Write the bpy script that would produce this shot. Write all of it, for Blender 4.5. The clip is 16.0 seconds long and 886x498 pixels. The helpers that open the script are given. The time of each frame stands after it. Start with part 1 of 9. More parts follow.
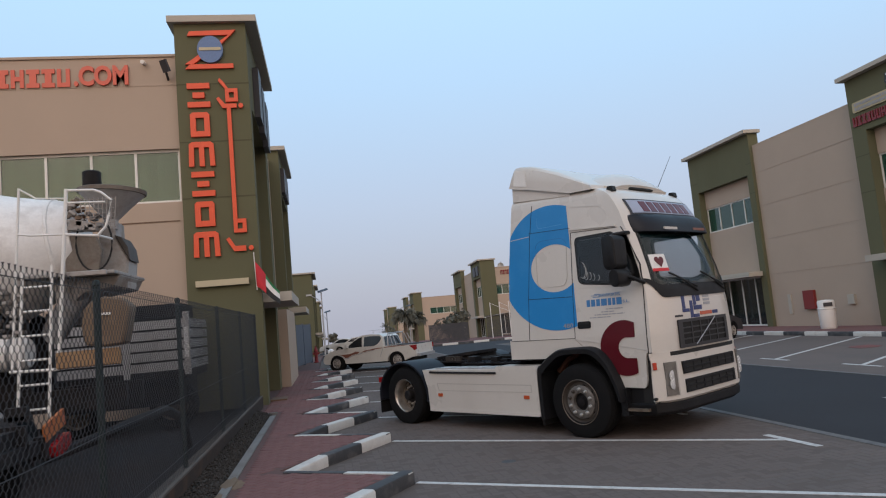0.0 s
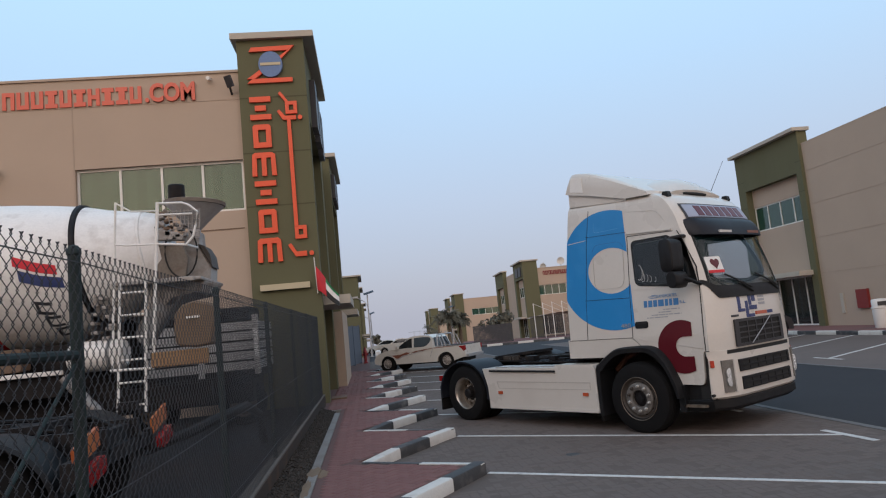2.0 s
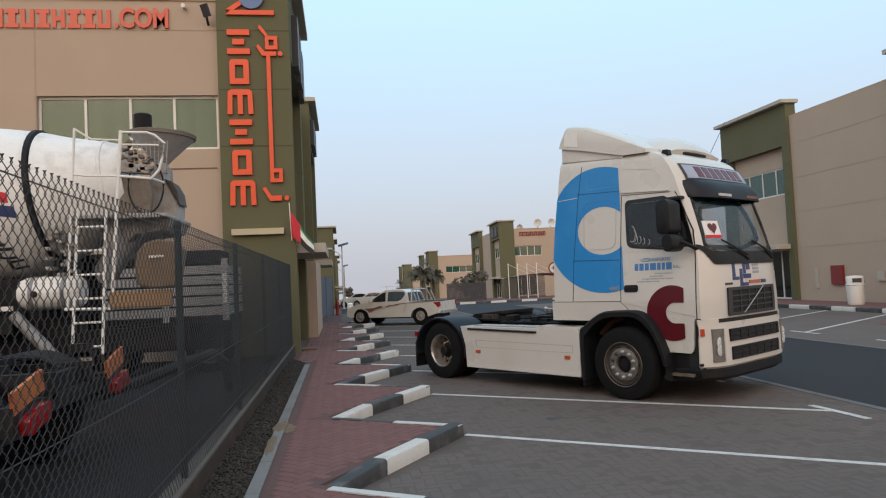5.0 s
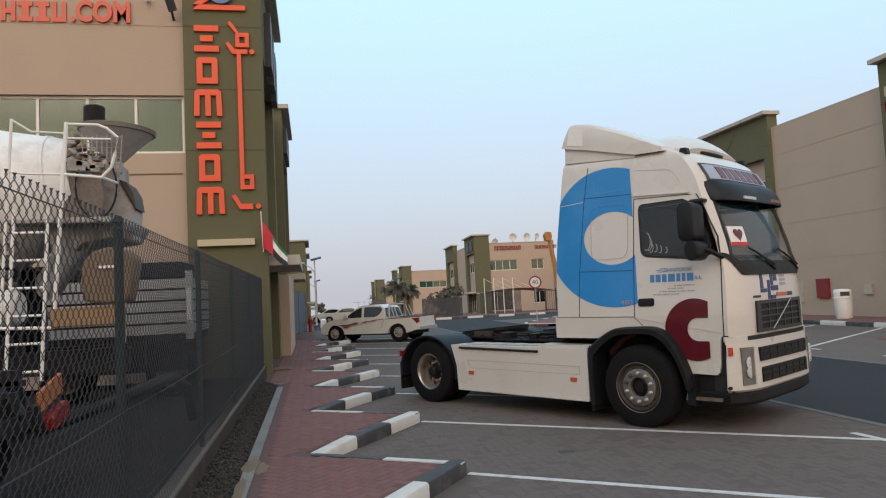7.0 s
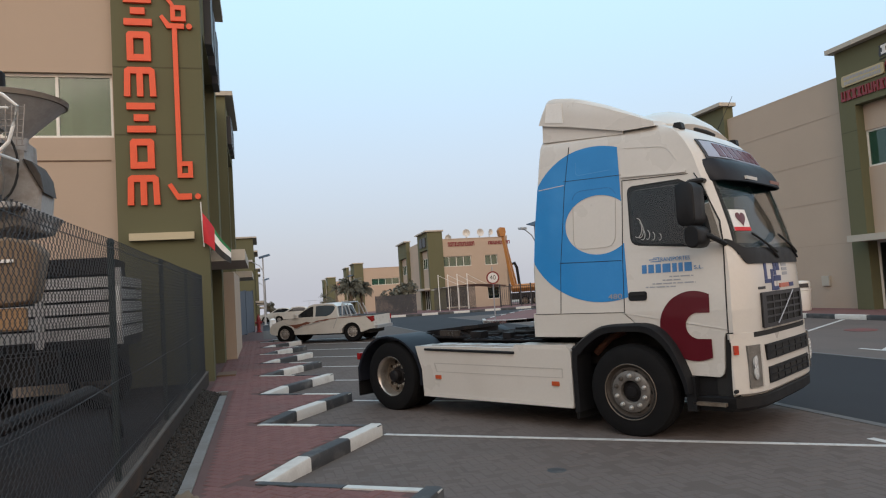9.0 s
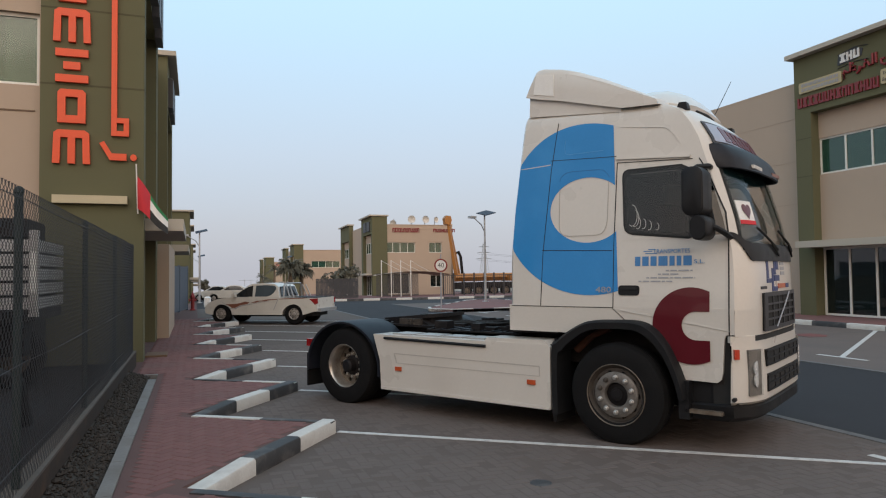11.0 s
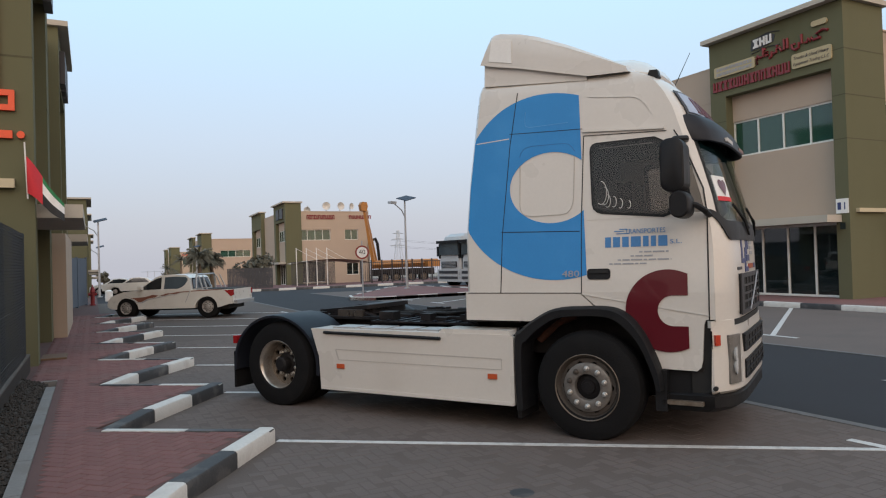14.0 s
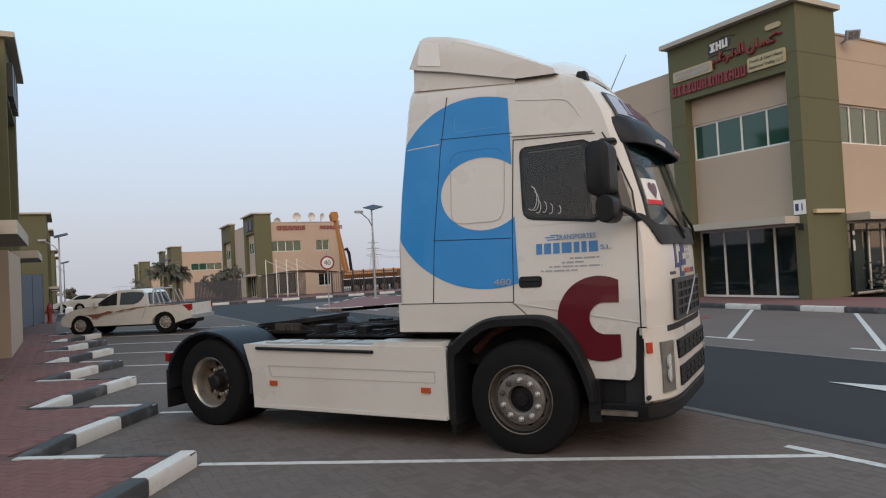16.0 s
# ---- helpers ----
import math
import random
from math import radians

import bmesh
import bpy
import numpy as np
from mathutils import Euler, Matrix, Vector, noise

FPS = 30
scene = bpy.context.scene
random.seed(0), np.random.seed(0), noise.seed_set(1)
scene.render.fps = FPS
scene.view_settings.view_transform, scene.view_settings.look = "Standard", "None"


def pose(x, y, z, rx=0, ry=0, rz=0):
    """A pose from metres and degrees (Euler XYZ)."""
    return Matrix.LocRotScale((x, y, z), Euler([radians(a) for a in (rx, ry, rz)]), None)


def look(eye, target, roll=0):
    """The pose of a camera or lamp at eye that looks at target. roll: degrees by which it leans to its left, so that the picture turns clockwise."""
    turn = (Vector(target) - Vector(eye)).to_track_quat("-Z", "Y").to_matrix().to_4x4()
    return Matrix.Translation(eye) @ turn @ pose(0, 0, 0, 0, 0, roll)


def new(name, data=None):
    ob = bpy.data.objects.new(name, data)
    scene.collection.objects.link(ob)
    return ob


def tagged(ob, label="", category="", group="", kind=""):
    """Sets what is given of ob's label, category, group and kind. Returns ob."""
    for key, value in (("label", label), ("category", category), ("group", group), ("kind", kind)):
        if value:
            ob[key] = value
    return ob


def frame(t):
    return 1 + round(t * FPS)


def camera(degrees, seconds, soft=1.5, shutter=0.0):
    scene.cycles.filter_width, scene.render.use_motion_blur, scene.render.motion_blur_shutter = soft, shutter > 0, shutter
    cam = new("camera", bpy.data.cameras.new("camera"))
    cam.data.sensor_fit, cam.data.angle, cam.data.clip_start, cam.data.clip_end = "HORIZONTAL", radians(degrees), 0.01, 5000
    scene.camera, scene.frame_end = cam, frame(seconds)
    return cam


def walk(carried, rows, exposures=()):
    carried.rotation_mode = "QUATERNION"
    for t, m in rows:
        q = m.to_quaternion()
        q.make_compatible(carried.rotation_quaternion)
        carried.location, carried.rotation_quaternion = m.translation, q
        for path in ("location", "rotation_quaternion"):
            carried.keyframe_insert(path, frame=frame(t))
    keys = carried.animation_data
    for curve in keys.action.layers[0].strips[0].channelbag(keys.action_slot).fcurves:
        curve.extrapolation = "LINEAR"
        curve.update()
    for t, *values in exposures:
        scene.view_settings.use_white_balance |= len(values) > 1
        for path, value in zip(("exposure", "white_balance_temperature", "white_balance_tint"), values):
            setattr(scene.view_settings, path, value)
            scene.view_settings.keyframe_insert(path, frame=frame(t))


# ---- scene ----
cam = camera(65.5, 16.0, soft=1.15)
PATH = [
    (0, (0.114, 0.219, 1.77), (0.459, 2.178, 1.974), -5.2),
    (0.5, (-0.005, -0.009, 1.755), (0.29, 1.962, 1.929), -5.1),
    (1, (-0.209, -0.179, 1.77), (0.068, 1.796, 1.925), -5.9),
    (1.5, (-0.299, -0.245, 1.782), (-0.018, 1.73, 1.932), -5.9),
    (2, (-0.306, -0.285, 1.798), (-0.073, 1.689, 2.016), -5.5),
    (2.5, (-0.261, -0.276, 1.783), (-0.125, 1.702, 2.04), -4.6),
    (3, (-0.214, -0.272, 1.773), (-0.128, 1.714, 1.987), -4.2),
    (3.5, (-0.217, -0.248, 1.763), (-0.154, 1.743, 1.94), -3.9),
    (4, (-0.248, -0.114, 1.759), (-0.077, 1.875, 1.888), -3.8),
    (4.2, (-0.27, -0.033, 1.762), (-0.044, 1.95, 1.878), -3.5),
    (6.5, (-0.454, 1.08, 1.763), (-0.113, 3.049, 1.842), -2.4),
    (7, (-0.461, 1.417, 1.751), (-0.083, 3.377, 1.881), -2.8),
    (7.5, (-0.489, 1.752, 1.732), (-0.083, 3.709, 1.815), -3.1),
    (8, (-0.466, 2.075, 1.741), (0.021, 4.014, 1.781), -3.7),
    (8.5, (-0.416, 2.314, 1.756), (0.086, 4.246, 1.867), -3.9),
    (9, (-0.411, 2.539, 1.739), (0.104, 4.468, 1.853), -3.5),
    (9.2, (-0.414, 2.626, 1.74), (0.13, 4.547, 1.855), -3.8),
    (11.5, (-0.536, 3.723, 1.696), (0.183, 5.589, 1.757), -0.1),
    (12, (-0.583, 3.955, 1.686), (0.208, 5.792, 1.738), 0.0),
    (12.5, (-0.663, 4.153, 1.706), (0.248, 5.933, 1.752), -0.2),
    (13, (-0.713, 4.264, 1.711), (0.23, 6.027, 1.763), -1.3),
    (13.5, (-0.701, 4.293, 1.711), (0.208, 6.073, 1.761), -1.5),
    (14, (-0.583, 4.33, 1.708), (0.325, 6.112, 1.736), -1.7),
    (14.5, (-0.437, 4.344, 1.719), (0.417, 6.152, 1.76), -1.2),
    (15, (-0.319, 4.361, 1.71), (0.563, 6.156, 1.76), -1.5),
    (15.5, (-0.197, 4.391, 1.716), (0.755, 6.149, 1.752), -2.4),
    (16, (-0.078, 4.322, 1.706), (0.891, 6.071, 1.755), -2.9),
]
walk(cam, [(t, look(eye, target, roll)) for t, eye, target, roll in PATH],
     exposures=((0.0, 0.20, 6250, 13), (2.5, 0.21, 6250, 13), (3.5, 0.26, 6350, 11), (4.0, 0.40, 6500, 10), (6.4, 0.48, 6650, 9), (8.4, 0.48, 6650, 9), (9.2, 0.44, 6600, 9), (11.5, 0.38, 6600, 9), (13.2, 0.44, 6550, 10), (16.0, 0.46, 6550, 10)))

# ---- light ----
SKY_STRENGTH, SUN_STRENGTH = 1.0, 0.5
world = bpy.data.worlds.new("sky")
scene.world = world
world.use_nodes = True
wn, wl = world.node_tree.nodes, world.node_tree.links
wn.clear()
w_out, w_bg = wn.new("ShaderNodeOutputWorld"), wn.new("ShaderNodeBackground")
w_sky = wn.new("ShaderNodeTexSky")
w_sky.sky_type, w_sky.sun_disc = "NISHITA", False
w_sky.sun_elevation, w_sky.sun_rotation = radians(12), radians(200)
w_sky.air_density, w_sky.dust_density = 1.0, 3.0
w_co, w_sep, w_ramp = wn.new("ShaderNodeTexCoord"), wn.new("ShaderNodeSeparateXYZ"), wn.new("ShaderNodeValToRGB")
w_gain, w_mix = wn.new("ShaderNodeVectorMath"), wn.new("ShaderNodeMix")
w_gain.operation, w_mix.data_type = "SCALE", "RGBA"
w_gain.inputs["Scale"].default_value = 0.10
w_mix.inputs["Factor"].default_value = 0.88
ramp = w_ramp.color_ramp
ramp.elements[0].position, ramp.elements[0].color = 0.0, (0.43, 0.44, 0.50, 1)
ramp.elements[1].position, ramp.elements[1].color = 0.75, (0.46, 0.74, 0.98, 1)
for at, col in ((0.06, (0.45, 0.475, 0.545, 1)), (0.17, (0.485, 0.57, 0.69, 1)), (0.33, (0.49, 0.69, 0.88, 1)), (0.48, (0.52, 0.78, 0.97, 1))):
    ramp.elements.new(at).color = col
# the evening glow behind the camera, opposite to the grey-blue haze ahead
w_glow, w_fac, w_dusk = wn.new("ShaderNodeValToRGB"), wn.new("ShaderNodeMapRange"), wn.new("ShaderNodeMix")
w_glow.color_ramp.elements[0].color = (1.30, 0.88, 0.62, 1)
w_glow.color_ramp.elements[1].position, w_glow.color_ramp.elements[1].color = 0.8, (0.72, 0.80, 0.90, 1)
w_glow.color_ramp.elements.new(0.3).color = (1.12, 0.93, 0.80, 1)
w_fac.interpolation_type = "SMOOTHSTEP"
w_fac.inputs["From Min"].default_value, w_fac.inputs["From Max"].default_value = 0.25, -0.55
w_dusk.data_type = "RGBA"
wl.new(w_co.outputs["Generated"], w_sep.inputs[0])
wl.new(w_sep.outputs["Y"], w_fac.inputs["Value"])
wl.new(w_sep.outputs["Z"], w_glow.inputs["Fac"])
wl.new(w_fac.outputs[0], w_dusk.inputs["Factor"])
wl.new(w_ramp.outputs["Color"], w_dusk.inputs["A"])
wl.new(w_glow.outputs["Color"], w_dusk.inputs["B"])
wl.new(w_sep.outputs["Z"], w_ramp.inputs["Fac"])
wl.new(w_sky.outputs["Color"], w_gain.inputs[0])
wl.new(w_gain.outputs["Vector"], w_mix.inputs["A"])
wl.new(w_dusk.outputs["Result"], w_mix.inputs["B"])
wl.new(w_mix.outputs["Result"], w_bg.inputs["Color"])
w_bg.inputs["Strength"].default_value = SKY_STRENGTH
wl.new(w_bg.outputs[0], w_out.inputs["Surface"])
sun = new("sun", bpy.data.lights.new("sun", "SUN"))
sun.data.energy, sun.data.angle, sun.data.color = SUN_STRENGTH, radians(40), (1.0, 0.86, 0.78)
sun.matrix_world = look((-8, -22, 16), (0, 0, 0))


# ---- materials ----
def mat(name, color, rough=0.7, metal=0.0, var=0.12, scale=6.0, fine=60.0, bump=0.0, stain=None, amount=0.0, stain_scale=1.5, coat=0.0, random_hue=0.0, streak=False):
    """A surface with variation at two scales, fine relief and, where given, stains of another colour."""
    m = bpy.data.materials.new(name)
    m.use_nodes = True
    nt = m.node_tree
    n, l = nt.nodes, nt.links
    b = n["Principled BSDF"]
    b.inputs["Metallic"].default_value = metal
    b.inputs["Coat Weight"].default_value = coat
    co = n.new("ShaderNodeTexCoord")
    big, small = n.new("ShaderNodeTexNoise"), n.new("ShaderNodeTexNoise")
    big.inputs["Scale"].default_value, small.inputs["Scale"].default_value = scale, fine
    big.inputs["Detail"].default_value, small.inputs["Detail"].default_value = 4, 3
    l.new(co.outputs["Object"], big.inputs["Vector"])
    l.new(co.outputs["Object"], small.inputs["Vector"])
    add = n.new("ShaderNodeMath")
    add.operation = "ADD"
    l.new(big.outputs["Fac"], add.inputs[0])
    l.new(small.outputs["Fac"], add.inputs[1])
    tone = n.new("ShaderNodeMapRange")
    tone.inputs["From Min"].default_value, tone.inputs["From Max"].default_value = 0.6, 1.4
    tone.inputs["To Min"].default_value, tone.inputs["To Max"].default_value = 1 - var, 1 + var
    l.new(add.outputs[0], tone.inputs["Value"])
    base = n.new("ShaderNodeMix")
    base.data_type, base.blend_type = "RGBA", "MULTIPLY"
    base.inputs["Factor"].default_value = 1.0
    base.inputs["A"].default_value = (*color, 1)
    l.new(tone.outputs[0], base.inputs["B"])
    last = base.outputs["Result"]
    if random_hue:
        info, vary, mul = n.new("ShaderNodeObjectInfo"), n.new("ShaderNodeMapRange"), n.new("ShaderNodeMix")
        geo, both = n.new("ShaderNodeNewGeometry"), n.new("ShaderNodeMath")
        both.operation = "ADD"
        l.new(info.outputs["Random"], both.inputs[0])
        l.new(geo.outputs["Random Per Island"], both.inputs[1])
        vary.inputs["From Max"].default_value = 2.0
        vary.inputs["To Min"].default_value, vary.inputs["To Max"].default_value = 1 - random_hue, 1 + random_hue
        mul.data_type, mul.blend_type = "RGBA", "MULTIPLY"
        mul.inputs["Factor"].default_value = 1.0
        l.new(both.outputs[0], vary.inputs["Value"])
        l.new(last, mul.inputs["A"])
        l.new(vary.outputs[0], mul.inputs["B"])
        last = mul.outputs["Result"]
    if stain:
        sn, cut, mix = n.new("ShaderNodeTexNoise"), n.new("ShaderNodeMapRange"), n.new("ShaderNodeMix")
        sn.inputs["Scale"].default_value, sn.inputs["Detail"].default_value = stain_scale, 6
        if streak:
            mp = n.new("ShaderNodeMapping")
            mp.inputs["Scale"].default_value = (1, 1, 0.12)
            l.new(co.outputs["Object"], mp.inputs["Vector"])
            l.new(mp.outputs[0], sn.inputs["Vector"])
        else:
            l.new(co.outputs["Object"], sn.inputs["Vector"])
        cut.inputs["From Min"].default_value, cut.inputs["From Max"].default_value = 0.5, 0.72
        cut.inputs["To Max"].default_value = amount
        l.new(sn.outputs["Fac"], cut.inputs["Value"])
        mix.data_type = "RGBA"
        l.new(cut.outputs[0], mix.inputs["Factor"])
        l.new(last, mix.inputs["A"])
        mix.inputs["B"].default_value = (*stain, 1)
        last = mix.outputs["Result"]
    l.new(last, b.inputs["Base Color"])
    rg = n.new("ShaderNodeMapRange")
    rg.inputs["To Min"].default_value, rg.inputs["To Max"].default_value = max(rough - 0.1, 0.02), min(rough + 0.1, 1)
    l.new(big.outputs["Fac"], rg.inputs["Value"])
    l.new(rg.outputs[0], b.inputs["Roughness"])
    if bump:
        bp = n.new("ShaderNodeBump")
        bp.inputs["Strength"].default_value, bp.inputs["Distance"].default_value = bump, 0.01
        l.new(small.outputs["Fac"], bp.inputs["Height"])
        l.new(bp.outputs[0], b.inputs["Normal"])
    return m


def glass(name, tint, rough=0.02, see=0.6):
    """A tinted pane: partly clear, partly a plain mirror of what is before it."""
    m = bpy.data.materials.new(name)
    m.use_nodes = True
    n, l = m.node_tree.nodes, m.node_tree.links
    b = n["Principled BSDF"]
    b.inputs["Base Color"].default_value = (*tint, 1)
    b.inputs["Roughness"].default_value = rough
    b.inputs["IOR"].default_value = 1.5
    b.inputs["Alpha"].default_value = 1 - see
    b.inputs["Specular IOR Level"].default_value = 0.9
    return m


M = {}
M["asphalt"] = mat("asphalt", (0.0295, 0.0288, 0.0322), 0.85, var=0.14, scale=0.6, fine=90, bump=0.25, stain=(0.033, 0.034, 0.038), amount=0.5, stain_scale=0.5)
M["sand"] = mat("sand", (0.30, 0.26, 0.21), 0.95, var=0.15, scale=0.2, fine=8)
M["paver"] = mat("grey_paver", (0.131, 0.107, 0.097), 0.9, var=0.12, scale=1.2, fine=70, bump=0.2, random_hue=0.02, stain=(0.10, 0.09, 0.083), amount=0.5, stain_scale=0.9)
M["joint"] = mat("paver_bed", (0.112, 0.091, 0.081), 0.95, var=0.15, scale=2, fine=80, bump=0.2)
M["brick"] = mat("red_paver", (0.178, 0.088, 0.081), 0.85, var=0.14, scale=1.5, fine=80, bump=0.2, random_hue=0.14, stain=(0.13, 0.10, 0.09), amount=0.5, stain_scale=0.8)
M["brickbed"] = mat("red_paver_bed", (0.118, 0.071, 0.065), 0.95, var=0.15, scale=2, fine=80, bump=0.2)
M["line"] = mat("road_paint", (0.53, 0.52, 0.50), 0.7, var=0.12, scale=5, fine=60, stain=(0.30, 0.29, 0.28), amount=0.75, stain_scale=9)
M["kerb_white"] = mat("kerb_white_paint", (0.56, 0.545, 0.51), 0.7, var=0.10, scale=4, fine=50, bump=0.15, stain=(0.38, 0.35, 0.32), amount=0.7, stain_scale=4)
M["kerb_black"] = mat("kerb_black_paint", (0.04, 0.04, 0.042), 0.7, var=0.25, scale=4, fine=50, bump=0.15, stain=(0.16, 0.15, 0.14), amount=0.6, stain_scale=4)
M["concrete"] = mat("concrete", (0.25, 0.235, 0.215), 0.9, var=0.13, scale=2, fine=40, bump=0.2, stain=(0.24, 0.22, 0.20), amount=0.5, stain_scale=3)
M["edging"] = mat("edging_concrete", (0.185, 0.175, 0.165), 0.9, var=0.16, scale=3, fine=40, bump=0.2, stain=(0.13, 0.105, 0.085), amount=0.7, stain_scale=2)
M["gravel"] = mat("gravel_bed", (0.058, 0.048, 0.040), 0.95, var=0.35, scale=9, fine=60, bump=0.6)
M["stone"] = mat("gravel_stone", (0.052, 0.044, 0.038), 0.9, var=0.25, scale=12, fine=60, random_hue=0.4)
M["low_wall"] = mat("low_wall", (0.045, 0.034, 0.028), 0.9, var=0.2, scale=2, fine=40, bump=0.2, stain=(0.095, 0.055, 0.034), amount=0.7, stain_scale=2.5)
M["wall_dust"] = mat("wall_dust", (0.09, 0.075, 0.063), 0.95, var=0.25, scale=3, fine=40, bump=0.2, stain=(0.09, 0.07, 0.055), amount=0.7, stain_scale=4)
M["board_yellow"] = mat("board_yellow", (0.27, 0.16, 0.075), 0.7, var=0.12, scale=4, stain=(0.25, 0.17, 0.09), amount=0.5, stain_scale=5)
M["yard"] = mat("yard_ground", (0.024, 0.020, 0.020), 0.95, var=0.25, scale=1.5, fine=30, bump=0.3)
M["beige"] = mat("beige_render", (0.418, 0.334, 0.263), 0.9, var=0.05, scale=0.7, fine=120, bump=0.12, stain=(0.43, 0.34, 0.265), amount=0.4, stain_scale=0.8, streak=True)
M["green"] = mat("green_render", (0.12, 0.119, 0.07), 0.9, var=0.06, scale=0.7, fine=120, bump=0.12, stain=(0.095, 0.092, 0.047), amount=0.4, stain_scale=0.8, streak=True)
M["cap"] = mat("cap_paint", (0.414, 0.378, 0.3195), 0.85, var=0.06, scale=1, fine=60)
M["cream"] = mat("cream_paint", (0.48, 0.42, 0.285), 0.75, var=0.06, scale=2, fine=60)
M["groove"] = mat("groove_shadow_gap", (0.375, 0.298, 0.235), 0.95, var=0.1)
M["groove_green"] = mat("green_groove", (0.075, 0.073, 0.04), 0.95, var=0.1)
M["frame"] = mat("window_frame_paint", (0.68, 0.67, 0.63), 0.5, var=0.04)
M["green_glass"] = glass("green_glass", (0.024, 0.080, 0.056), 0.05, 0.20)
M["blind_glass"] = glass("blind_glass", (0.072, 0.145, 0.092), 0.08, 0.32)
M["dark_glass"] = glass("dark_glass", (0.012, 0.02, 0.02), 0.03, 0.35)
M["curtain"] = mat("hanging_blind", (0.30, 0.36, 0.24), 0.8, var=0.08, scale=6)
# near-black colour that stands for the unlit rooms behind the windows
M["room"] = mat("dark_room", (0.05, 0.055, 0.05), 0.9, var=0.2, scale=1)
M["orange"] = mat("orange_sign", (0.72, 0.085, 0.025), 0.5, var=0.06)
M["sign_gold"] = mat("sign_gold", (0.42, 0.345, 0.20), 0.6, var=0.08, scale=6)
M["red_sign"] = mat("red_sign", (0.19, 0.020, 0.024), 0.5, var=0.06)
M["url_red"] = mat("url_red", (0.62, 0.13, 0.08), 0.6, var=0.06)
M["sign_dark"] = mat("sign_dark", (0.03, 0.03, 0.035), 0.5, var=0.1)
M["sign_blue"] = mat("sign_blue", (0.10, 0.17, 0.33), 0.5, var=0.15, scale=20)
M["white"] = mat("white_paint", (0.74, 0.73, 0.70), 0.45, var=0.05, scale=2, fine=40)
M["fence_green"] = mat("fence_green", (0.007, 0.017, 0.016), 0.7, var=0.2, scale=10, fine=80, stain=(0.020, 0.022, 0.020), amount=0.15, stain_scale=8)
M["wire"] = mat("coated_wire", (0.033, 0.034, 0.037), 0.6, 0.1, var=0.2)
M["truck_white"] = mat("truck_white", (0.578, 0.546, 0.500), 0.30, var=0.03, scale=1.5, fine=30, coat=0.35, stain=(0.50, 0.46, 0.41), amount=0.35, stain_scale=1.2)
M["truck_blue"] = mat("truck_blue", (0.022, 0.215, 0.52), 0.35, var=0.04, scale=3, coat=0.25, stain=(0.06, 0.28, 0.58), amount=0.3, stain_scale=3)
M["red_worn"] = mat("worn_red_paint", (0.16, 0.05, 0.045), 0.8, var=0.2, scale=4, fine=60, stain=(0.09, 0.075, 0.07), amount=0.7, stain_scale=3)
M["line_worn"] = mat("worn_edge_paint", (0.115, 0.11, 0.106), 0.8, var=0.25, scale=5, fine=60, stain=(0.06, 0.06, 0.062), amount=0.8, stain_scale=6)
M["truck_red"] = mat("truck_red", (0.092, 0.007, 0.013), 0.35, var=0.05, scale=3, coat=0.25)
M["plastic"] = mat("black_plastic", (0.011, 0.0115, 0.013), 0.5, var=0.15, scale=8, fine=90, bump=0.1, stain=(0.028, 0.026, 0.024), amount=0.3, stain_scale=3)
M["plastic_blue"] = mat("dark_blue_plastic", (0.012, 0.014, 0.020), 0.48, var=0.15, scale=4, fine=60, stain=(0.03, 0.03, 0.033), amount=0.35, stain_scale=3)
M["seam"] = mat("panel_gap", (0.01, 0.01, 0.01), 0.8)
M["rubber"] = mat("rubber", (0.006, 0.006, 0.0065), 0.8, var=0.25, scale=6, fine=60, bump=0.25, stain=(0.015, 0.0135, 0.0125), amount=0.35, stain_scale=4)
M["rim"] = mat("steel_rim", (0.17, 0.14, 0.11), 0.5, 0.4, var=0.2, scale=8, stain=(0.08, 0.055, 0.035), amount=0.8, stain_scale=9)
# off-white and blues that stand for light and shade on pressed lines
M["groove_shade"] = mat("groove_shade", (0.42, 0.395, 0.36), 0.5)
M["press_shade"] = mat("press_shade", (0.010, 0.105, 0.29), 0.5)
M["press_light"] = mat("press_light", (0.07, 0.29, 0.58), 0.4)
M["lorry_grey"] = mat("lorry_grey", (0.40, 0.41, 0.42), 0.4, var=0.08, scale=2)
M["mixer_grimy"] = mat("mixer_grimy", (0.32, 0.3, 0.28), 0.6, var=0.15, scale=4, fine=30, stain=(0.17, 0.13, 0.10), amount=0.8, stain_scale=5)
M["rim_shiny"] = mat("rim_shiny", (0.42, 0.39, 0.35), 0.32, 0.75, var=0.2, scale=8, stain=(0.16, 0.11, 0.07), amount=0.6, stain_scale=9)
M["sand_drift"] = mat("sand_drift", (0.160, 0.108, 0.068), 0.95, var=0.2, scale=5, fine=60, bump=0.3)
M["rim_dark"] = mat("grimy_rim", (0.056, 0.046, 0.038), 0.6, 0.2, var=0.25, scale=8, stain=(0.035, 0.025, 0.018), amount=0.7, stain_scale=9)
M["hub_grey"] = mat("hub_grey", (0.165, 0.152, 0.138), 0.5, 0.35, var=0.2, scale=8, stain=(0.05, 0.04, 0.03), amount=0.6, stain_scale=12)
M["nut"] = mat("bright_nut", (0.42, 0.41, 0.39), 0.35, 0.6, var=0.15, scale=20)
M["sign_pale"] = mat("roof_sign_pale", (0.30, 0.33, 0.42), 0.4, var=0.08, scale=4)
M["car_glass"] = mat("car_glass", (0.012, 0.014, 0.016), 0.06, var=0.05)
M["chassis"] = mat("chassis_paint", (0.013, 0.012, 0.013), 0.6, 0.1, var=0.3, scale=8, stain=(0.042, 0.033, 0.028), amount=0.45, stain_scale=4)
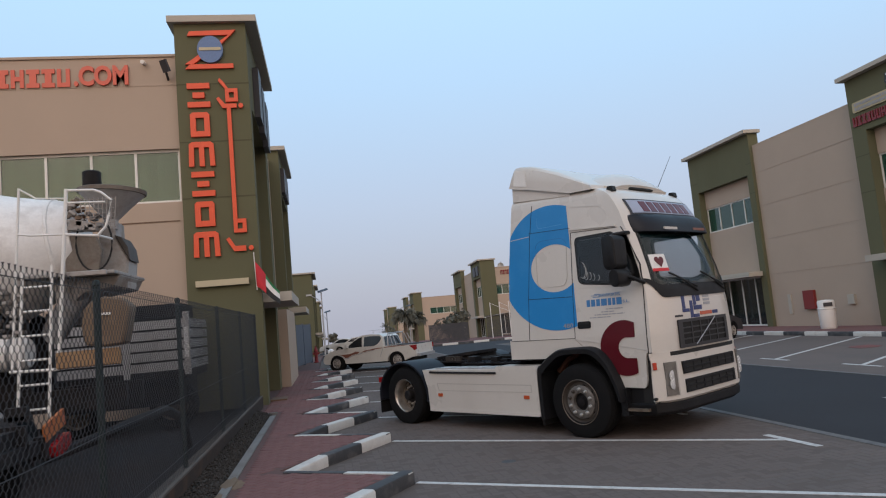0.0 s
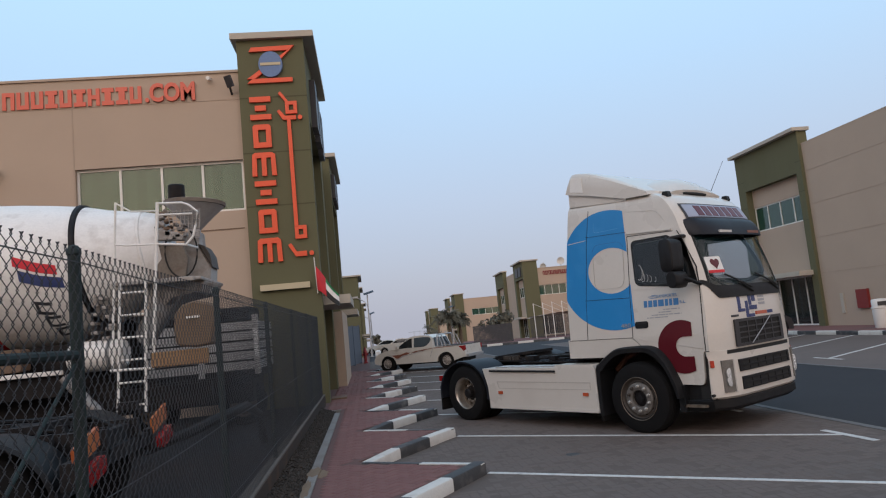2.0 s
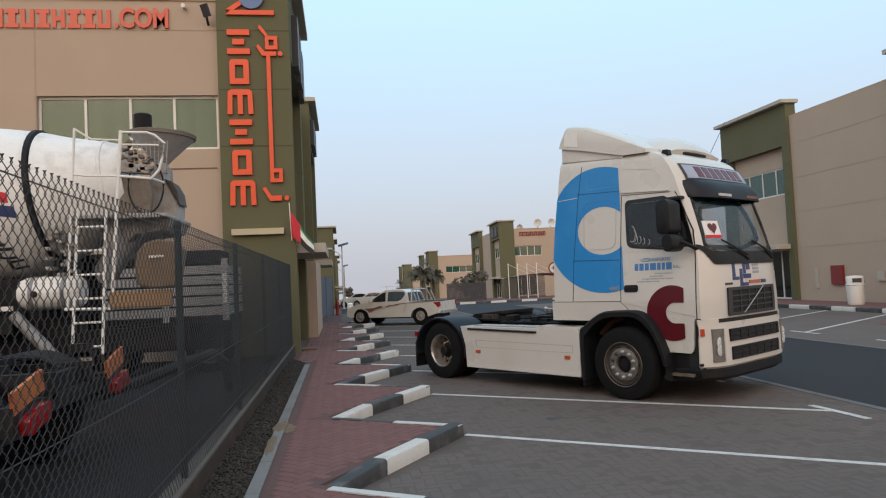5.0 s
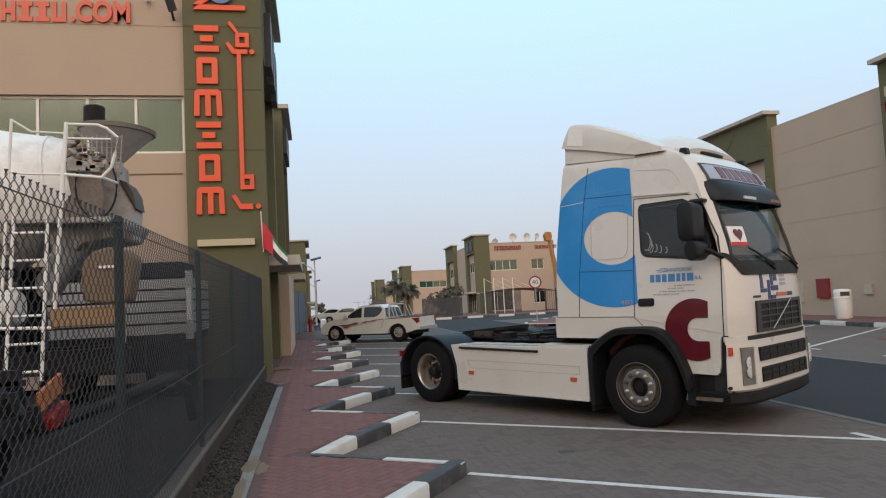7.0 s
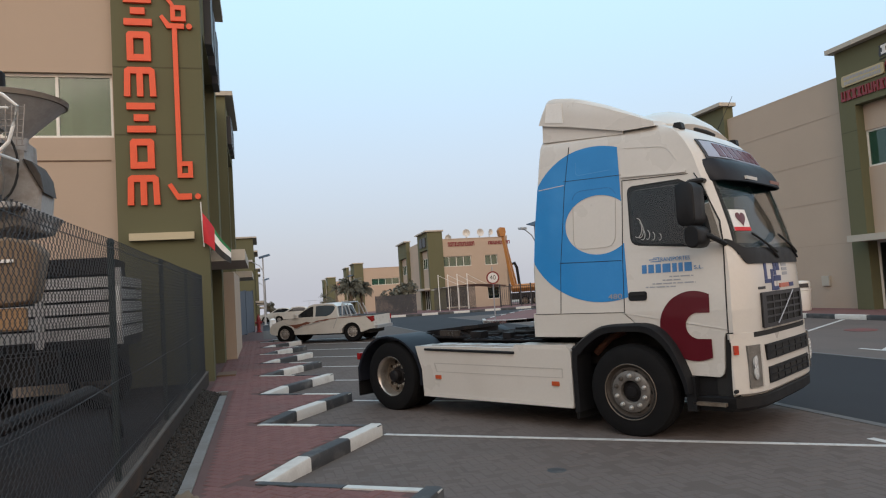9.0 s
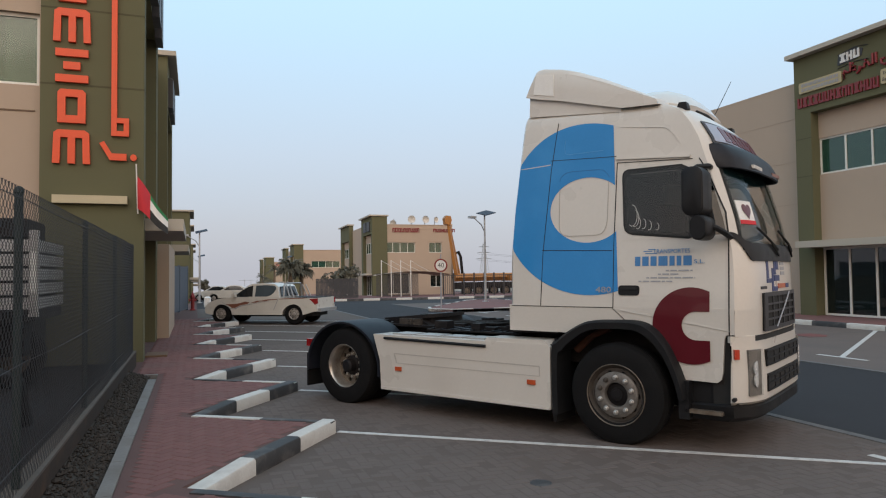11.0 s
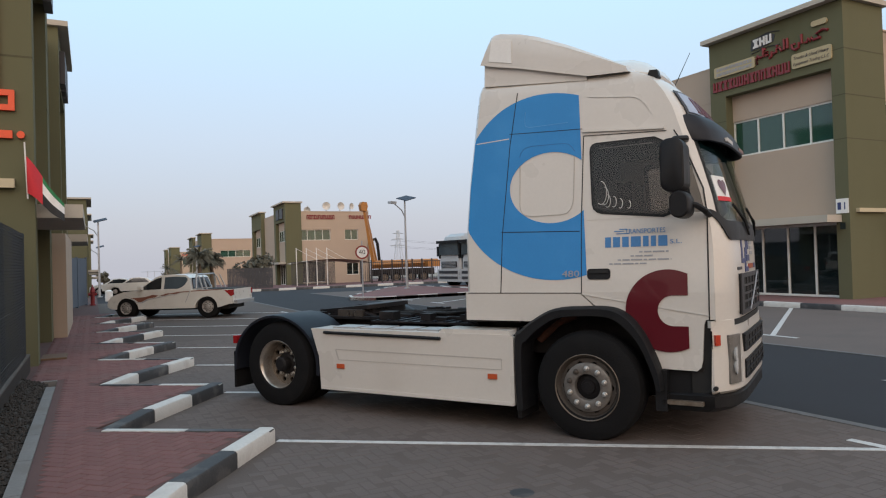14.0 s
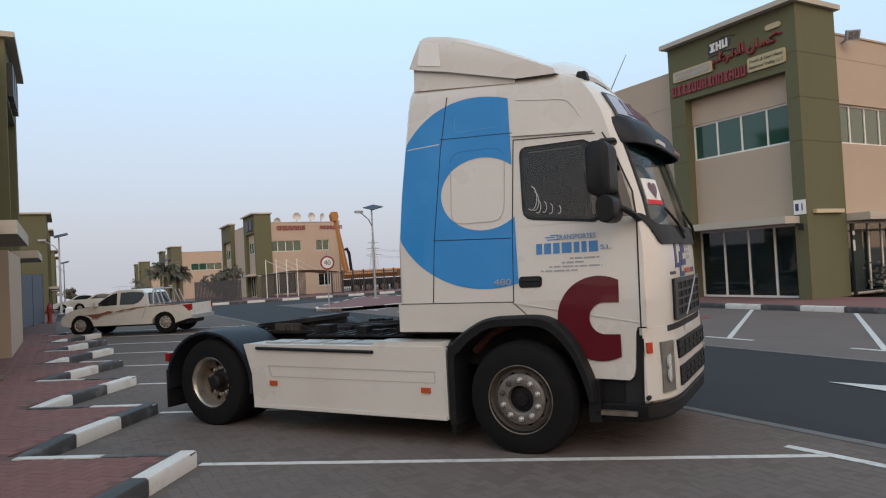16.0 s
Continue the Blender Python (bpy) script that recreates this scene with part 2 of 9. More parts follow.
M["cab_glass"] = glass("cab_glass", (0.010, 0.022, 0.030), 0.02, 0.55)
M["cab_glass"].node_tree.nodes["Principled BSDF"].inputs["Specular IOR Level"].default_value = 0.7
M["screen_glass"] = glass("windscreen_glass", (0.008, 0.028, 0.032), 0.02, 0.72)
M["lamp_glass"] = glass("lamp_glass", (0.34, 0.36, 0.35), 0.05, 0.9)
M["marker_red"] = mat("marker_red", (0.42, 0.035, 0.012), 0.3, var=0.05, coat=0.5)
M["amber"] = mat("amber_reflector", (0.45, 0.075, 0.02), 0.3, var=0.05, coat=0.5)
M["board_orange"] = mat("board_orange", (0.42, 0.13, 0.03), 0.5, var=0.15, scale=6, stain=(0.34, 0.06, 0.03), amount=0.6, stain_scale=4)
M["lamp_red"] = mat("red_lamp", (0.27, 0.010, 0.012), 0.25, var=0.1, coat=0.5)
M["print_blue"] = mat("print_blue", (0.05, 0.19, 0.42), 0.5)
M["print_grey"] = mat("print_grey", (0.30, 0.31, 0.33), 0.5)
M["print_navy"] = mat("print_navy", (0.03, 0.045, 0.14), 0.5)
M["grille_grey"] = mat("grille_grey", (0.026, 0.026, 0.029), 0.5, var=0.15, scale=8, fine=60)
M["pale"] = mat("pale_panel", (0.55, 0.53, 0.50), 0.5)
M["interior"] = mat("cab_interior", (0.013, 0.015, 0.017), 0.8, var=0.2)
M["mixer_white"] = mat("mixer_white", (0.74, 0.72, 0.69), 0.5, var=0.08, scale=2, fine=30, stain=(0.36, 0.31, 0.27), amount=0.5, stain_scale=3.5)
M["mixer_red"] = mat("mixer_red", (0.46, 0.008, 0.012), 0.7, var=0.08, scale=2, stain=(0.30, 0.02, 0.025), amount=0.3, stain_scale=2.5)
M["mixer_grey"] = mat("mixer_grey", (0.2376, 0.2376, 0.2376), 0.6, 0.2, var=0.2, scale=5, stain=(0.17, 0.12, 0.085), amount=0.75, stain_scale=4)
M["mud"] = mat("dried_mud", (0.15, 0.10, 0.068), 0.9, var=0.25, scale=4, fine=30, bump=0.3)
M["tan"] = mat("tan_paint", (0.16, 0.105, 0.060), 0.6, var=0.12, scale=4, stain=(0.20, 0.14, 0.09), amount=0.6, stain_scale=5)
M["alloy"] = mat("alloy_board", (0.42, 0.41, 0.40), 0.5, 0.3, var=0.12, scale=5, stain=(0.25, 0.22, 0.20), amount=0.6, stain_scale=3)
M["car_white"] = mat("car_white", (0.62, 0.60, 0.55), 0.3, var=0.04, coat=0.4, stain=(0.50, 0.47, 0.42), amount=0.4, stain_scale=1.5)
M["decal_brown"] = mat("decal_brown", (0.20, 0.075, 0.045), 0.4, var=0.1)
M["hydrant"] = mat("hydrant_red", (0.23, 0.02, 0.022), 0.5, var=0.15, scale=12)
M["red_box"] = mat("red_box", (0.198, 0.021, 0.018), 0.5, var=0.1)
M["galv"] = mat("galvanised", (0.40, 0.41, 0.42), 0.5, 0.5, var=0.1, scale=10)
M["solar"] = mat("solar_cell", (0.02, 0.025, 0.045), 0.6, 0.0)
M["crane_yellow"] = mat("crane_yellow", (0.34, 0.14, 0.028), 0.5, var=0.12, scale=3, stain=(0.25, 0.15, 0.07), amount=0.4, stain_scale=3)
M["bark"] = mat("bark", (0.15, 0.115, 0.08), 0.95, var=0.3, scale=10, bump=0.4)
M["leaf"] = mat("leaf", (0.105, 0.103, 0.078), 0.8, var=0.25, scale=4, random_hue=0.35)
M["flag_red"] = mat("flag_red", (0.55, 0.03, 0.04), 0.8)
M["flag_green"] = mat("flag_green", (0.03, 0.20, 0.08), 0.8)
M["flag_white"] = mat("flag_white", (0.70, 0.69, 0.67), 0.8)
M["flag_black"] = mat("flag_black", (0.02, 0.02, 0.02), 0.8)
M["shade_cloth"] = mat("shade_cloth", (0.36, 0.29, 0.23), 0.9, var=0.1)
M["rust_box"] = mat("rust_brown", (0.13, 0.05, 0.03), 0.85, var=0.25, scale=5, fine=30, stain=(0.05, 0.03, 0.02), amount=0.5, stain_scale=6)
M["car_rim"] = mat("dusty_alloy", (0.36, 0.335, 0.31), 0.5, 0.2, var=0.15, scale=10)
M["lorry_screen"] = mat("lorry_screen", (0.055, 0.075, 0.09), 0.06, var=0.3, scale=1.5)
M["hopper_rust"] = mat("rusty_hopper", (0.17, 0.145, 0.12), 0.75, 0.1, var=0.25, scale=5, fine=30, stain=(0.10, 0.055, 0.035), amount=0.8, stain_scale=4)
M["hopper_grey"] = mat("hopper_grey", (0.38, 0.375, 0.37), 0.6, 0.0, var=0.12, scale=4, fine=30, stain=(0.16, 0.11, 0.08), amount=0.4, stain_scale=5)
M["lamp_bright"] = mat("lamp_reflector", (0.80, 0.80, 0.78), 0.25, 0.4, var=0.2, scale=30)
M["lamp_well"] = mat("lamp_well", (0.30, 0.30, 0.29), 0.25, 0.7, var=0.2, scale=12)
M["slate"] = mat("slate_blue_metal", (0.09, 0.11, 0.14), 0.6, 0.1, var=0.12, scale=3)
M["fence_dark"] = mat("dark_slat_paint", (0.045, 0.046, 0.052), 0.7, var=0.15, scale=3)
M["wood"] = mat("worn_board", (0.15, 0.088, 0.05), 0.8, var=0.2, scale=8)

for key in ("asphalt", "paver", "joint", "brick", "brickbed", "rubber", "plastic", "plastic_blue", "chassis", "gravel", "stone", "yard", "low_wall", "interior", "room", "mixer_red", "truck_red", "truck_blue", "green", "beige"):
    M[key].node_tree.nodes["Principled BSDF"].inputs["Specular IOR Level"].default_value = 0.2


# ---- mesh helpers ----
def bx(bm, x0, x1, y0, y1, z0, z1, m=None):
    """An axis-aligned box, turned by m when given."""
    v = [bm.verts.new((x, y, z) if m is None else m @ Vector((x, y, z))) for x in (min(x0, x1), max(x0, x1)) for y in (min(y0, y1), max(y0, y1)) for z in (min(z0, z1), max(z0, z1))]
    for q in ((0, 1, 3, 2), (4, 6, 7, 5), (0, 4, 5, 1), (2, 3, 7, 6), (0, 2, 6, 4), (1, 5, 7, 3)):
        bm.faces.new([v[i] for i in q])
    return v


def ring(bm, pts):
    return [bm.verts.new(p) for p in pts]


def loft(bm, rings, closed=True, ends=True):
    """Skins rows of points of equal length."""
    rows = [ring(bm, r) for r in rings]
    k = len(rows[0])
    for a, b in zip(rows, rows[1:]):
        for i in range(k if closed else k - 1):
            j = (i + 1) % k
            bm.faces.new((a[i], a[j], b[j], b[i]))
    if ends and closed:
        bm.faces.new(rows[0][::-1])
        bm.faces.new(rows[-1])
    return rows


def tube(bm, p0, p1, r0, r1=None, n=10, ends=True):
    p0, p1 = Vector(p0), Vector(p1)
    r1 = r0 if r1 is None else r1
    q = (p1 - p0).to_track_quat("Z", "Y")
    circ = [q @ Vector((math.cos(a), math.sin(a), 0)) for a in (2 * math.pi * i / n for i in range(n))]
    return loft(bm, [[p0 + c * r0 for c in circ], [p1 + c * r1 for c in circ]], ends=ends)


def pipe(bm, pts, r, n=8):
    pts = [Vector(p) for p in pts]
    rings = []
    for i, p in enumerate(pts):
        d = (pts[min(i + 1, len(pts) - 1)] - pts[max(i - 1, 0)]).normalized()
        q = d.to_track_quat("Z", "Y")
        rings.append([p + q @ Vector((math.cos(2 * math.pi * k / n) * r, math.sin(2 * math.pi * k / n) * r, 0)) for k in range(n)])
    return loft(bm, rings)


def lathe(bm, profile, n=24, axis="z", at=(0, 0, 0)):
    """Turns (radius, height) pairs round an axis."""
    def put(r, h, a):
        c, s = r * math.cos(a), r * math.sin(a)
        p = {"z": (c, s, h), "y": (c, h, s), "x": (h, c, s)}[axis]
        return Vector(p) + Vector(at)
    rows = [ring(bm, [put(r, h, 2 * math.pi * i / n) for i in range(n)]) for r, h in profile]
    for a, b in zip(rows, rows[1:]):
        for i in range(n):
            j = (i + 1) % n
            bm.faces.new((a[i], a[j], b[j], b[i]))
    bm.faces.new(rows[0])
    bm.faces.new(rows[-1])


def prism(bm, outline, y0, y1, m=None, plane="xz"):
    """A flat outline pushed through from y0 to y1."""
    def put(p, d):
        q = {"xz": (p[0], d, p[1]), "xy": (p[0], p[1], d), "yz": (d, p[0], p[1])}[plane]
        return q if m is None else m @ Vector(q)
    a = [bm.verts.new(put(p, y0)) for p in outline]
    b = [bm.verts.new(put(p, y1)) for p in outline]
    bm.faces.new(a)
    bm.faces.new(b[::-1])
    k = len(a)
    for i in range(k):
        j = (i + 1) % k
        bm.faces.new((a[j], a[i], b[i], b[j]))


def rounded(x0, x1, y0, y1, r, n=4):
    """The outline of a rectangle with rounded corners."""
    r = min(r, abs(x1 - x0) / 2 - 1e-4, abs(y1 - y0) / 2 - 1e-4)
    out = []
    for cx, cy, a0 in ((x1 - r, y1 - r, 0), (x0 + r, y1 - r, 90), (x0 + r, y0 + r, 180), (x1 - r, y0 + r, 270)):
        out += [(cx + r * math.cos(radians(a0 + 90 * i / n)), cy + r * math.sin(radians(a0 + 90 * i / n))) for i in range(n + 1)]
    return out


def thing(name, label="", category="", group="", kind="", m=None):
    ob = new(name)
    if m is not None:
        ob.matrix_world = m
    return tagged(ob, label, category, group, kind)


def finish(bm, name, material, smooth=True, bevel=0.0, seg=1):
    if bevel:
        bmesh.ops.bevel(bm, geom=[e for e in bm.edges if len(e.link_faces) == 2 and e.calc_face_angle(0) > 0.6], offset=bevel, segments=seg, affect="EDGES", profile=0.6, clamp_overlap=True)
    bmesh.ops.recalc_face_normals(bm, faces=bm.faces)
    if smooth:
        for f in bm.faces:
            f.smooth = True
        for e in bm.edges:
            e.smooth = len(e.link_faces) == 2 and e.calc_face_angle(9) < 0.6
    me = bpy.data.meshes.new(name)
    bm.to_mesh(me)
    bm.free()
    me.materials.append(material)
    return me


def part(name, bm, material, parent=None, label="", smooth=True, bevel=0.0, seg=1, kind=""):
    ob = new(name, finish(bm, name, material, smooth, bevel, seg))
    if parent is not None:
        ob.parent = parent
    return tagged(ob, label, kind=kind)


def solid(name, bm, material, label, category, group="", kind="", bevel=0.0):
    return tagged(part(name, bm, material, bevel=bevel), label, category, group, kind)


def box(name, dims, material, parent=None, label="", bevel=0.0, m=None, seg=1):
    bm = bmesh.new()
    bx(bm, *dims, m=m)
    return part(name, bm, material, parent, label, bevel=bevel, seg=seg)


def words(name, text, size, m, material, parent=None, label="", depth=0.004, width=None, bold=0.0):
    """Lettering in the built-in font as a mesh; m lays its x along the line and its y up the letters."""
    cu = bpy.data.curves.new(name, "FONT")
    cu.body, cu.size, cu.extrude, cu.align_x, cu.align_y = text, size, depth, "CENTER", "CENTER"
    cu.resolution_u, cu.offset = 3, bold
    tmp = bpy.data.objects.new(name, cu)
    me = bpy.data.meshes.new_from_object(tmp)
    bpy.data.objects.remove(tmp)
    if width:
        xs = [v.co.x for v in me.vertices]
        k = width / (max(xs) - min(xs))
        for v in me.vertices:
            v.co.x *= k
    me.transform(m)
    me.materials.clear()
    me.materials.append(material)
    ob = new(name, me)
    ob.parent = parent
    return tagged(ob, label)


def letters(text, *rest):
    """Raised lettering split into single letters, each a part of its own."""
    whole = words("sign_words", text, *rest)
    me, parent, label = whole.data, whole.parent, rest[4]
    bm = bmesh.new()
    bm.from_mesh(me)
    left_over = set(bm.verts)
    while left_over:
        stack, island = [min(left_over, key=lambda v: v.index)], set()
        while stack:
            v = stack.pop()
            if v not in island:
                island.add(v)
                stack += [e.other_vert(v) for e in v.link_edges]
        left_over -= island
        one = bmesh.new()
        put = {v: one.verts.new(v.co) for v in sorted(island, key=lambda v: v.index)}
        for f in bm.faces:
            if f.verts[0] in island:
                one.faces.new([put[v] for v in f.verts])
        part("letter", one, me.materials[0], parent, label)
    bm.free()
    bpy.data.objects.remove(whole)


def smooth_wall(bm, u0, u1, z0, z1, holes, put, d0, d1):
    """A wall from u0 to u1 and z0 to z1 with rectangular openings through it; put(u, d, z) lays it in the place."""
    us = sorted({u0, u1, *(c for h in holes for c in h[:2])})
    zs = sorted({z0, z1, *(c for h in holes for c in h[2:])})
    made = {}

    def vert(i, j, d):
        if (i, j, d) not in made:
            made[i, j, d] = bm.verts.new(put(us[i], d, zs[j]))
        return made[i, j, d]

    def full(i, j):
        if not (0 <= i < len(us) - 1 and 0 <= j < len(zs) - 1):
            return False
        u, z = (us[i] + us[i + 1]) / 2, (zs[j] + zs[j + 1]) / 2
        return not any(h[0] < u < h[1] and h[2] < z < h[3] for h in holes)
    for i in range(len(us) - 1):
        for j in range(len(zs) - 1):
            if not full(i, j):
                continue
            for d in (d0, d1):
                bm.faces.new([vert(p, q, d) for p, q in ((i, j), (i + 1, j), (i + 1, j + 1), (i, j + 1))])
            for ni, nj, (p, q), (r, t) in ((i - 1, j, (i, j), (i, j + 1)), (i + 1, j, (i + 1, j), (i + 1, j + 1)), (i, j - 1, (i, j), (i + 1, j)), (i, j + 1, (i, j + 1), (i + 1, j + 1))):
                if not full(ni, nj):
                    bm.faces.new((vert(p, q, d0), vert(r, t, d0), vert(r, t, d1), vert(p, q, d1)))


# ---- ground ----
WALK_Z = 0.13
STALL = Vector((0.812, -0.584, 0))      # along the parking lines
HEAD = Vector((0.584, 0.812, 0))        # along the kerb at the head of a stall
TIPS = [(0.94, 8.03 + 2.93 * (k - 1)) for k in range(-2, 10)]
KERB_LONG = 2.42


def structure(name, bm, material, label, category, **kw):
    return solid(name, bm, material, label, category, kind="structure", **kw)


bm = bmesh.new()
bx(bm, -400, 400, -200, 900, -0.6, -0.012)
structure("ground", bm, M["sand"], "flat pale sand reaching the horizon", "ground")
bm = bmesh.new()
bx(bm, -60, 60, -60, 150, -0.2, -0.004)
structure("road", bm, M["asphalt"], "dark grey asphalt road with a worn surface", "road")
bm = bmesh.new()
bx(bm, -1.6, 5.85, -14, 42, -0.1, 0.0)
parking_near = structure("pavement_1", bm, M["joint"], "grey paved parking strip with painted stall lines", "pavement")
bm = bmesh.new()
bx(bm, 10.3, 17.3, -14, 42, -0.1, 0.0)
parking_far = structure("pavement_2", bm, M["paver"], "grey paved parking strip across the road", "pavement")
bm = bmesh.new()
bx(bm, 5.85, 5.97, -14, 42, -0.1, 0.006)
bx(bm, 10.18, 10.3, -14, 42, -0.1, 0.006)
structure("trim_1", bm, M["line_worn"], "flush pale concrete edging strips beside the road", "edging")


def start_of(k):
    """Where the kerb of stall k begins, at the foot of the short side of the stall before it."""
    tx, ty = TIPS[k]
    return tx - HEAD.x * KERB_LONG, ty - HEAD.y * KERB_LONG


# the red walkway with its sawtooth edge
bm = bmesh.new()
edge = []
for k in range(len(TIPS)):
    sx, sy = start_of(k)
    tx, ty = TIPS[k]
    n_in = Vector((-HEAD.y, HEAD.x, 0)) * 0.15
    edge += [(sx + n_in.x, sy + n_in.y), (tx + n_in.x, ty + n_in.y)]
y_lo, y_hi = edge[0][1], edge[-1][1]
outline = edge + [(-0.4, y_hi), (-0.4, 60), (-1.06, 60), (-1.06, 15.6), (-1.06, y_lo)]
prism(bm, outline, 0.0, WALK_Z - 0.004, plane="xy")
bx(bm, -1.9, -1.06, 15.6, 60, 0, WALK_Z - 0.004)
bx(bm, -1.06, 0.3, -14, y_lo, 0, WALK_Z - 0.004)
walkway = structure("pavement_3", bm, M["brickbed"], "dusty red block-paved walkway with a sawtooth kerb edge", "pavement")


def kerb_block(p, q, width, height, colour, taper=0.0, name="kerb_stone", group="", label=""):
    """One painted kerb stone from p to q, inside edge to the left, with a rounded front arris."""
    p, q = Vector((*p, 0)), Vector((*q, 0))
    d = (q - p).normalized()
    n = Vector((-d.y, d.x, 0))
    bm = bmesh.new()
    rings = []
    for at, h in ((p + d * 0.004, height - taper), (q - d * 0.004, height)):
        rings.append([at, at + Vector((0, 0, h - 0.025)), at + n * 0.012 + Vector((0, 0, h - 0.007)), at + n * 0.03 + Vector((0, 0, h)), at + n * width + Vector((0, 0, h)), at + n * width])
    loft(bm, rings)
    ob = part(name, bm, M["kerb_white" if colour else "kerb_black"])
    return tagged(ob, label or ("white" if colour else "black") + "-painted concrete kerb stone beside the walkway", "kerb stone", group)


for k in range(len(TIPS)):
    sx, sy = start_of(k)
    for i in range(3):
        a, b = KERB_LONG * i / 3, KERB_LONG * (i + 1) / 3
        kerb_block((sx + HEAD.x * a, sy + HEAD.y * a), (sx + HEAD.x * b, sy + HEAD.y * b), 0.15, 0.148, (i + k) % 2 == 0, 0.05 if i == 0 else 0, group="sawtooth kerb stones")
    if k + 1 < len(TIPS):
        ex, ey = start_of(k + 1)
        tx, ty = TIPS[k]
        L = math.hypot(ex - tx, ey - ty)
        ux, uy = (ex - tx) / L, (ey - ty) / L
        for i in range(2):
            a, b = L * i / 2, L * (i + 1) / 2
            kerb_block((tx + ux * a, ty + uy * a), (tx + ux * b, ty + uy * b), 0.12, 0.138, (i + k) % 2 == 1, group="sawtooth kerb stones")


def paint(p, q, width, z=0.005, label="worn white painted parking line", name="painted_line", group="parking lines"):
    p, q = Vector((*p, 0)), Vector((*q, 0))
    d = (q - p).normalized()
    n = Vector((-d.y, d.x, 0)) * width / 2
    bm = bmesh.new()
    f = [bm.verts.new(v + Vector((0, 0, h))) for h in (z - 0.004, z) for v in (p - n, q - n, q + n, p + n)]
    for s in ((0, 3, 2, 1), (4, 5, 6, 7), (0, 1, 5, 4), (1, 2, 6, 5), (2, 3, 7, 6), (3, 0, 4, 7)):
        bm.faces.new([f[i] for i in s])
    ob = part(name, bm, M["line"], smooth=False)
    return tagged(ob, label, "painted line", group, "structure")


for k, (tx, ty) in enumerate(TIPS):
    ex, ey = tx + STALL.x * 5.45, ty + STALL.y * 5.45
    paint((tx + 0.03, ty + 0.05), (ex, ey), 0.078)
    paint((ex - HEAD.x * 0.05, ey - HEAD.y * 0.05 + 0.43), (ex + 0.02, ey - 0.50), 0.09, 0.0075)
for k in range(-3, 9):
    y0 = 13.5 + 2.95 * k
    a, b = Vector((11.3, y0, 0)), Vector((17.2, y0 + 3.9, 0))
    paint(a[:2], b[:2], 0.10)
    paint((11.3, y0 + 0.55), (11.3, y0 - 0.55), 0.10, 0.0075)

bm = bmesh.new()
prism(bm, [(8.30, 9.63), (8.16, 8.60), (8.65, 8.60)], 0.004, 0.008, plane="xy")
tagged(part("painted_arrow", bm, M["line"], smooth=False), "worn white painted arrow tip on the asphalt", "road marking", kind="structure")
bm = bmesh.new()
prism(bm, [(14.1, 16.8), (14.6, 16.72), (14.95, 17.0), (15.0, 17.55), (14.5, 17.65), (14.25, 17.4)], 0.003, 0.007, plane="xy")
tagged(part("painted_patch", bm, M["red_worn"], smooth=False), "worn red paint patch on the far parking bay", "road marking", kind="structure")
# manhole-like dark disc standing for a small stain on the paving
bm = bmesh.new()
lathe(bm, [(0.02, 0.0), (0.09, 0.0), (0.09, 0.003), (0.08, 0.004), (0.02, 0.004)], 20, at=(2.15, 8.55, 0))
solid("drain_cover", bm, M["kerb_black"], "small dark round disc standing for a stain on the grey paving", "drain cover")

# planting strip, its edging and the yard behind the fence
bm = bmesh.new()
prism(bm, [(-1.50, -0.1), (-1.17, -0.1), (-1.17, 0.10), (-1.50, 0.225)], -14, 15.5)
structure("ground_strip", bm, M["gravel"], "narrow bed of dark gravel along the fence", "gravel bed")
for i in range(30):
    y0 = -14 + i
    if y0 + 1 > 15.6:
        break
    bm = bmesh.new()
    bx(bm, -1.17, -1.06, y0 + 0.005, y0 + 0.995, -0.05, 0.145)
    tagged(part("edging_stone", bm, M["edging"], bevel=0.012), "pale concrete edging stone beside a gravel bed", "edging stone", "edging stones")
bm = bmesh.new()
bx(bm, -1.48, -1.06, 15.5, 15.6, -0.05, 0.145)
tagged(part("edging_stone", bm, M["edging"], bevel=0.012), "pale concrete edging stone closing the gravel bed", "edging stone", "edging stones")
bm = bmesh.new()
bx(bm, -22, -1.60, -14, 17.6, -0.1, 0.01)
structure("ground_yard", bm, M["yard"], "dusty dark ground of the fenced yard", "ground")

# far kerb and walkway across the road
bm = bmesh.new()
bx(bm, 17.45, 21, -14, 40, 0, WALK_Z)
structure("pavement_4", bm, M["brick"], "red block-paved walkway in front of the far units", "pavement")
for i in range(45):
    y0 = -14 + 1.2 * i
    kerb_block((17.3, y0 + 1.2), (17.3, y0), 0.15, 0.148, i % 2 == 0, group="kerb stones across the road", label=("white" if i % 2 == 0 else "black") + "-painted kerb stone across the road")

# traffic island with the speed sign
bm = bmesh.new()
isl = [(9.5, 33.2), (10.2, 32.0), (15.2, 32.0), (17.0, 33.5), (17.0, 43), (14.6, 41.6), (9.9, 34.6)]
prism(bm, isl, 0, WALK_Z - 0.002, plane="xy")
structure("pavement_5", bm, M["brick"], "red-paved traffic island with painted kerbs", "traffic island")
for (a, b) in zip(isl, isl[1:] + isl[:1]):
    L = math.dist(a, b)
    m = max(1, round(L / 1.1))
    for i in range(m):
        p = [a[j] + (b[j] - a[j]) * i / m for j in (0, 1)]
        q = [a[j] + (b[j] - a[j]) * (i + 1) / m for j in (0, 1)]
        kerb_block(p, q, 0.14, 0.148, i % 2 == 0, group="island kerb stones", label=("white" if i % 2 == 0 else "black") + "-painted kerb stone round the traffic island")

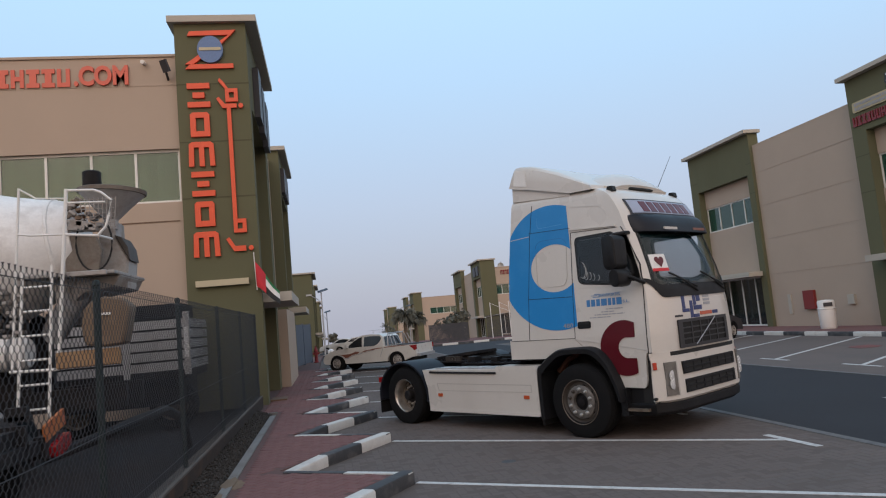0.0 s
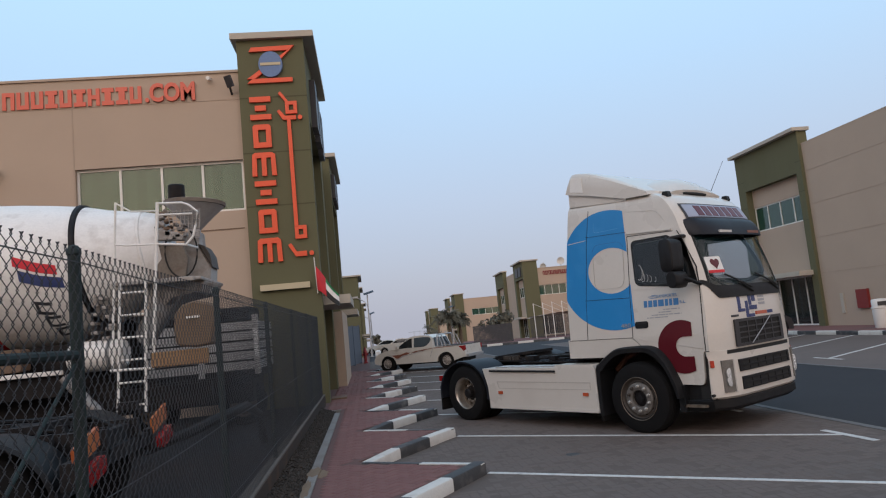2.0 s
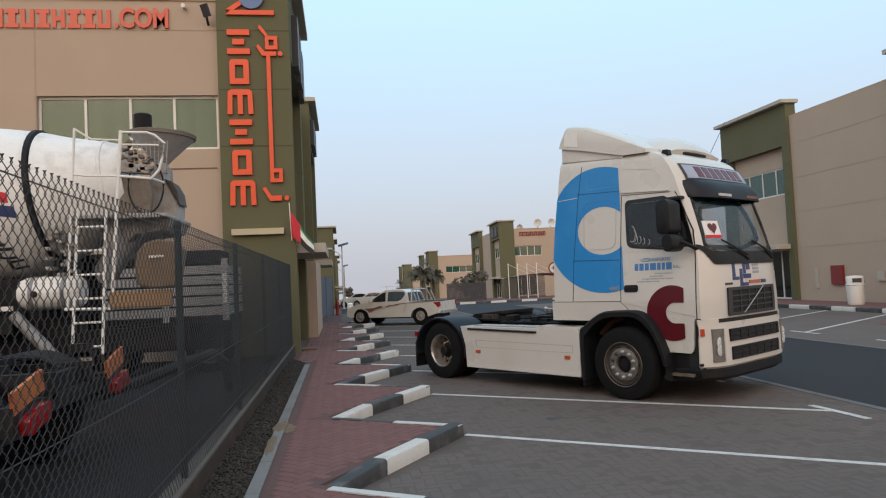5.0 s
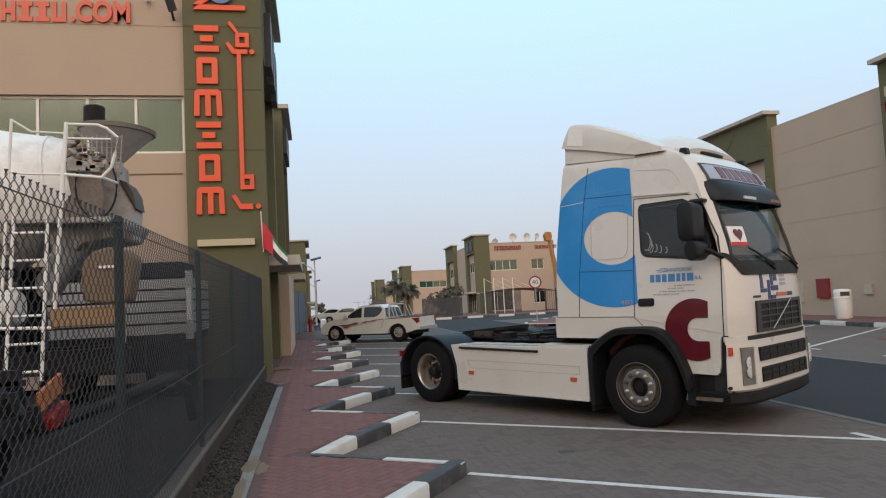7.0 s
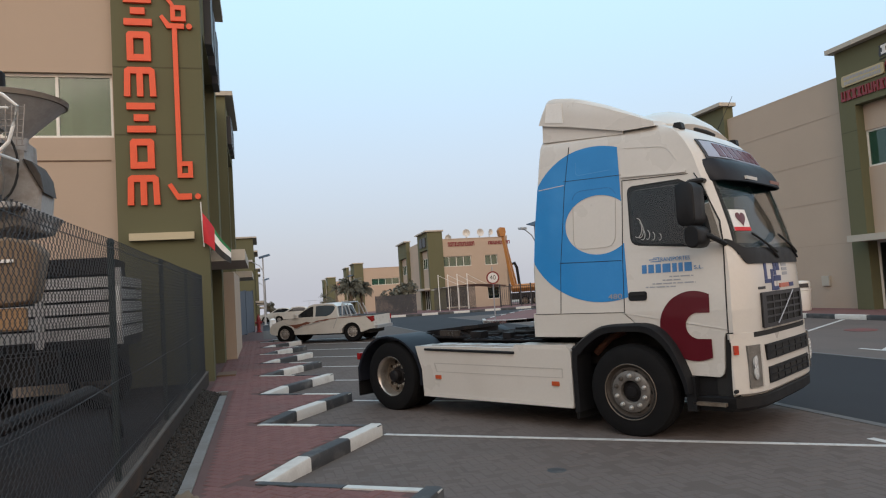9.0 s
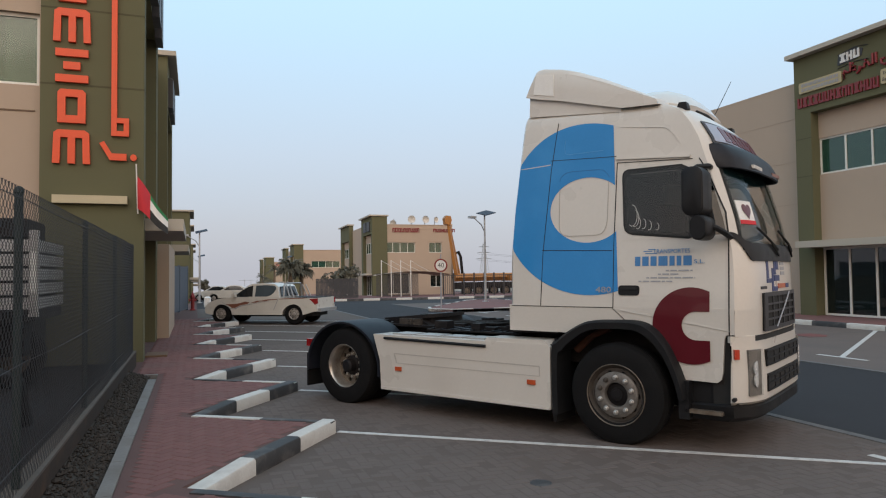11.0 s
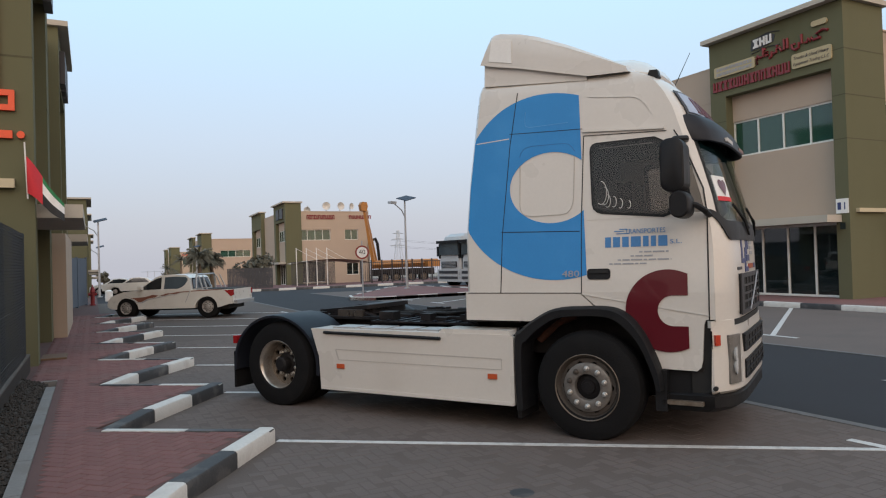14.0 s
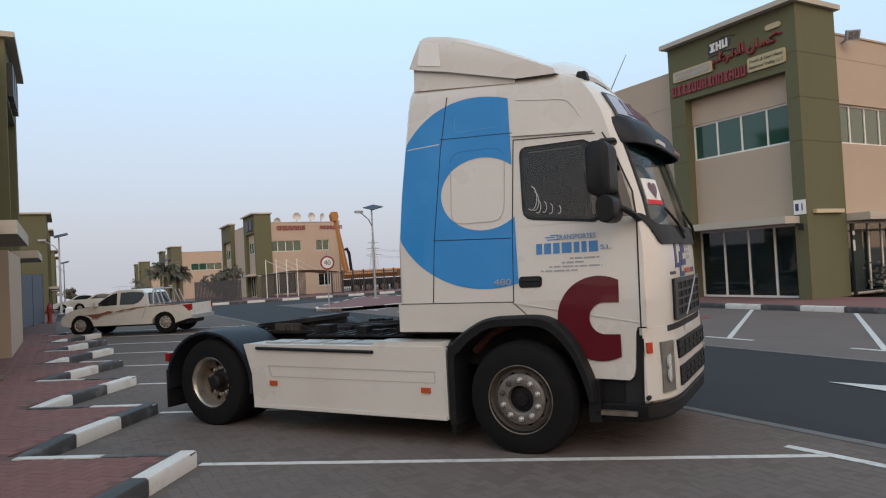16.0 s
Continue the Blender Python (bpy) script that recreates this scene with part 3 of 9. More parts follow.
# far kerb before the distant units
for i in range(22):
    x0 = 6.5 + 1.25 * i
    y0 = 55.0 - 0.10 * i
    kerb_block((x0, y0), (x0 + 1.25, y0 - 0.1), 0.15, 0.17, i % 2 == 0, group="distant kerb stones", label=("white" if i % 2 == 0 else "black") + "-painted kerb stone before the distant unit")
for i in range(26):
    y0 = 55.0 + 2.2 * i
    kerb_block((6.4, y0 + 2.2), (6.4, y0), 0.15, 0.17, i % 2 == 0, group="distant kerb stones", label=("white" if i % 2 == 0 else "black") + "-painted kerb stone along the distant street")
bm = bmesh.new()
prism(bm, [(6.55, 55.2), (40, 52.2), (40, 130), (6.55, 130)], 0, 0.15, plane="xy")
structure("pavement_6", bm, M["brick"], "red-brown paved forecourt of the distant units", "pavement")


# ---- industrial units ----
def glyphs(parent, name, x0, x1, z0, z1, count, material, put, label, seed=0):
    """A row of plain upright signs in place of lettering: one mesh of bars, posts and rings."""
    rnd = random.Random(seed)
    bm = bmesh.new()
    w = (x1 - x0) / count
    for i in range(count):
        a, b = x0 + w * (i + 0.08), x0 + w * (i + 0.92)
        t = (z1 - z0) * 0.24
        kind = rnd.choice("nuhe")
        cells = {"n": [(a, b, z1 - t, z1), (a, a + w * .26, z0, z1 - t), (b - w * .26, b, z0, z1 - t)],
                 "u": [(a, b, z0, z0 + t), (a, a + w * .26, z0 + t, z1), (b - w * .26, b, z0 + t, z1)],
                 "h": [(a, a + w * .26, z0, z1), (b - w * .26, b, z0, z1), (a + w * .26, b - w * .26, (z0 + z1 - t) / 2, (z0 + z1 + t) / 2)],
                 "e": [(a, b, z1 - t, z1), (a, b, z0, z0 + t), (a + w * .2, b - w * .2, z0 + t, z1 - t)]}[kind]
        for c in cells:
            v = [bm.verts.new(put(u, d, z)) for u in c[:2] for d in (0.0, -0.05) for z in c[2:]]
            for q in ((0, 1, 3, 2), (4, 6, 7, 5), (0, 4, 5, 1), (2, 3, 7, 6), (0, 2, 6, 4), (1, 5, 7, 3)):
                bm.faces.new([v[i] for i in q])
    return part(name, bm, material, parent, label)


def panel(parent, name, dims, material, put, label="", bevel=0.0):
    """A box given along the wall, out of it and up."""
    u0, u1, d0, d1, z0, z1 = dims
    bm = bmesh.new()
    v = [bm.verts.new(put(u, d, z)) for u in (u0, u1) for d in (d0, d1) for z in (z0, z1)]
    for q in ((0, 1, 3, 2), (4, 6, 7, 5), (0, 4, 5, 1), (2, 3, 7, 6), (0, 2, 6, 4), (1, 5, 7, 3)):
        bm.faces.new([v[i] for i in q])
    return part(name, bm, material, parent, label, bevel=bevel)


def window(parent, name, u0, u1, z0, z1, panes, put, glass_mat, depth=0.0, bar=0.06, label=""):
    """A window with frame, bars and one pane each, set at a depth into the wall."""
    win = new(name)
    win.parent = parent
    tagged(win, label)
    bm = bmesh.new()
    holes = []
    step = (u1 - u0 - bar) / panes
    for i in range(panes):
        holes.append((u0 + bar + step * i, u0 + step * (i + 1), z0 + bar, z1 - bar))
    smooth_wall(bm, u0, u1, z0, z1, holes, put, depth, depth + 0.07)
    part("window_frame", bm, M["frame"], win)
    for h in holes:
        panel(win, "pane", (h[0] - 0.01, h[1] + 0.01, depth + 0.03, depth + 0.042, h[2] - 0.01, h[3] + 0.01), glass_mat, put)
    return win


def unit(name, x0, y0, sx, s=1.0, side=1.05, label="", end_length=11.0, sign=None, canopy=0.70, end_windows=(), far=False, end_top=8.35, glass_end=None, tower_len=5.0, total=16.7, back=0.0, drop=0.0, far_p=0.78, curtains=()):
    """A two-storey unit: a green corner tower, a plain wall, a second tower along the street, and an end wall."""
    ob = thing(name, label, "building", m=pose(x0, y0, WALK_Z - 0.01))
    if far:
        box("plinth", (0 if sx > 0 else -end_length, end_length if sx > 0 else 0, 0.02, total, 0.01 - WALK_Z, 0.0), M["concrete"], ob, "concrete plinth")
    st = lambda u, d, z: Vector((sx * d, u, z * s))             # street face: u along y, d inward
    en = lambda u, d, z: Vector((sx * u, d, z * s))             # end face: u inward, d along y
    T1, T2 = (0.0, tower_len), (total - tower_len - 0.4, total)
    for a, b in (T1, T2):
        near = 0.42
        top = 9.05 - (drop if a else 0.0)
        st = lambda u, d, z, k=(back if a else 0.0): Vector((sx * (d + k), u, z * s))
        holes = [(a + near, b - far_p, 0.0, 7.05)]
        bm = bmesh.new()
        smooth_wall(bm, a, b, 0, top, holes, st, 0.0, 0.5)
        part("tower_wall", bm, M["green"], ob, "olive green rendered tower front")
        for lo_, hi_, z_, put_, d0_, d1_ in ((0.5, side if a == 0 else 1.2, 0, en, a, a + 0.4), (0.5, 1.2, 0, en, b - 0.4, b), (a + 0.4, b - 0.4, 7.05, st, 0.95, 1.2)):
            bm = bmesh.new()
            smooth_wall(bm, lo_, hi_, z_, top if a == 0 else 8.28, [], put_, d0_, d1_)
            part("tower_return", bm, M["green"], ob, "olive green rendered tower side")
        # recessed bay between the pillars
        lo, hi = a + near, b - far_p
        panel(ob, "bay_panel", (lo, hi, 0.34, 0.5, 6.14, 7.05), M["beige"], st, "beige rendered panel over the window")
        panel(ob, "bay_panel", (lo, hi, 0.34, 0.5, 2.48, 4.88), M["beige"], st, "beige rendered panel under the window")
        window(ob, "window", lo, hi, 4.88, 6.14, 4, st, M["green_glass"], 0.38, label="white-framed window with green glass")
        window(ob, "glass_front", lo, hi, 0.02, 2.34, 4, st, M["dark_glass"], 0.40, 0.07, label="white-framed glass entrance front")
        # dark back wall and a dark sheet near the panes stand for unlit rooms
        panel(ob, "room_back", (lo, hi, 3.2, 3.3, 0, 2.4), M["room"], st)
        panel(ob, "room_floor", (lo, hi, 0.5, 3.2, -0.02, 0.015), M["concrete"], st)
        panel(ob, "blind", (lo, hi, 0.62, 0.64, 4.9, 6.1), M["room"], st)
        panel(ob, "canopy", (a + 0.25, b - 0.5, -canopy, 0.36, 2.34, 2.56), M["cap"], st, "thin pale concrete canopy over the entrance", bevel=0.02)
        deep_ = side + 0.14 if a == 0 else 0.58
        bm = bmesh.new()
        pts = [st(u, d, z) for z in (top, top + 0.155) for u, d in ((a - 0.14, -0.28), (b + 0.14, -0.28), (b + 0.14, deep_), (a - 0.14, deep_))]
        v = [bm.verts.new(p) for p in pts]
        for q in ((3, 2, 1, 0), (4, 5, 6, 7), (0, 1, 5, 4), (1, 2, 6, 5), (2, 3, 7, 6), (3, 0, 4, 7)):
            bm.faces.new([v[i] for i in q])
        part("cap", bm, M["cap"], ob, "pale overhanging parapet cap", bevel=0.015)
        for z in (4.83, 6.16, 7.55):
            if a == 0 and not far:
                panel(ob, "joint_line", (0.005, side, -0.003, 0.02, z, z + 0.03), M["groove_green"], en)
            panel(ob, "joint_line", (a - 0.004, lo, -0.003, 0.02, z, z + 0.03), M["groove_green"], st)
            panel(ob, "joint_line", (hi, b + 0.003, -0.003, 0.02, z, z + 0.03), M["groove_green"], st)
    # plain wall between the towers
    st = lambda u, d, z: Vector((sx * d, u, z * s))
    a, b = T1[1], T2[0]
    bm = bmesh.new()
    smooth_wall(bm, a, b, 0, 8.3, [], st, 0.42, 0.67)
    part("wall", bm, M["beige"], ob, "plain beige rendered wall between the towers")
    for z in (2.35, 3.95, 5.5, 7.05):
        panel(ob, "joint_line", (a, b, 0.412, 0.43, z, z + 0.025), M["groove"], st)
    panel(ob, "coping", (a, b, 0.415, 0.68, 8.3, 8.36), M["beige"], st)
    # end wall
    bm = bmesh.new()
    smooth_wall(bm, side, end_length, 0, end_top, [w[:4] for w in end_windows], en, 0.14, 0.4)
    part("end_wall", bm, M["beige"], ob, "beige rendered end wall with windows")
    for w in end_windows:
        window(ob, "window", w[0], w[1], w[2], w[3], w[4], en, (glass_end or M["green_glass"]) if w[2] > 2.5 else M["dark_glass"], 0.24, label="white-framed window with green glass" if w[2] > 2.5 else "white-framed dark glass front")
        # dark sheet close behind the panes, coloured as an unlit room
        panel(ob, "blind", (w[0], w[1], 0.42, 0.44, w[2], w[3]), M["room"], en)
        for f0, f1 in (curtains if w[1] - w[0] > 3 else ()):
            panel(ob, "curtain", (w[0] + (w[1] - w[0]) * f0, w[0] + (w[1] - w[0]) * f1, 0.37, 0.40, w[2], w[3]), M["curtain"], en, "pale green hanging blind")
    panel(ob, "coping", (side, end_length, 0.10, 0.45, end_top, end_top + 0.06), M["beige"], en)
    for z in (7.6,):
        panel(ob, "joint_line", (side, end_length, 0.132, 0.15, z, z + 0.025), M["groove"], en)
    # hidden walls and roof that close the unit
    bm = bmesh.new()
    smooth_wall(bm, 0.14, total, 0, 8.3, [], st, end_length - 0.25, end_length)
    smooth_wall(bm, 1.2, end_length, 0, 8.3, [], en, total - 0.26, total - 0.01)
    part("back_wall", bm, M["beige"], ob)
    panel(ob, "roof", (0.4, total - 0.2, 0.67, end_length - 0.2, 7.9, 8.05), M["concrete"], st)
    return ob, st, en


had, st_r, en_r = unit("warehouse_unit", 19.6, 17.12, 1, 1.0, 2.0, "two-storey beige unit with olive green corner tower and red sign", end_windows=((2.02, 5.5, 4.86, 6.14, 4), (6.5, 8.0, 4.86, 6.14, 2), (2.02, 5.9, 0.02, 2.34, 5)), total=16.88, back=0.26, drop=0.10, far_p=0.66)
# signs on the tower across the road, out of the wall to the street
glyphs(had, "sign_letters", 1.75, 4.85, 7.27, 7.62, 14, M["red_sign"], st_r, "dark red raised sign letters", 3)
script = [[(0.45, 8.22), (0.62, 8.28), (0.85, 8.20), (0.70, 8.06)], [(0.70, 8.06), (0.95, 8.05), (1.0, 8.14), (1.05, 8.05), (1.12, 8.14), (1.17, 8.05), (1.24, 8.05)], [(1.34, 8.05), (1.35, 8.34)],
          [(1.44, 8.12), (1.46, 7.96), (1.58, 7.92), (1.68, 7.98), (1.70, 8.12)], [(1.86, 8.04), (1.86, 8.36)], [(1.98, 8.36), (1.98, 8.04), (2.10, 8.03), (2.14, 8.14), (2.26, 8.14), (2.28, 8.03), (2.40, 8.03)],
          [(2.44, 8.10), (2.46, 7.96), (2.55, 7.90)], [(2.58, 8.02), (2.68, 8.03), (2.70, 8.14), (2.60, 8.14), (2.62, 8.03)], [(2.78, 8.30), (2.78, 8.03), (2.92, 8.02)], [(2.92, 8.02), (3.0, 8.10), (3.04, 8.0), (3.03, 7.84)]]
for run in script:
    bm = bmesh.new()
    pipe(bm, [st_r(u * 0.98, -0.04, 7.93 + (z - 7.93) * 1.05) for u, z in run], 0.042, 6)
    part("sign_stroke", bm, M["red_sign"], had, "dark red raised script stroke")
for u, z in ((1.58, 8.12), (2.20, 8.24), (2.66, 8.26)):
    bm = bmesh.new()
    bx(bm, -0.06, 0.0, u - 0.03, u + 0.03, z - 0.03, z + 0.03)
    part("sign_dot", bm, M["red_sign"], had, "", bevel=0.01)
glyphs(had, "sign_logo", 2.38, 3.12, 8.41, 8.70, 3, M["flag_white"], lambda u, d, z: st_r(u, d, z + 0.05 * (3.12 - u) - 0.02), "white raised logo bars", 8)
bm = bmesh.new()
prism(bm, [(2.28, 8.66), (2.34, 8.44), (2.7, 8.36), (3.2, 8.34), (3.22, 8.42), (3.17, 8.68), (2.8, 8.76), (2.5, 8.76)], -0.02, 0.0)
for v in bm.verts:
    v.co = st_r(v.co.x, v.co.y, v.co.z)
part("sign_logo_back", bm, M["sign_dark"], had, "black backing of the logo")
for z0, z1 in ((8.79, 8.70), (8.32, 8.26)):
    bm = bmesh.new()
    pipe(bm, [st_r(2.1 + 0.11 * i, -0.02, z0 + (z1 - z0) * abs(i - 4) / 5) for i in range(11)], 0.014, 5)
    part("logo_swoosh", bm, M["sign_dark"], had, "thin dark swoosh")
for u0, u1, z0, z1 in ((0.35, 1.68, 7.32, 7.78), (3.05, 4.75, 7.76, 8.14), (0.46, 0.98, 8.46, 8.63)):
    bm = bmesh.new()
    prism(bm, rounded(u0, u1, z0, z1, 0.07), -0.06, 0.0)
    for v in bm.verts:
        v.co = st_r(v.co.x, v.co.y, v.co.z)
    part("sign_plate", bm, M["sign_gold"], had, "tan-gold rounded sign plate")
turn = Matrix(((0, 0, -1, 0), (-1, 0, 0, 0), (0, 1, 0, 0), (0, 0, 0, 1))) @ Matrix(((1, 0.25, 0, 0), (0, 1, 0, 0), (0, 0, 1, 0), (0, 0, 0, 1)))
words("sign_words", "Trucks & Used Heavy", 0.15, Matrix.Translation((-0.066, 1.015, 7.64)) @ turn, M["sign_dark"], had, "dark italic lettering", 0.003, 1.2)
words("sign_words", "Equipment Trading L.L.C", 0.14, Matrix.Translation((-0.066, 1.015, 7.45)) @ turn, M["sign_dark"], had, "dark italic lettering", 0.003, 1.2)
glyphs(had, "sign_print", 3.15, 4.65, 7.98, 8.08, 14, M["print_grey"], lambda u, d, z: st_r(u, d * 0.2 - 0.06, z), "small print bars", 11)
glyphs(had, "sign_print", 3.15, 4.65, 7.82, 7.92, 14, M["print_grey"], lambda u, d, z: st_r(u, d * 0.2 - 0.06, z), "small print bars", 12)
panel(had, "number_plate", (0.02, 0.40, -0.03, 0.0, 2.60, 3.04), M["white"], st_r, "white plate with two dark blue bars", bevel=0.006)
panel(had, "number_bar", (0.24, 0.35, -0.036, -0.03, 2.71, 2.93), M["print_navy"], st_r)
panel(had, "number_bar", (0.11, 0.145, -0.036, -0.03, 2.71, 2.93), M["print_navy"], st_r)
panel(had, "small_plate", (0.14, 0.30, -0.02, 0.0, 2.12, 2.32), M["fence_green"], st_r, "small dark plate", bevel=0.004)
panel(had, "light_tray", (0.30, 1.72, -0.12, 0.0, 2.62, 2.74), M["cream"], en_r, "cream tubular light fitting", bevel=0.02)
bm = bmesh.new()
tube(bm, (2.55, 0.14, 8.10), (2.55, -0.15, 8.22), 0.03)
bx(bm, -0.20, 0.20, -0.08, 0.08, -0.16, 0.16, m=pose(2.55, -0.24, 8.26, 20, 0, -35))
flood = part("floodlight", bm, M["print_grey"], had, "grey wall floodlight with a clear face", bevel=0.03)
bm = bmesh.new()
bx(bm, -0.16, 0.16, -0.088, -0.081, -0.12, 0.12, m=pose(2.55, -0.24, 8.26, 20, 0, -35))
part("lens", bm, M["lamp_well"], flood, "pale floodlight glass")
panel(had, "canopy", (2.02, 6.4, -0.72, 0.14, 2.36, 2.60), M["cap"], en_r, "thin pale concrete canopy over the end entrance", bevel=0.02)
# dark gate frame before the end entrance, with a plant behind it
yard_gate = thing("metal_gate", "black metal gate frame with pale plates beside the tower", "gate", m=pose(19.6, 17.12, WALK_Z))
for nm_, d_ in (("post", (2.06, 2.14, -0.12, -0.04, 0.0, 2.26)), ("rail", (2.14, 5.6, -0.10, -0.06, 2.02, 2.07)), ("rail", (2.14, 5.6, -0.10, -0.06, 0.10, 0.15)), ("post", (4.0, 4.06, -0.11, -0.05, 0.0, 2.1)), ("mesh_leaf", (2.14, 2.62, -0.085, -0.075, 0.15, 2.02))):
    box(nm_, d_, M["fence_green"], yard_gate, "dark green-black steel")
for z0_, z1_, k_ in ((1.90, 2.02, 0.05), (1.40, 1.74, 0.04), (1.08, 1.16, 0.03)):
    box("hinge_plate", (2.0 + k_, 2.14, -0.14, -0.12, z0_, z1_), M["pale"] if k_ > 0.035 else M["fence_green"], yard_gate, "pale worn plate", bevel=0.004)
shrub = thing("shrub", "dusty low shrub before the glass front", "shrub", m=pose(23.0, 16.6, WALK_Z))
rs_ = random.Random(4)
bm = bmesh.new()
for k in range(7):
    pipe(bm, [(0, 0, 0), (rs_.uniform(-0.25, 0.25), rs_.uniform(-0.2, 0.2), 0.4), (rs_.uniform(-0.7, 0.7), rs_.uniform(-0.3, 0.3), rs_.uniform(0.6, 1.05))], 0.015, 5)
part("stems", bm, M["bark"], shrub, "thin brown stems")
bm = bmesh.new()
for k in range(420):
    p = Vector((rs_.gauss(0, 0.42), rs_.gauss(0, 0.18), abs(rs_.gauss(0.55, 0.28))))
    e1 = Vector((rs_.gauss(0, 1), rs_.gauss(0, 1), rs_.gauss(0, 0.6))).normalized() * 0.07
    e2 = Vector((rs_.gauss(0, 1), rs_.gauss(0, 1), rs_.gauss(0, 1))).cross(e1).normalized() * 0.035
    bm.faces.new([bm.verts.new(q) for q in (p - e1, p + e2, p + e1, p - e2)])
part("leaves", bm, M["leaf"], shrub, "dusty green leaves", smooth=False)
# on the plain wall
panel(had, "hose_cabinet", (8.66, 9.32, 0.30, 0.42, 0.72, 1.50), M["red_box"], st_r, "red hose cabinet on the wall", bevel=0.012)
panel(had, "meter_box", (6.5, 6.85, 0.33, 0.42, 0.85, 1.22), M["cap"], st_r, "small grey meter box", bevel=0.012)
panel(had, "meter_box", (10.2, 10.4, 0.37, 0.42, 0.55, 1.4), M["cap"], st_r, "narrow cable cover", bevel=0.012)

left, st_l, en_l = unit("warehouse_unit", -1.41, 17.6, -1, 1.062, 1.74, "two-storey beige unit with olive green tower and tall orange sign", end_length=15.0, end_top=8.30,
                        end_windows=((1.78, 5.94, 4.82, 6.08, 4), (7.99, 9.59, 4.90, 6.08, 2), (10.8, 13.0, 4.90, 6.08, 2)), glass_end=M["blind_glass"], total=16.9, drop=0.30, curtains=((0.0, 0.14), (0.20, 0.25), (0.42, 0.47), (0.55, 0.60), (0.66, 0.72), (0.93, 1.0)))
for u in (5.95, 7.9, 10.2):
    panel(left, "joint_line", (u, u + 0.03, 0.132, 0.15, 4.5, 7.6), M["groove"], en_l)
panel(left, "joint_line", (1.84, 5.5, 0.125, 0.15, 4.36, 4.385), M["mud"], en_l)
panel(left, "window_hood", (7.75, 9.75, -0.22, 0.14, 6.12, 6.2), M["cap"], en_l, "thin hood over a window", bevel=0.01)
panel(left, "light_tray", (0.28, 1.52, -0.12, 0.0, 2.78, 2.92), M["cream"], en_l, "cream tubular light fitting", bevel=0.03)
bm = bmesh.new()
tube(bm, (-1.95, 0.14, 8.22), (-1.95, -0.12, 8.34), 0.03)
bx(bm, -0.10, 0.10, -0.03, 0.03, -0.15, 0.15, m=pose(-1.95, -0.2, 8.45, 25, 0, -35))
part("floodlight", bm, M["sign_dark"], left, "dark tilted wall floodlight", bevel=0.01)
bm = bmesh.new()
tube(bm, (-2.5, 0.14, 8.66), (-2.5, -0.08, 8.62), 0.05)
part("wall_camera", bm, M["white"], left, "small white wall camera")


def sign_piece(pts, name="sign_shape", mat_=None, label="orange raised sign shape", d=-0.07):
    """A flat raised shape on the tower front: outline in metres inward from the street corner and up."""
    bm = bmesh.new()
    prism(bm, pts, 0, d)
    for v in bm.verts:
        v.co = en_l(v.co.x, v.co.y, v.co.z)
    return part(name, bm, mat_ or M["orange"], left, label, bevel=0.01)


# tall sign: six upright marks, each of bars, and a long stem with two rings
cx, zt, hh = 1.22, 7.57, 0.58
for i in range(6):
    z1 = zt - 0.705 * i
    z0 = z1 - hh
    a, b, w = cx - 0.27, cx + 0.27, 0.13
    if i in (0, 3):
        sign_piece([(a, z1), (b, z1), (b, z1 - w), (a, z1 - w)])
        sign_piece([(a, z0), (b, z0), (b, z0 + w), (a, z0 + w)])
        sign_piece([(cx - 0.14, (z0 + z1 - w) / 2), (cx + 0.14, (z0 + z1 - w) / 2), (cx + 0.14, (z0 + z1 + w) / 2), (cx - 0.14, (z0 + z1 + w) / 2)])
    elif i in (1, 4):
        sign_piece([(a + 0.04, z0), (a + 0.04, z1 - 0.05), (a + 0.09, z1), (b - 0.09, z1), (b - 0.04, z1 - 0.05), (b - 0.04, z0), (b - 0.17, z0), (b - 0.17, z1 - w), (a + 0.17, z1 - w), (a + 0.17, z0)])
        sign_piece([(a + 0.17, z0), (b - 0.17, z0), (b - 0.17, z0 + w), (a + 0.17, z0 + w)])
    else:
        sign_piece([(a - 0.04, z0), (a - 0.02, z1 - 0.05), (a + 0.05, z1), (b - 0.05, z1), (b + 0.02, z1 - 0.05), (b + 0.04, z0), (b - 0.08, z0), (b - 0.09, z1 - w), (cx + 0.06, z1 - w), (cx + 0.06, z0), (cx - 0.06, z0), (cx - 0.06, z1 - w), (a + 0.09, z1 - w), (a + 0.08, z0)])
sx_ = 0.52


def square_ring(x0, x1, z0, z1, w):
    for q in ([(x0, z0), (x1, z0), (x1, z0 + w), (x0, z0 + w)], [(x0, z1 - w), (x1, z1 - w), (x1, z1), (x0, z1)], [(x0, z0 + w), (x0 + w, z0 + w), (x0 + w, z1 - w), (x0, z1 - w)], [(x1 - w, z0 + w), (x1, z0 + w), (x1, z1 - w), (x1 - w, z1 - w)]):
        sign_piece(q)


square_ring(0.28, 0.58, 7.10, 7.42, 0.09)
sign_piece([(0.50, 7.422), (0.58, 7.422), (0.74, 7.62), (0.70, 7.68), (0.62, 7.60)])
sign_piece([(sx_ - 0.055, 4.302), (sx_ + 0.04, 4.302), (sx_ + 0.04, 6.948), (sx_ - 0.055, 6.948)])
sign_piece([(0.32, 6.95), (0.66, 6.95), (0.80, 7.18), (0.74, 7.22), (0.60, 7.05), (0.32, 7.05)])
square_ring(0.26, 0.56, 3.98, 4.30, 0.09)
sign_piece([(0.30, 3.55), (0.58, 3.55), (0.76, 3.84), (0.68, 3.88), (0.55, 3.67), (0.30, 3.67)])
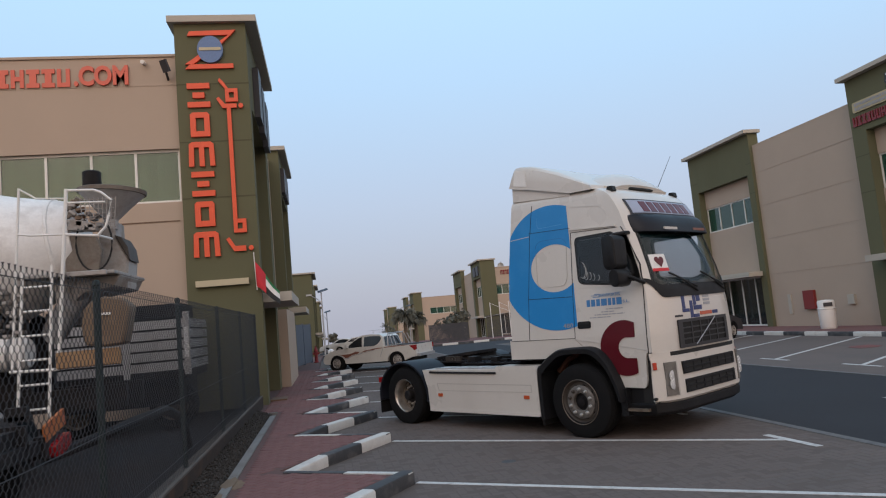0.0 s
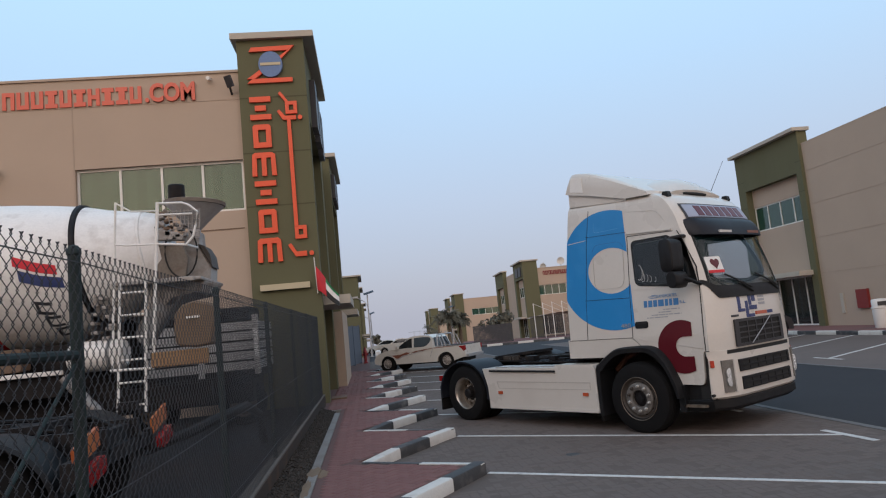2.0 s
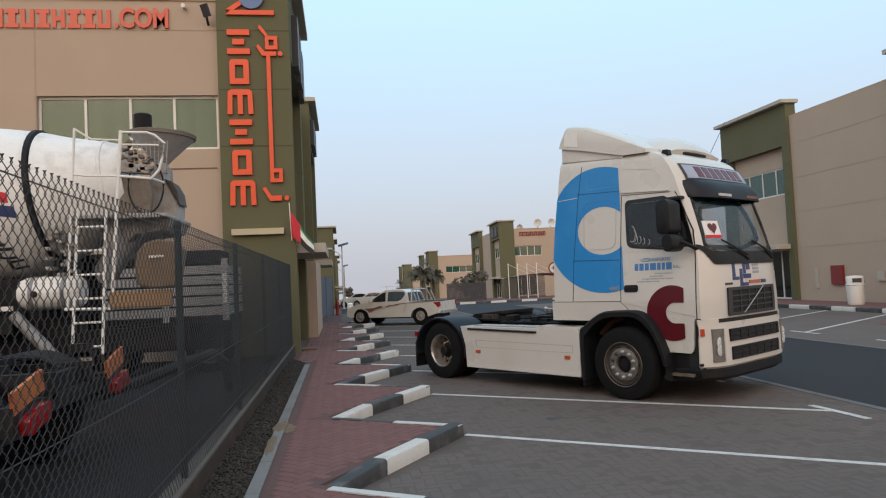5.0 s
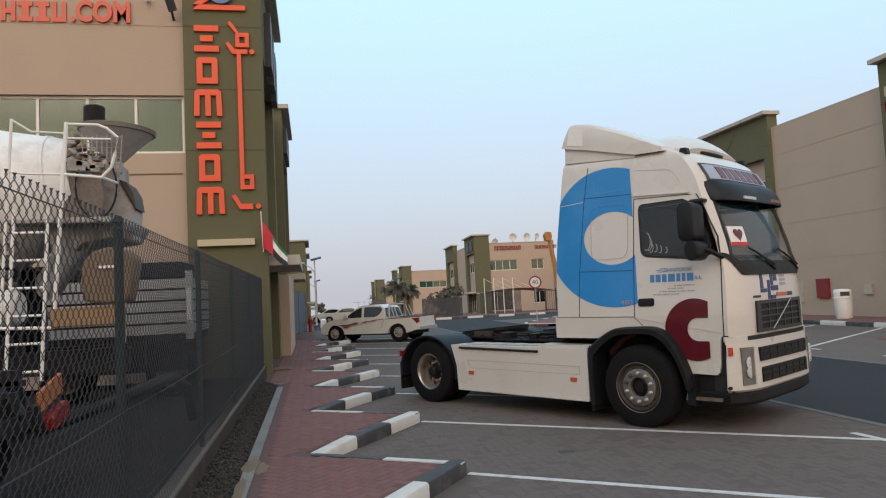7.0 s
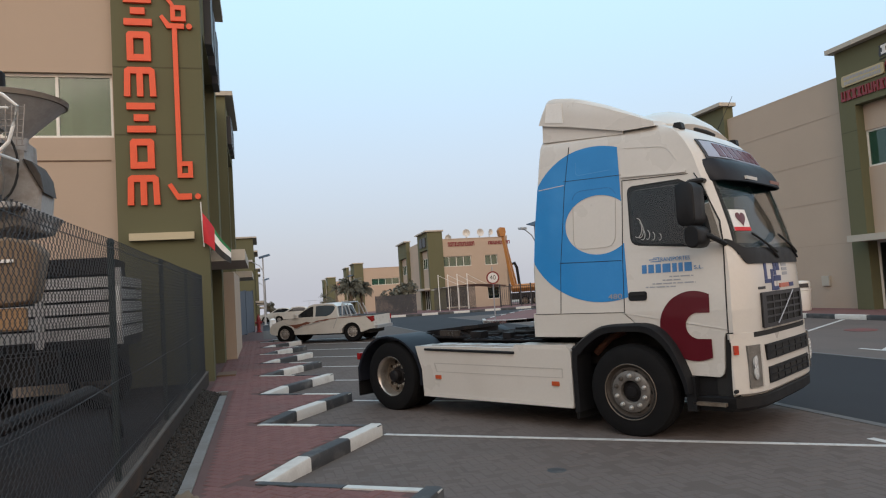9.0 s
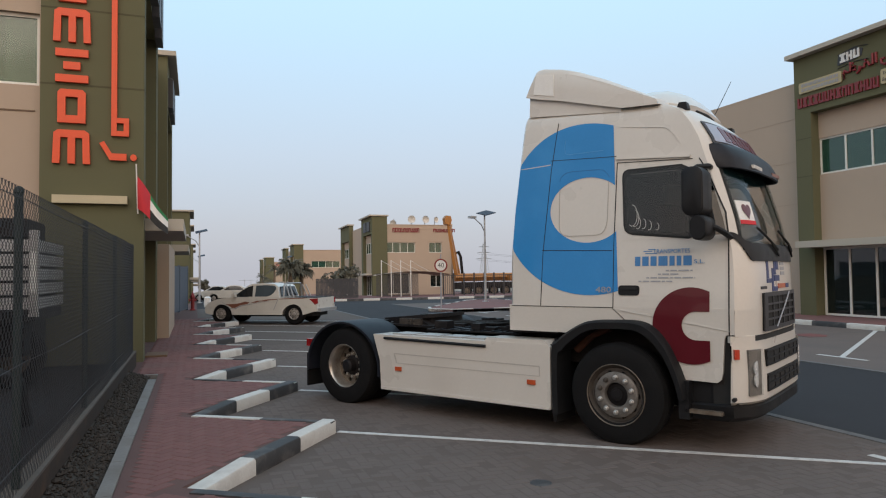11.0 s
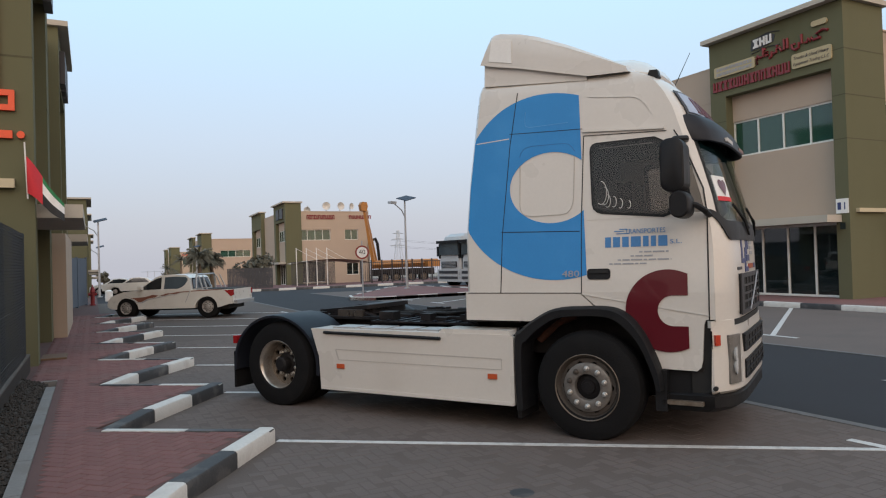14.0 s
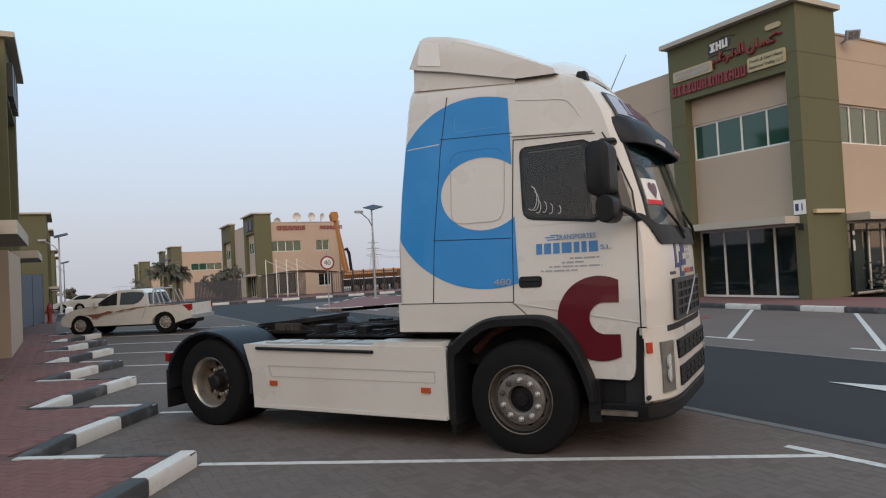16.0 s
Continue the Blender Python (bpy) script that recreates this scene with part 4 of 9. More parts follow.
for zc, uc in ((7.0, 0.22), (3.61, 0.18)):
    sign_piece([(uc + 0.06 * math.cos(t * math.pi / 4), zc + 0.06 * math.sin(t * math.pi / 4)) for t in range(8)], "sign_dot")
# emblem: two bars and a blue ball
sign_piece([(0.24, 8.86), (1.36, 8.84), (1.42, 8.73), (0.42, 8.74)], "emblem_bar")
sign_piece([(0.34, 7.92), (1.50, 7.92), (1.38, 8.03), (0.34, 8.03)], "emblem_bar")
sign_piece([(0.88 + 0.31 * math.cos(t * math.pi / 12), 8.38 + 0.33 * math.sin(t * math.pi / 12)) for t in range(24)], "emblem_ball", M["sign_blue"], "blue round emblem", -0.10)
sign_piece([(0.62, 8.35), (1.14, 8.35), (1.14, 8.42), (0.62, 8.42)], "emblem_band", M["cream"], "cream band over the emblem", -0.115)
sign_piece([(0.24, 8.858), (0.418, 8.738), (0.80, 8.48), (0.66, 8.46)], "emblem_bar")
sign_piece([(1.50, 8.034), (1.30, 8.034), (1.02, 8.22), (1.16, 8.26)], "emblem_bar")
# the web address along the parapet: plain words lettered, the name as bars
tl = Matrix(((1, 0, 0, 0), (0, 0, -1, 0), (0, 1, 0, 0), (0, 0, 0, 1)))
ax = lambda u: -u
letters("WWW.", 0.66, Matrix.Translation((ax(8.35), 0.10, 8.33)) @ tl, M["url_red"], left, "red raised lettering", 0.03, 1.25, 0.022)
letters(".COM", 0.66, Matrix.Translation((ax(3.50), 0.10, 8.33)) @ tl, M["url_red"], left, "red raised lettering", 0.03, 1.25, 0.022)
glyphs(left, "sign_letters", 4.2, 7.65, 7.63, 8.06, 10, M["url_red"], lambda u, d, z: en_l(u, d * 0.6 + 0.13, z), "red raised sign letters", 21)
# small dark sign on the street side of the tower
for a in (1.2, 2.3, 3.4):
    panel(left, "street_sign", (a, a + 0.8, -0.16, 0.0, 7.2 - 0.1 * a, 8.5 - 0.1 * a), M["sign_dark"], st_l, "dark raised street sign", bevel=0.02)
for a in (12.2, 13.3, 14.4):
    panel(left, "street_sign", (a, a + 0.8, -0.16, 0.0, 7.2, 8.2), M["sign_dark"], st_l, "dark raised street sign", bevel=0.02)
# ground-floor box beside the entrance
panel(left, "porch_wall", (5.1, 10.2, -0.28, 0.42, 0.0, 2.3), M["beige"], st_l, "beige lower wall of the porch")

# distant units
far_win = ((1.5, 4.9, 4.9, 6.1, 4), (6.5, 8.0, 4.9, 6.1, 2), (1.4, 4.2, 0.2, 2.6, 3), (6.6, 8.0, 0.9, 2.3, 2))
m_unit, st_m, en_m = unit("warehouse_unit", 17.4, 75.5, 1, 0.95, 1.70, "distant beige unit with olive green towers and rooftop dishes", end_length=9.3, end_windows=far_win, far=True, end_top=8.1, total=16.9)
glyphs(m_unit, "sign_letters", 2.3, 5.4, 7.25, 7.75, 12, M["red_sign"], lambda u, d, z: en_m(u, d + 0.13, z), "red sign letters", 31)
glyphs(m_unit, "sign_letters", 7.0, 9.6, 7.3, 7.7, 8, M["red_sign"], lambda u, d, z: en_m(u, d + 0.13, z), "red script sign", 32)
for a in (0.8, 2.4):
    panel(m_unit, "street_sign", (a, a + 1.2, -0.12, 0.0, 7.4, 8.5), M["sign_dark"], st_m, "dark street sign")
n_unit, st_n, en_n = unit("warehouse_unit", 15.6, 124.0, 1, 0.95, 1.6, "beige unit with olive green towers down the street", end_length=22, end_windows=((3.0, 8.0, 4.9, 6.1, 4), (12.5, 15, 4.9, 6.1, 2), (12.5, 15, 0.9, 2.3, 2)), far=True, end_top=8.1)
o_unit, st_o, en_o = unit("warehouse_unit", 15.4, 172.0, 1, 0.95, 1.9, "pale beige unit with olive green tower and red sign", end_length=14, end_windows=((2.5, 5.0, 4.9, 6.1, 3), (7, 9, 4.9, 6.1, 2)), far=True, end_top=7.9)
glyphs(o_unit, "sign_letters", 2.2, 10, 7.0, 7.6, 8, M["url_red"], lambda u, d, z: en_o(u, d + 0.13, z), "red sign letters", 41)
l2, st_2, en_2 = unit("warehouse_unit", -0.85, 54.0, -1, 0.70, 1.7, "beige unit with olive green tower and a flag", end_length=9, far=True, end_windows=((3, 6, 4.9, 6.1, 3),))
l3, st_3, en_3 = unit("warehouse_unit", -0.7, 84.0, -1, 0.66, 1.7, "small distant unit with olive green tower", end_length=9, far=True)


# ---- the tractor unit: x forward from the front axle, y from the near side inward, z up ----
TRUCK = pose(3.44, 9.4, 0, 0, 0, math.degrees(math.atan2(-0.8432, 0.5375)))
truck = thing("lorry_tractor", "white articulated lorry tractor with blue and maroon curved livery", "lorry", m=TRUCK)
MID = 1.25
SWEEP = [(2.00, 0.15), (2.67, 0.16), (2.86, 0.16), (3.18, 0.12), (3.40, 0.10)]
FRONT = [(1.00, 1.26), (1.34, 1.265), (1.70, 1.26), (1.90, 1.245), (2.20, 1.19), (2.50, 1.11), (2.67, 1.06), (2.86, 1.00), (3.02, 0.93), (3.18, 0.83), (3.30, 0.73), (3.38, 0.60), (3.43, 0.42), (3.46, 0.15)]
REAR = [(1.00, -1.305), (1.42, -1.315), (1.90, -1.335), (2.40, -1.305), (2.88, -1.25), (3.30, -1.19), (3.46, -1.16)]
INSET = [(0.0, 0.12), (1.1, 0.13), (1.25, 0.131), (1.34, 0.1338), (1.42, 0.139), (1.5, 0.146), (1.6, 0.156), (1.9, 0.181), (2.2, 0.203), (2.5, 0.223), (2.86, 0.245), (3.16, 0.262), (3.33, 0.28), (3.39, 0.315), (3.43, 0.38), (3.46, 0.52)]


def lerp_table(table, z):
    return float(np.interp(z, [a for a, _ in table], [b for _, b in table]))


def warp(v):
    """The roof line climbs a little towards the rear."""
    v.z += 0.11 * max(0.0, (v.z - 2.9) / 0.56) * max(0.0, min(1.0, (0.3 - v.x) / 1.4))
    return v


def nose(s, z):
    """The front surface: s from -1 (near side) to 1, at a height."""
    w = MID - lerp_table(INSET, z)
    return warp(Vector((lerp_table(FRONT, z) - lerp_table(SWEEP, z) * abs(s) ** 4.5, MID + w * s, z)))


def flank(u, z, out=0.0):
    """The near side surface at a place along the cab and a height."""
    w, uf = MID - lerp_table(INSET, z), lerp_table(FRONT, z)
    deep = lerp_table(SWEEP, z)
    s = 1.0 if u < uf - deep else max(0.0, (uf - u) / deep) ** (1 / 4.5)
    return warp(Vector((u, MID - w * s - out, z)))


def seen(u, z):
    """The place along the cab of a point drawn on the flat side plane."""
    return u - 0.52 * (lerp_table(INSET, z) - 0.12)


def far_side(ob_name, bm_maker, material, label="", **kw):
    """The same part on the near side and, mirrored, on the far side."""
    made = []
    for flip in (False, True):
        bm = bmesh.new()
        bm_maker(bm)
        if flip:
            for v in bm.verts:
                v.co.y = 2 * MID - v.co.y
        made.append(part(ob_name, bm, material, truck, label, **kw))
    return made


# cab shell with a window hole on each side left dark behind glass
bm = bmesh.new()
rows = []
zs = [1.34, 1.42, 1.5, 1.6, 1.70, 1.90, 2.05, 2.20, 2.50, 2.70, 2.86, 3.02, 3.16, 3.27, 3.33, 3.39, 3.43, 3.46]
for z in zs:
    nn = lerp_table(INSET, z)
    rr = lerp_table(REAR, z)
    uf = lerp_table(FRONT, z) - lerp_table(SWEEP, z)
    cols = [max(min(c, uf - 0.01 * (4 - i)), rr + 0.1 + 0.01 * i) for i, c in enumerate((-0.6, 0.06, 0.42, uf - 0.02))]
    s_list = [math.sin(math.pi / 2 * (-1 + 2 * i / 32)) for i in range(33)]
    front = [nose(s, z) for s in s_list]
    back = [Vector((c, 2 * MID - nn, z)) for c in cols[::-1]]
    back += [Vector((rr + 0.05, 2 * MID - nn, z)), Vector((rr, 2 * MID - nn - 0.06, z)), Vector((rr, nn + 0.06, z)), Vector((rr + 0.05, nn, z))]
    back += [Vector((c, nn, z)) for c in cols]
    rows.append(front + [warp(p) for p in back])
loft(bm, rows)
gone = []
for f in bm.faces:
    c = f.calc_center_median()
    w = MID - lerp_table(INSET, c.z)
    s_at = abs(c.y - MID) / w
    if 1.95 < c.z < 2.80 and c.x > lerp_table(FRONT, c.z) - 0.14 and s_at < 0.885:
        gone.append(f)
    elif 2.10 < c.z < 2.70 and 0.07 < c.x < 0.84 and s_at > 0.97:
        gone.append(f)
bmesh.ops.delete(bm, geom=gone, context="FACES")
part("cab_shell", bm, M["truck_white"], truck, "white painted cab shell")


def side_patch(bm, pts, out0, out1, sub=1):
    """A flat outline in the side plane, laid onto the flank with a thickness."""
    a = [bm.verts.new(flank(u, z, out0)) for u, z in pts]
    b = [bm.verts.new(flank(u, z, out1)) for u, z in pts]
    bm.faces.new(b)
    bm.faces.new(a[::-1])
    for i in range(len(a)):
        j = (i + 1) % len(a)
        bm.faces.new((a[i], a[j], b[j], b[i]))


def true_pts(pts):
    return [(seen(u, z), z) for u, z in pts]


def strip(bm, pts, w, out):
    """A thin line along the flank."""
    rows_ = []
    for i, (u, z) in enumerate(pts):
        u0, z0 = pts[max(i - 1, 0)]
        u1, z1 = pts[min(i + 1, len(pts) - 1)]
        L = math.hypot(u1 - u0, z1 - z0)
        nx, nz = -(z1 - z0) / L * w / 2, (u1 - u0) / L * w / 2
        rows_.append([flank(u + nx, z + nz, 0.0), flank(u + nx, z + nz, out), flank(u - nx, z - nz, out), flank(u - nx, z - nz, 0.0)])
    loft(bm, rows_)


def dense(pts, step=0.12):
    out = []
    for (a, b), (c, d) in zip(pts, pts[1:]):
        n = max(1, int(math.hypot(c - a, d - b) / step))
        out += [(a + (c - a) * i / n, b + (d - b) * i / n) for i in range(n)]
    return out + [pts[-1]]


# lower side panels, the door's foot with the cut for the wheel arch
far_side("rear_quarter_panel", lambda bm: prism(bm, [(-1.305, 1.356), (-0.10, 1.356), (0.06, 1.21), (-0.36, 1.19), (-0.52, 1.07), (-1.305, 1.07)], 0.1303, 0.26), M["truck_white"], "white lower panel behind the arch", bevel=0.007)
far_side("door_foot", lambda bm: prism(bm, [(-0.085, 1.356), (1.113, 1.356), (1.113, 1.118), (1.035, 1.112), (1.02, 1.07), (1.0, 0.76), (0.985, 0.70), (0.95, 0.668), (0.63, 0.675), (0.56, 0.85), (0.44, 1.04), (0.28, 1.205), (0.075, 1.215)], 0.1303, 0.26), M["truck_white"], "white lower door panel", bevel=0.007)
bm = bmesh.new()
bx(bm, -1.15, 1.10, 0.45, 2.05, 0.72, 1.335)
bx(bm, 0.66, 1.0, 0.16, 2.34, 0.66, 1.335)
bx(bm, -1.22, -0.72, 0.16, 2.34, 1.05, 1.345)
part("cab_floor", bm, M["chassis"], truck, "dark underside of the cab")

# livery: a large open blue ring and a smaller maroon one
C0, OUT_R, IN_R = (-0.32, 2.37), (1.03, 0.90), (0.44, 0.348)


def open_ring(c, ro, ri, cut, steps=72, across=8):
    bm = bmesh.new()
    to, ti = math.acos((cut - c[0]) / ro[0]), math.acos(max(-1, min(1, (cut - c[0]) / ri[0])))
    rows_ = []
    for i in range(steps + 1):
        f = i / steps
        a, b = to + (2 * math.pi - 2 * to) * f, ti + (2 * math.pi - 2 * ti) * f
        po = (c[0] + ro[0] * math.cos(a), c[1] + ro[1] * math.sin(a))
        pi_ = (c[0] + ri[0] * math.cos(b), c[1] + ri[1] * math.sin(b))
        row = []
        for j in range(across + 1):
            u, z = (po[k] + (pi_[k] - po[k]) * j / across for k in (0, 1))
            row.append(flank(max(seen(u, z), lerp_table(REAR, z) + 0.045), z, 0.0045))
        rows_.append(row)
    loft(bm, rows_, closed=False)
    return bm


part("livery_ring", open_ring(C0, OUT_R, IN_R, 0.0), M["truck_blue"], truck, "large blue open ring painted on the cab side")
bm = bmesh.new()
rows_ = []
for i in range(41):
    f = i / 40
    a = radians(62 + 236 * f)
    rows_.append(((0.725 + 0.372 * math.cos(a), 1.19 + 0.365 * math.sin(a)), a))
outer = [p for p, _ in rows_]
inner = []
for i in range(41):
    f = i / 40
    a = radians(90 + 180 * f)
    inner.append((0.775 + 0.135 * math.cos(a), 1.19 + 0.135 * math.sin(a)))
outer[0], outer[-1] = (0.90, 1.515), (0.90, 0.865)
inner[0], inner[-1] = (0.90, 1.325), (0.90, 1.055)
grid = []
for po, pi_ in zip(outer, inner):
    grid.append([flank(seen(po[0] + (pi_[0] - po[0]) * j / 3, 1.19), po[1] + (pi_[1] - po[1]) * j / 3, 0.010 if po[1] + (pi_[1] - po[1]) * j / 3 < 1.34 else 0.0065) for j in range(4)])
loft(bm, grid, closed=False)
part("livery_ring", bm, M["truck_red"], truck, "maroon open ring painted on the door")

# panel gaps; the short pale rear one is a highlight put into the colour
for pts in ([(-0.64, 3.30), (-0.74, 2.84), (-0.86, 1.93), (-0.90, 1.345)], [(-1.12, 2.885), (-0.75, 2.90)], [(-0.745, 2.94), (0.02, 2.91)], [(0.03, 2.84), (-0.03, 2.0), (-0.06, 1.34)],
            [(0.03, 2.84), (0.80, 2.80)], [(-0.87, 1.955), (-0.05, 1.93)], [(-1.27, 1.345), (-0.06, 1.345)]):
    bm = bmesh.new()
    strip(bm, true_pts(dense(pts)), 0.007 if pts[0][0] not in (-0.745, -1.12) else 0.005 if pts[0][0] > -1 else 0.009, 0.0065)
    part("panel_gap", bm, M["seam"] if pts[0][0] != -1.12 else M["pale"], truck)
bm = bmesh.new()
strip(bm, dense([(0.80, 2.80), (0.875, 2.67), (0.96, 2.46), (1.035, 2.26), (1.066, 2.04), (1.068, 1.35), (1.066, 1.115)], 0.05), 0.011, 0.0055)
part("panel_gap", bm, M["seam"], truck, "gap at the front edge of the door")
bm = bmesh.new()
prism(bm, [(-0.075, 1.336), (1.07, 1.151), (1.07, 1.148), (-0.075, 1.333)], 0.1225, 0.130)
part("panel_gap", bm, M["pale"], truck, "raised crease across the door")
def round_off(pts):
    """Cut the corners of an outline twice, so that they turn softly."""
    for _ in range(2):
        cut = [pts[0]]
        for (a, b), (c, d) in zip(pts, pts[1:]):
            k = min(0.4, 0.03 / math.hypot(c - a, d - b))
            cut += [(a + (c - a) * k, b + (d - b) * k), (c - (c - a) * k, d - (d - b) * k)]
        pts = cut + [pts[-1]]
    return pts


# pressed outlines in the panels: strips coloured as their lit and shaded edges
for pts, paint_ in (([(-0.56, 3.12), (-0.58, 2.98), (-0.12, 2.985)], "press_light"), ([(-0.64, 2.70), (-0.62, 2.76), (-0.55, 2.80), (-0.12, 2.79), (-0.06, 2.70)], "press_shade"),
                    ([(-0.07, 2.66), (-0.10, 2.20), (-0.16, 2.10), (-0.60, 2.10), (-0.66, 2.16), (-0.64, 2.62)], "groove_shade"), ([(0.08, 3.20), (0.55, 3.15), (0.62, 3.08), (0.68, 2.97)], "pale")):
    bm = bmesh.new()
    strip(bm, true_pts(dense(round_off(pts), 0.08)), 0.0045, 0.0062)
    part("pressed_line", bm, M[paint_], truck)
# belt moulding over the door
bm = bmesh.new()
strip(bm, true_pts(dense([(0.02, 2.885), (0.78, 2.83)])), 0.022, 0.02)
part("gutter", bm, M["truck_white"], truck)

# side windows
wpts = true_pts([(0.10, 2.66), (0.107, 2.70), (0.125, 2.725), (0.16, 2.738), (0.68, 2.738), (0.75, 2.70), (0.81, 2.60), (0.93, 2.32), (0.955, 2.17), (0.90, 2.10), (0.72, 2.045), (0.19, 2.10), (0.145, 2.115), (0.112, 2.145), (0.10, 2.19)])


def patch_maker(pts, a, b):
    return lambda bm: side_patch(bm, pts, a, b)


def grow(pts, k):
    cx_, cz_ = sum(p[0] for p in pts) / len(pts), sum(p[1] for p in pts) / len(pts)
    return [(cx_ + (x - cx_) * (1 + k / abs(0.42)), cz_ + (z - cz_) * (1 + k / abs(0.34))) for x, z in pts]


def seal_maker(bm):
    o, i_ = grow(wpts, 0.022), grow(wpts, -0.03)
    rows_s = [[flank(*p, -0.03), flank(*p, 0.008), flank(*q, 0.008), flank(*q, -0.03)] for p, q in zip(o + o[:1], i_ + i_[:1])]
    loft(bm, rows_s, ends=False)


far_side("door_skin", patch_maker(true_pts([(0.02, 2.03), (0.78, 2.03), (0.72, 2.06), (0.19, 2.12), (0.145, 2.135), (0.125, 2.165), (0.12, 2.22), (0.02, 2.22)]), 0.001, 0.003), M["truck_white"])
far_side("window_seal", seal_maker, M["seam"], "black rubber window seal")
near_pane, far_pane = far_side("side_window", patch_maker(wpts, 0.004, 0.010), M["cab_glass"], "dark tinted side window")
far_pane.data.materials[0] = M["screen_glass"]
# pale scroll stickers in the window corner
for k, (u0, z0, r) in enumerate(((0.15, 2.28, 0.11), (0.18, 2.25, 0.085), (0.21, 2.20, 0.06), (0.27, 2.19, 0.05), (0.33, 2.17, 0.045), (0.41, 2.155, 0.035))):
    bm = bmesh.new()
    strip(bm, [(u0 + r * 0.5 * math.cos(a) - 0.02, z0 + r * math.sin(a)) for a in (radians(-120 + 26 * i) for i in range(9))], 0.0042, 0.013)
    part("window_sticker", bm, M["pale"], truck, "pale scroll sticker")
# handle
bm = bmesh.new()
side_patch(bm, [(seen(u, 1.52), z) for u, z in rounded(0.005, 0.225, 1.472, 1.572, 0.03)], -0.01, 0.009)
part("door_handle", bm, M["plastic"], truck, "black recessed door handle")
bm = bmesh.new()
side_patch(bm, [(seen(u, 1.52), z) for u, z in rounded(0.03, 0.205, 1.53, 1.56, 0.012)], 0.009, 0.02)
part("door_handle_bar", bm, M["seam"], truck)

# printing on the door
tx = Matrix(((1, 0, 0, 0), (0, 0, 1, 0), (0, 1, 0, 0), (0, 0, 0, 1)))


def on_door(u, z):
    u = seen(u, z)
    p = flank(u, z, 0.012)
    tilt = Matrix.Rotation(-math.atan(0.108), 4, "X")
    return Matrix.Translation(p) @ tilt @ Matrix.Rotation(radians(90), 4, "X")


words("door_print", "TRANSPORTES", 0.062, on_door(0.565, 1.905), M["print_blue"], truck, "small blue print", 0.001, 0.36)
words("door_print", "S.L.", 0.055, on_door(0.83, 1.80), M["print_blue"], truck, "small blue print", 0.001, 0.10)
name_bars = [(0.19, 0.245), (0.265, 0.33), (0.35, 0.41), (0.43, 0.52), (0.54, 0.59), (0.61, 0.655), (0.675, 0.755)]
for k, (a, b) in enumerate(name_bars):
    bm = bmesh.new()
    side_patch(bm, [(seen(u, 1.8), z) for u, z in ((a, 1.765), (b, 1.765), (b, 1.86), (a, 1.86))], 0.0, 0.004)
    part("name_bar", bm, M["print_blue"], truck)
bm = bmesh.new()
for dz, a, b in ((0.0, 0.30, 0.42), (0.022, 0.28, 0.37), (0.04, 0.33, 0.40)):
    side_patch(bm, [(seen(u, 1.9), z) for u, z in ((a, 1.885 + dz), (b, 1.885 + dz), (b, 1.893 + dz), (a, 1.893 + dz))], 0.0, 0.004)
part("name_swoosh", bm, M["print_blue"], truck)
for z, a, b in ((1.71, 0.50, 0.76), (1.675, 0.42, 0.62), (1.64, 0.30, 0.78), (1.605, 0.22, 0.56)):
    bm = bmesh.new()
    u = a
    k = 0
    while u < b:
        e = min(u + 0.03 + 0.035 * ((k * 7) % 3), b)
        side_patch(bm, [(seen(x, z), y) for x, y in ((u, z), (e, z), (e, z + 0.014), (u, z + 0.014))], 0.0, 0.0035)
        u, k = e + 0.014, k + 1
    part("print_line", bm, M["print_grey"], truck, "line of small grey print bars")
words("power_badge", "480", 0.085, on_door(-0.155, 1.525), M["print_grey"], truck, "grey raised number", 0.002, 0.17)

# windscreen, its black border, visor and the sign over it


def corner_rise(s):
    """How far the edge under the windscreen has swept up towards the pillars."""
    k = max(0.0, min(1.0, (abs(s) - 0.76) / 0.225))
    return k * k * (3 - 2 * k)


def front_patch(bm, s0, s1, z0, z1, out, ns=16, nz=6, thick=0.012, low=0.0, high=0.0):
    rws = []
    for face in (out, out - thick):
        rows_f = []
        for j in range(nz + 1):
            z = z0 + (z1 - z0) * j / nz
            row = []
            for i in range(ns + 1):
                s = math.sin(math.asin(s0) + (math.asin(s1) - math.asin(s0)) * i / ns)
                p = nose(s, z + (low + (high - low) * j / nz) * corner_rise(s))
                row.append(bm.verts.new(p + Vector((face * (1 - abs(s) ** 6 * 0.6), face * 0.8 * abs(s) ** 6 * (1 if s > 0 else -1), 0))))
            rows_f.append(row)
        rws.append(rows_f)
    for k, rows_f in enumerate(rws):
        for a, b in zip(rows_f, rows_f[1:]):
            for i in range(ns):
                q = (a[i], a[i + 1], b[i + 1], b[i])
                bm.faces.new(q if k == 0 else q[::-1])
    f, b = rws
    for i in range(ns):
        bm.faces.new((f[0][i], b[0][i], b[0][i + 1], f[0][i + 1]))
        bm.faces.new((f[-1][i + 1], b[-1][i + 1], b[-1][i], f[-1][i]))
    for j in range(nz):
        bm.faces.new((f[j + 1][0], b[j + 1][0], b[j][0], f[j][0]))
        bm.faces.new((f[j][-1], b[j][-1], b[j + 1][-1], f[j + 1][-1]))


def front_part(name, s0, s1, z0, z1, out, material, label="", **kw):
    bm = bmesh.new()
    front_patch(bm, s0, s1, z0, z1, out, **kw)
    return part(name, bm, material, truck, label)


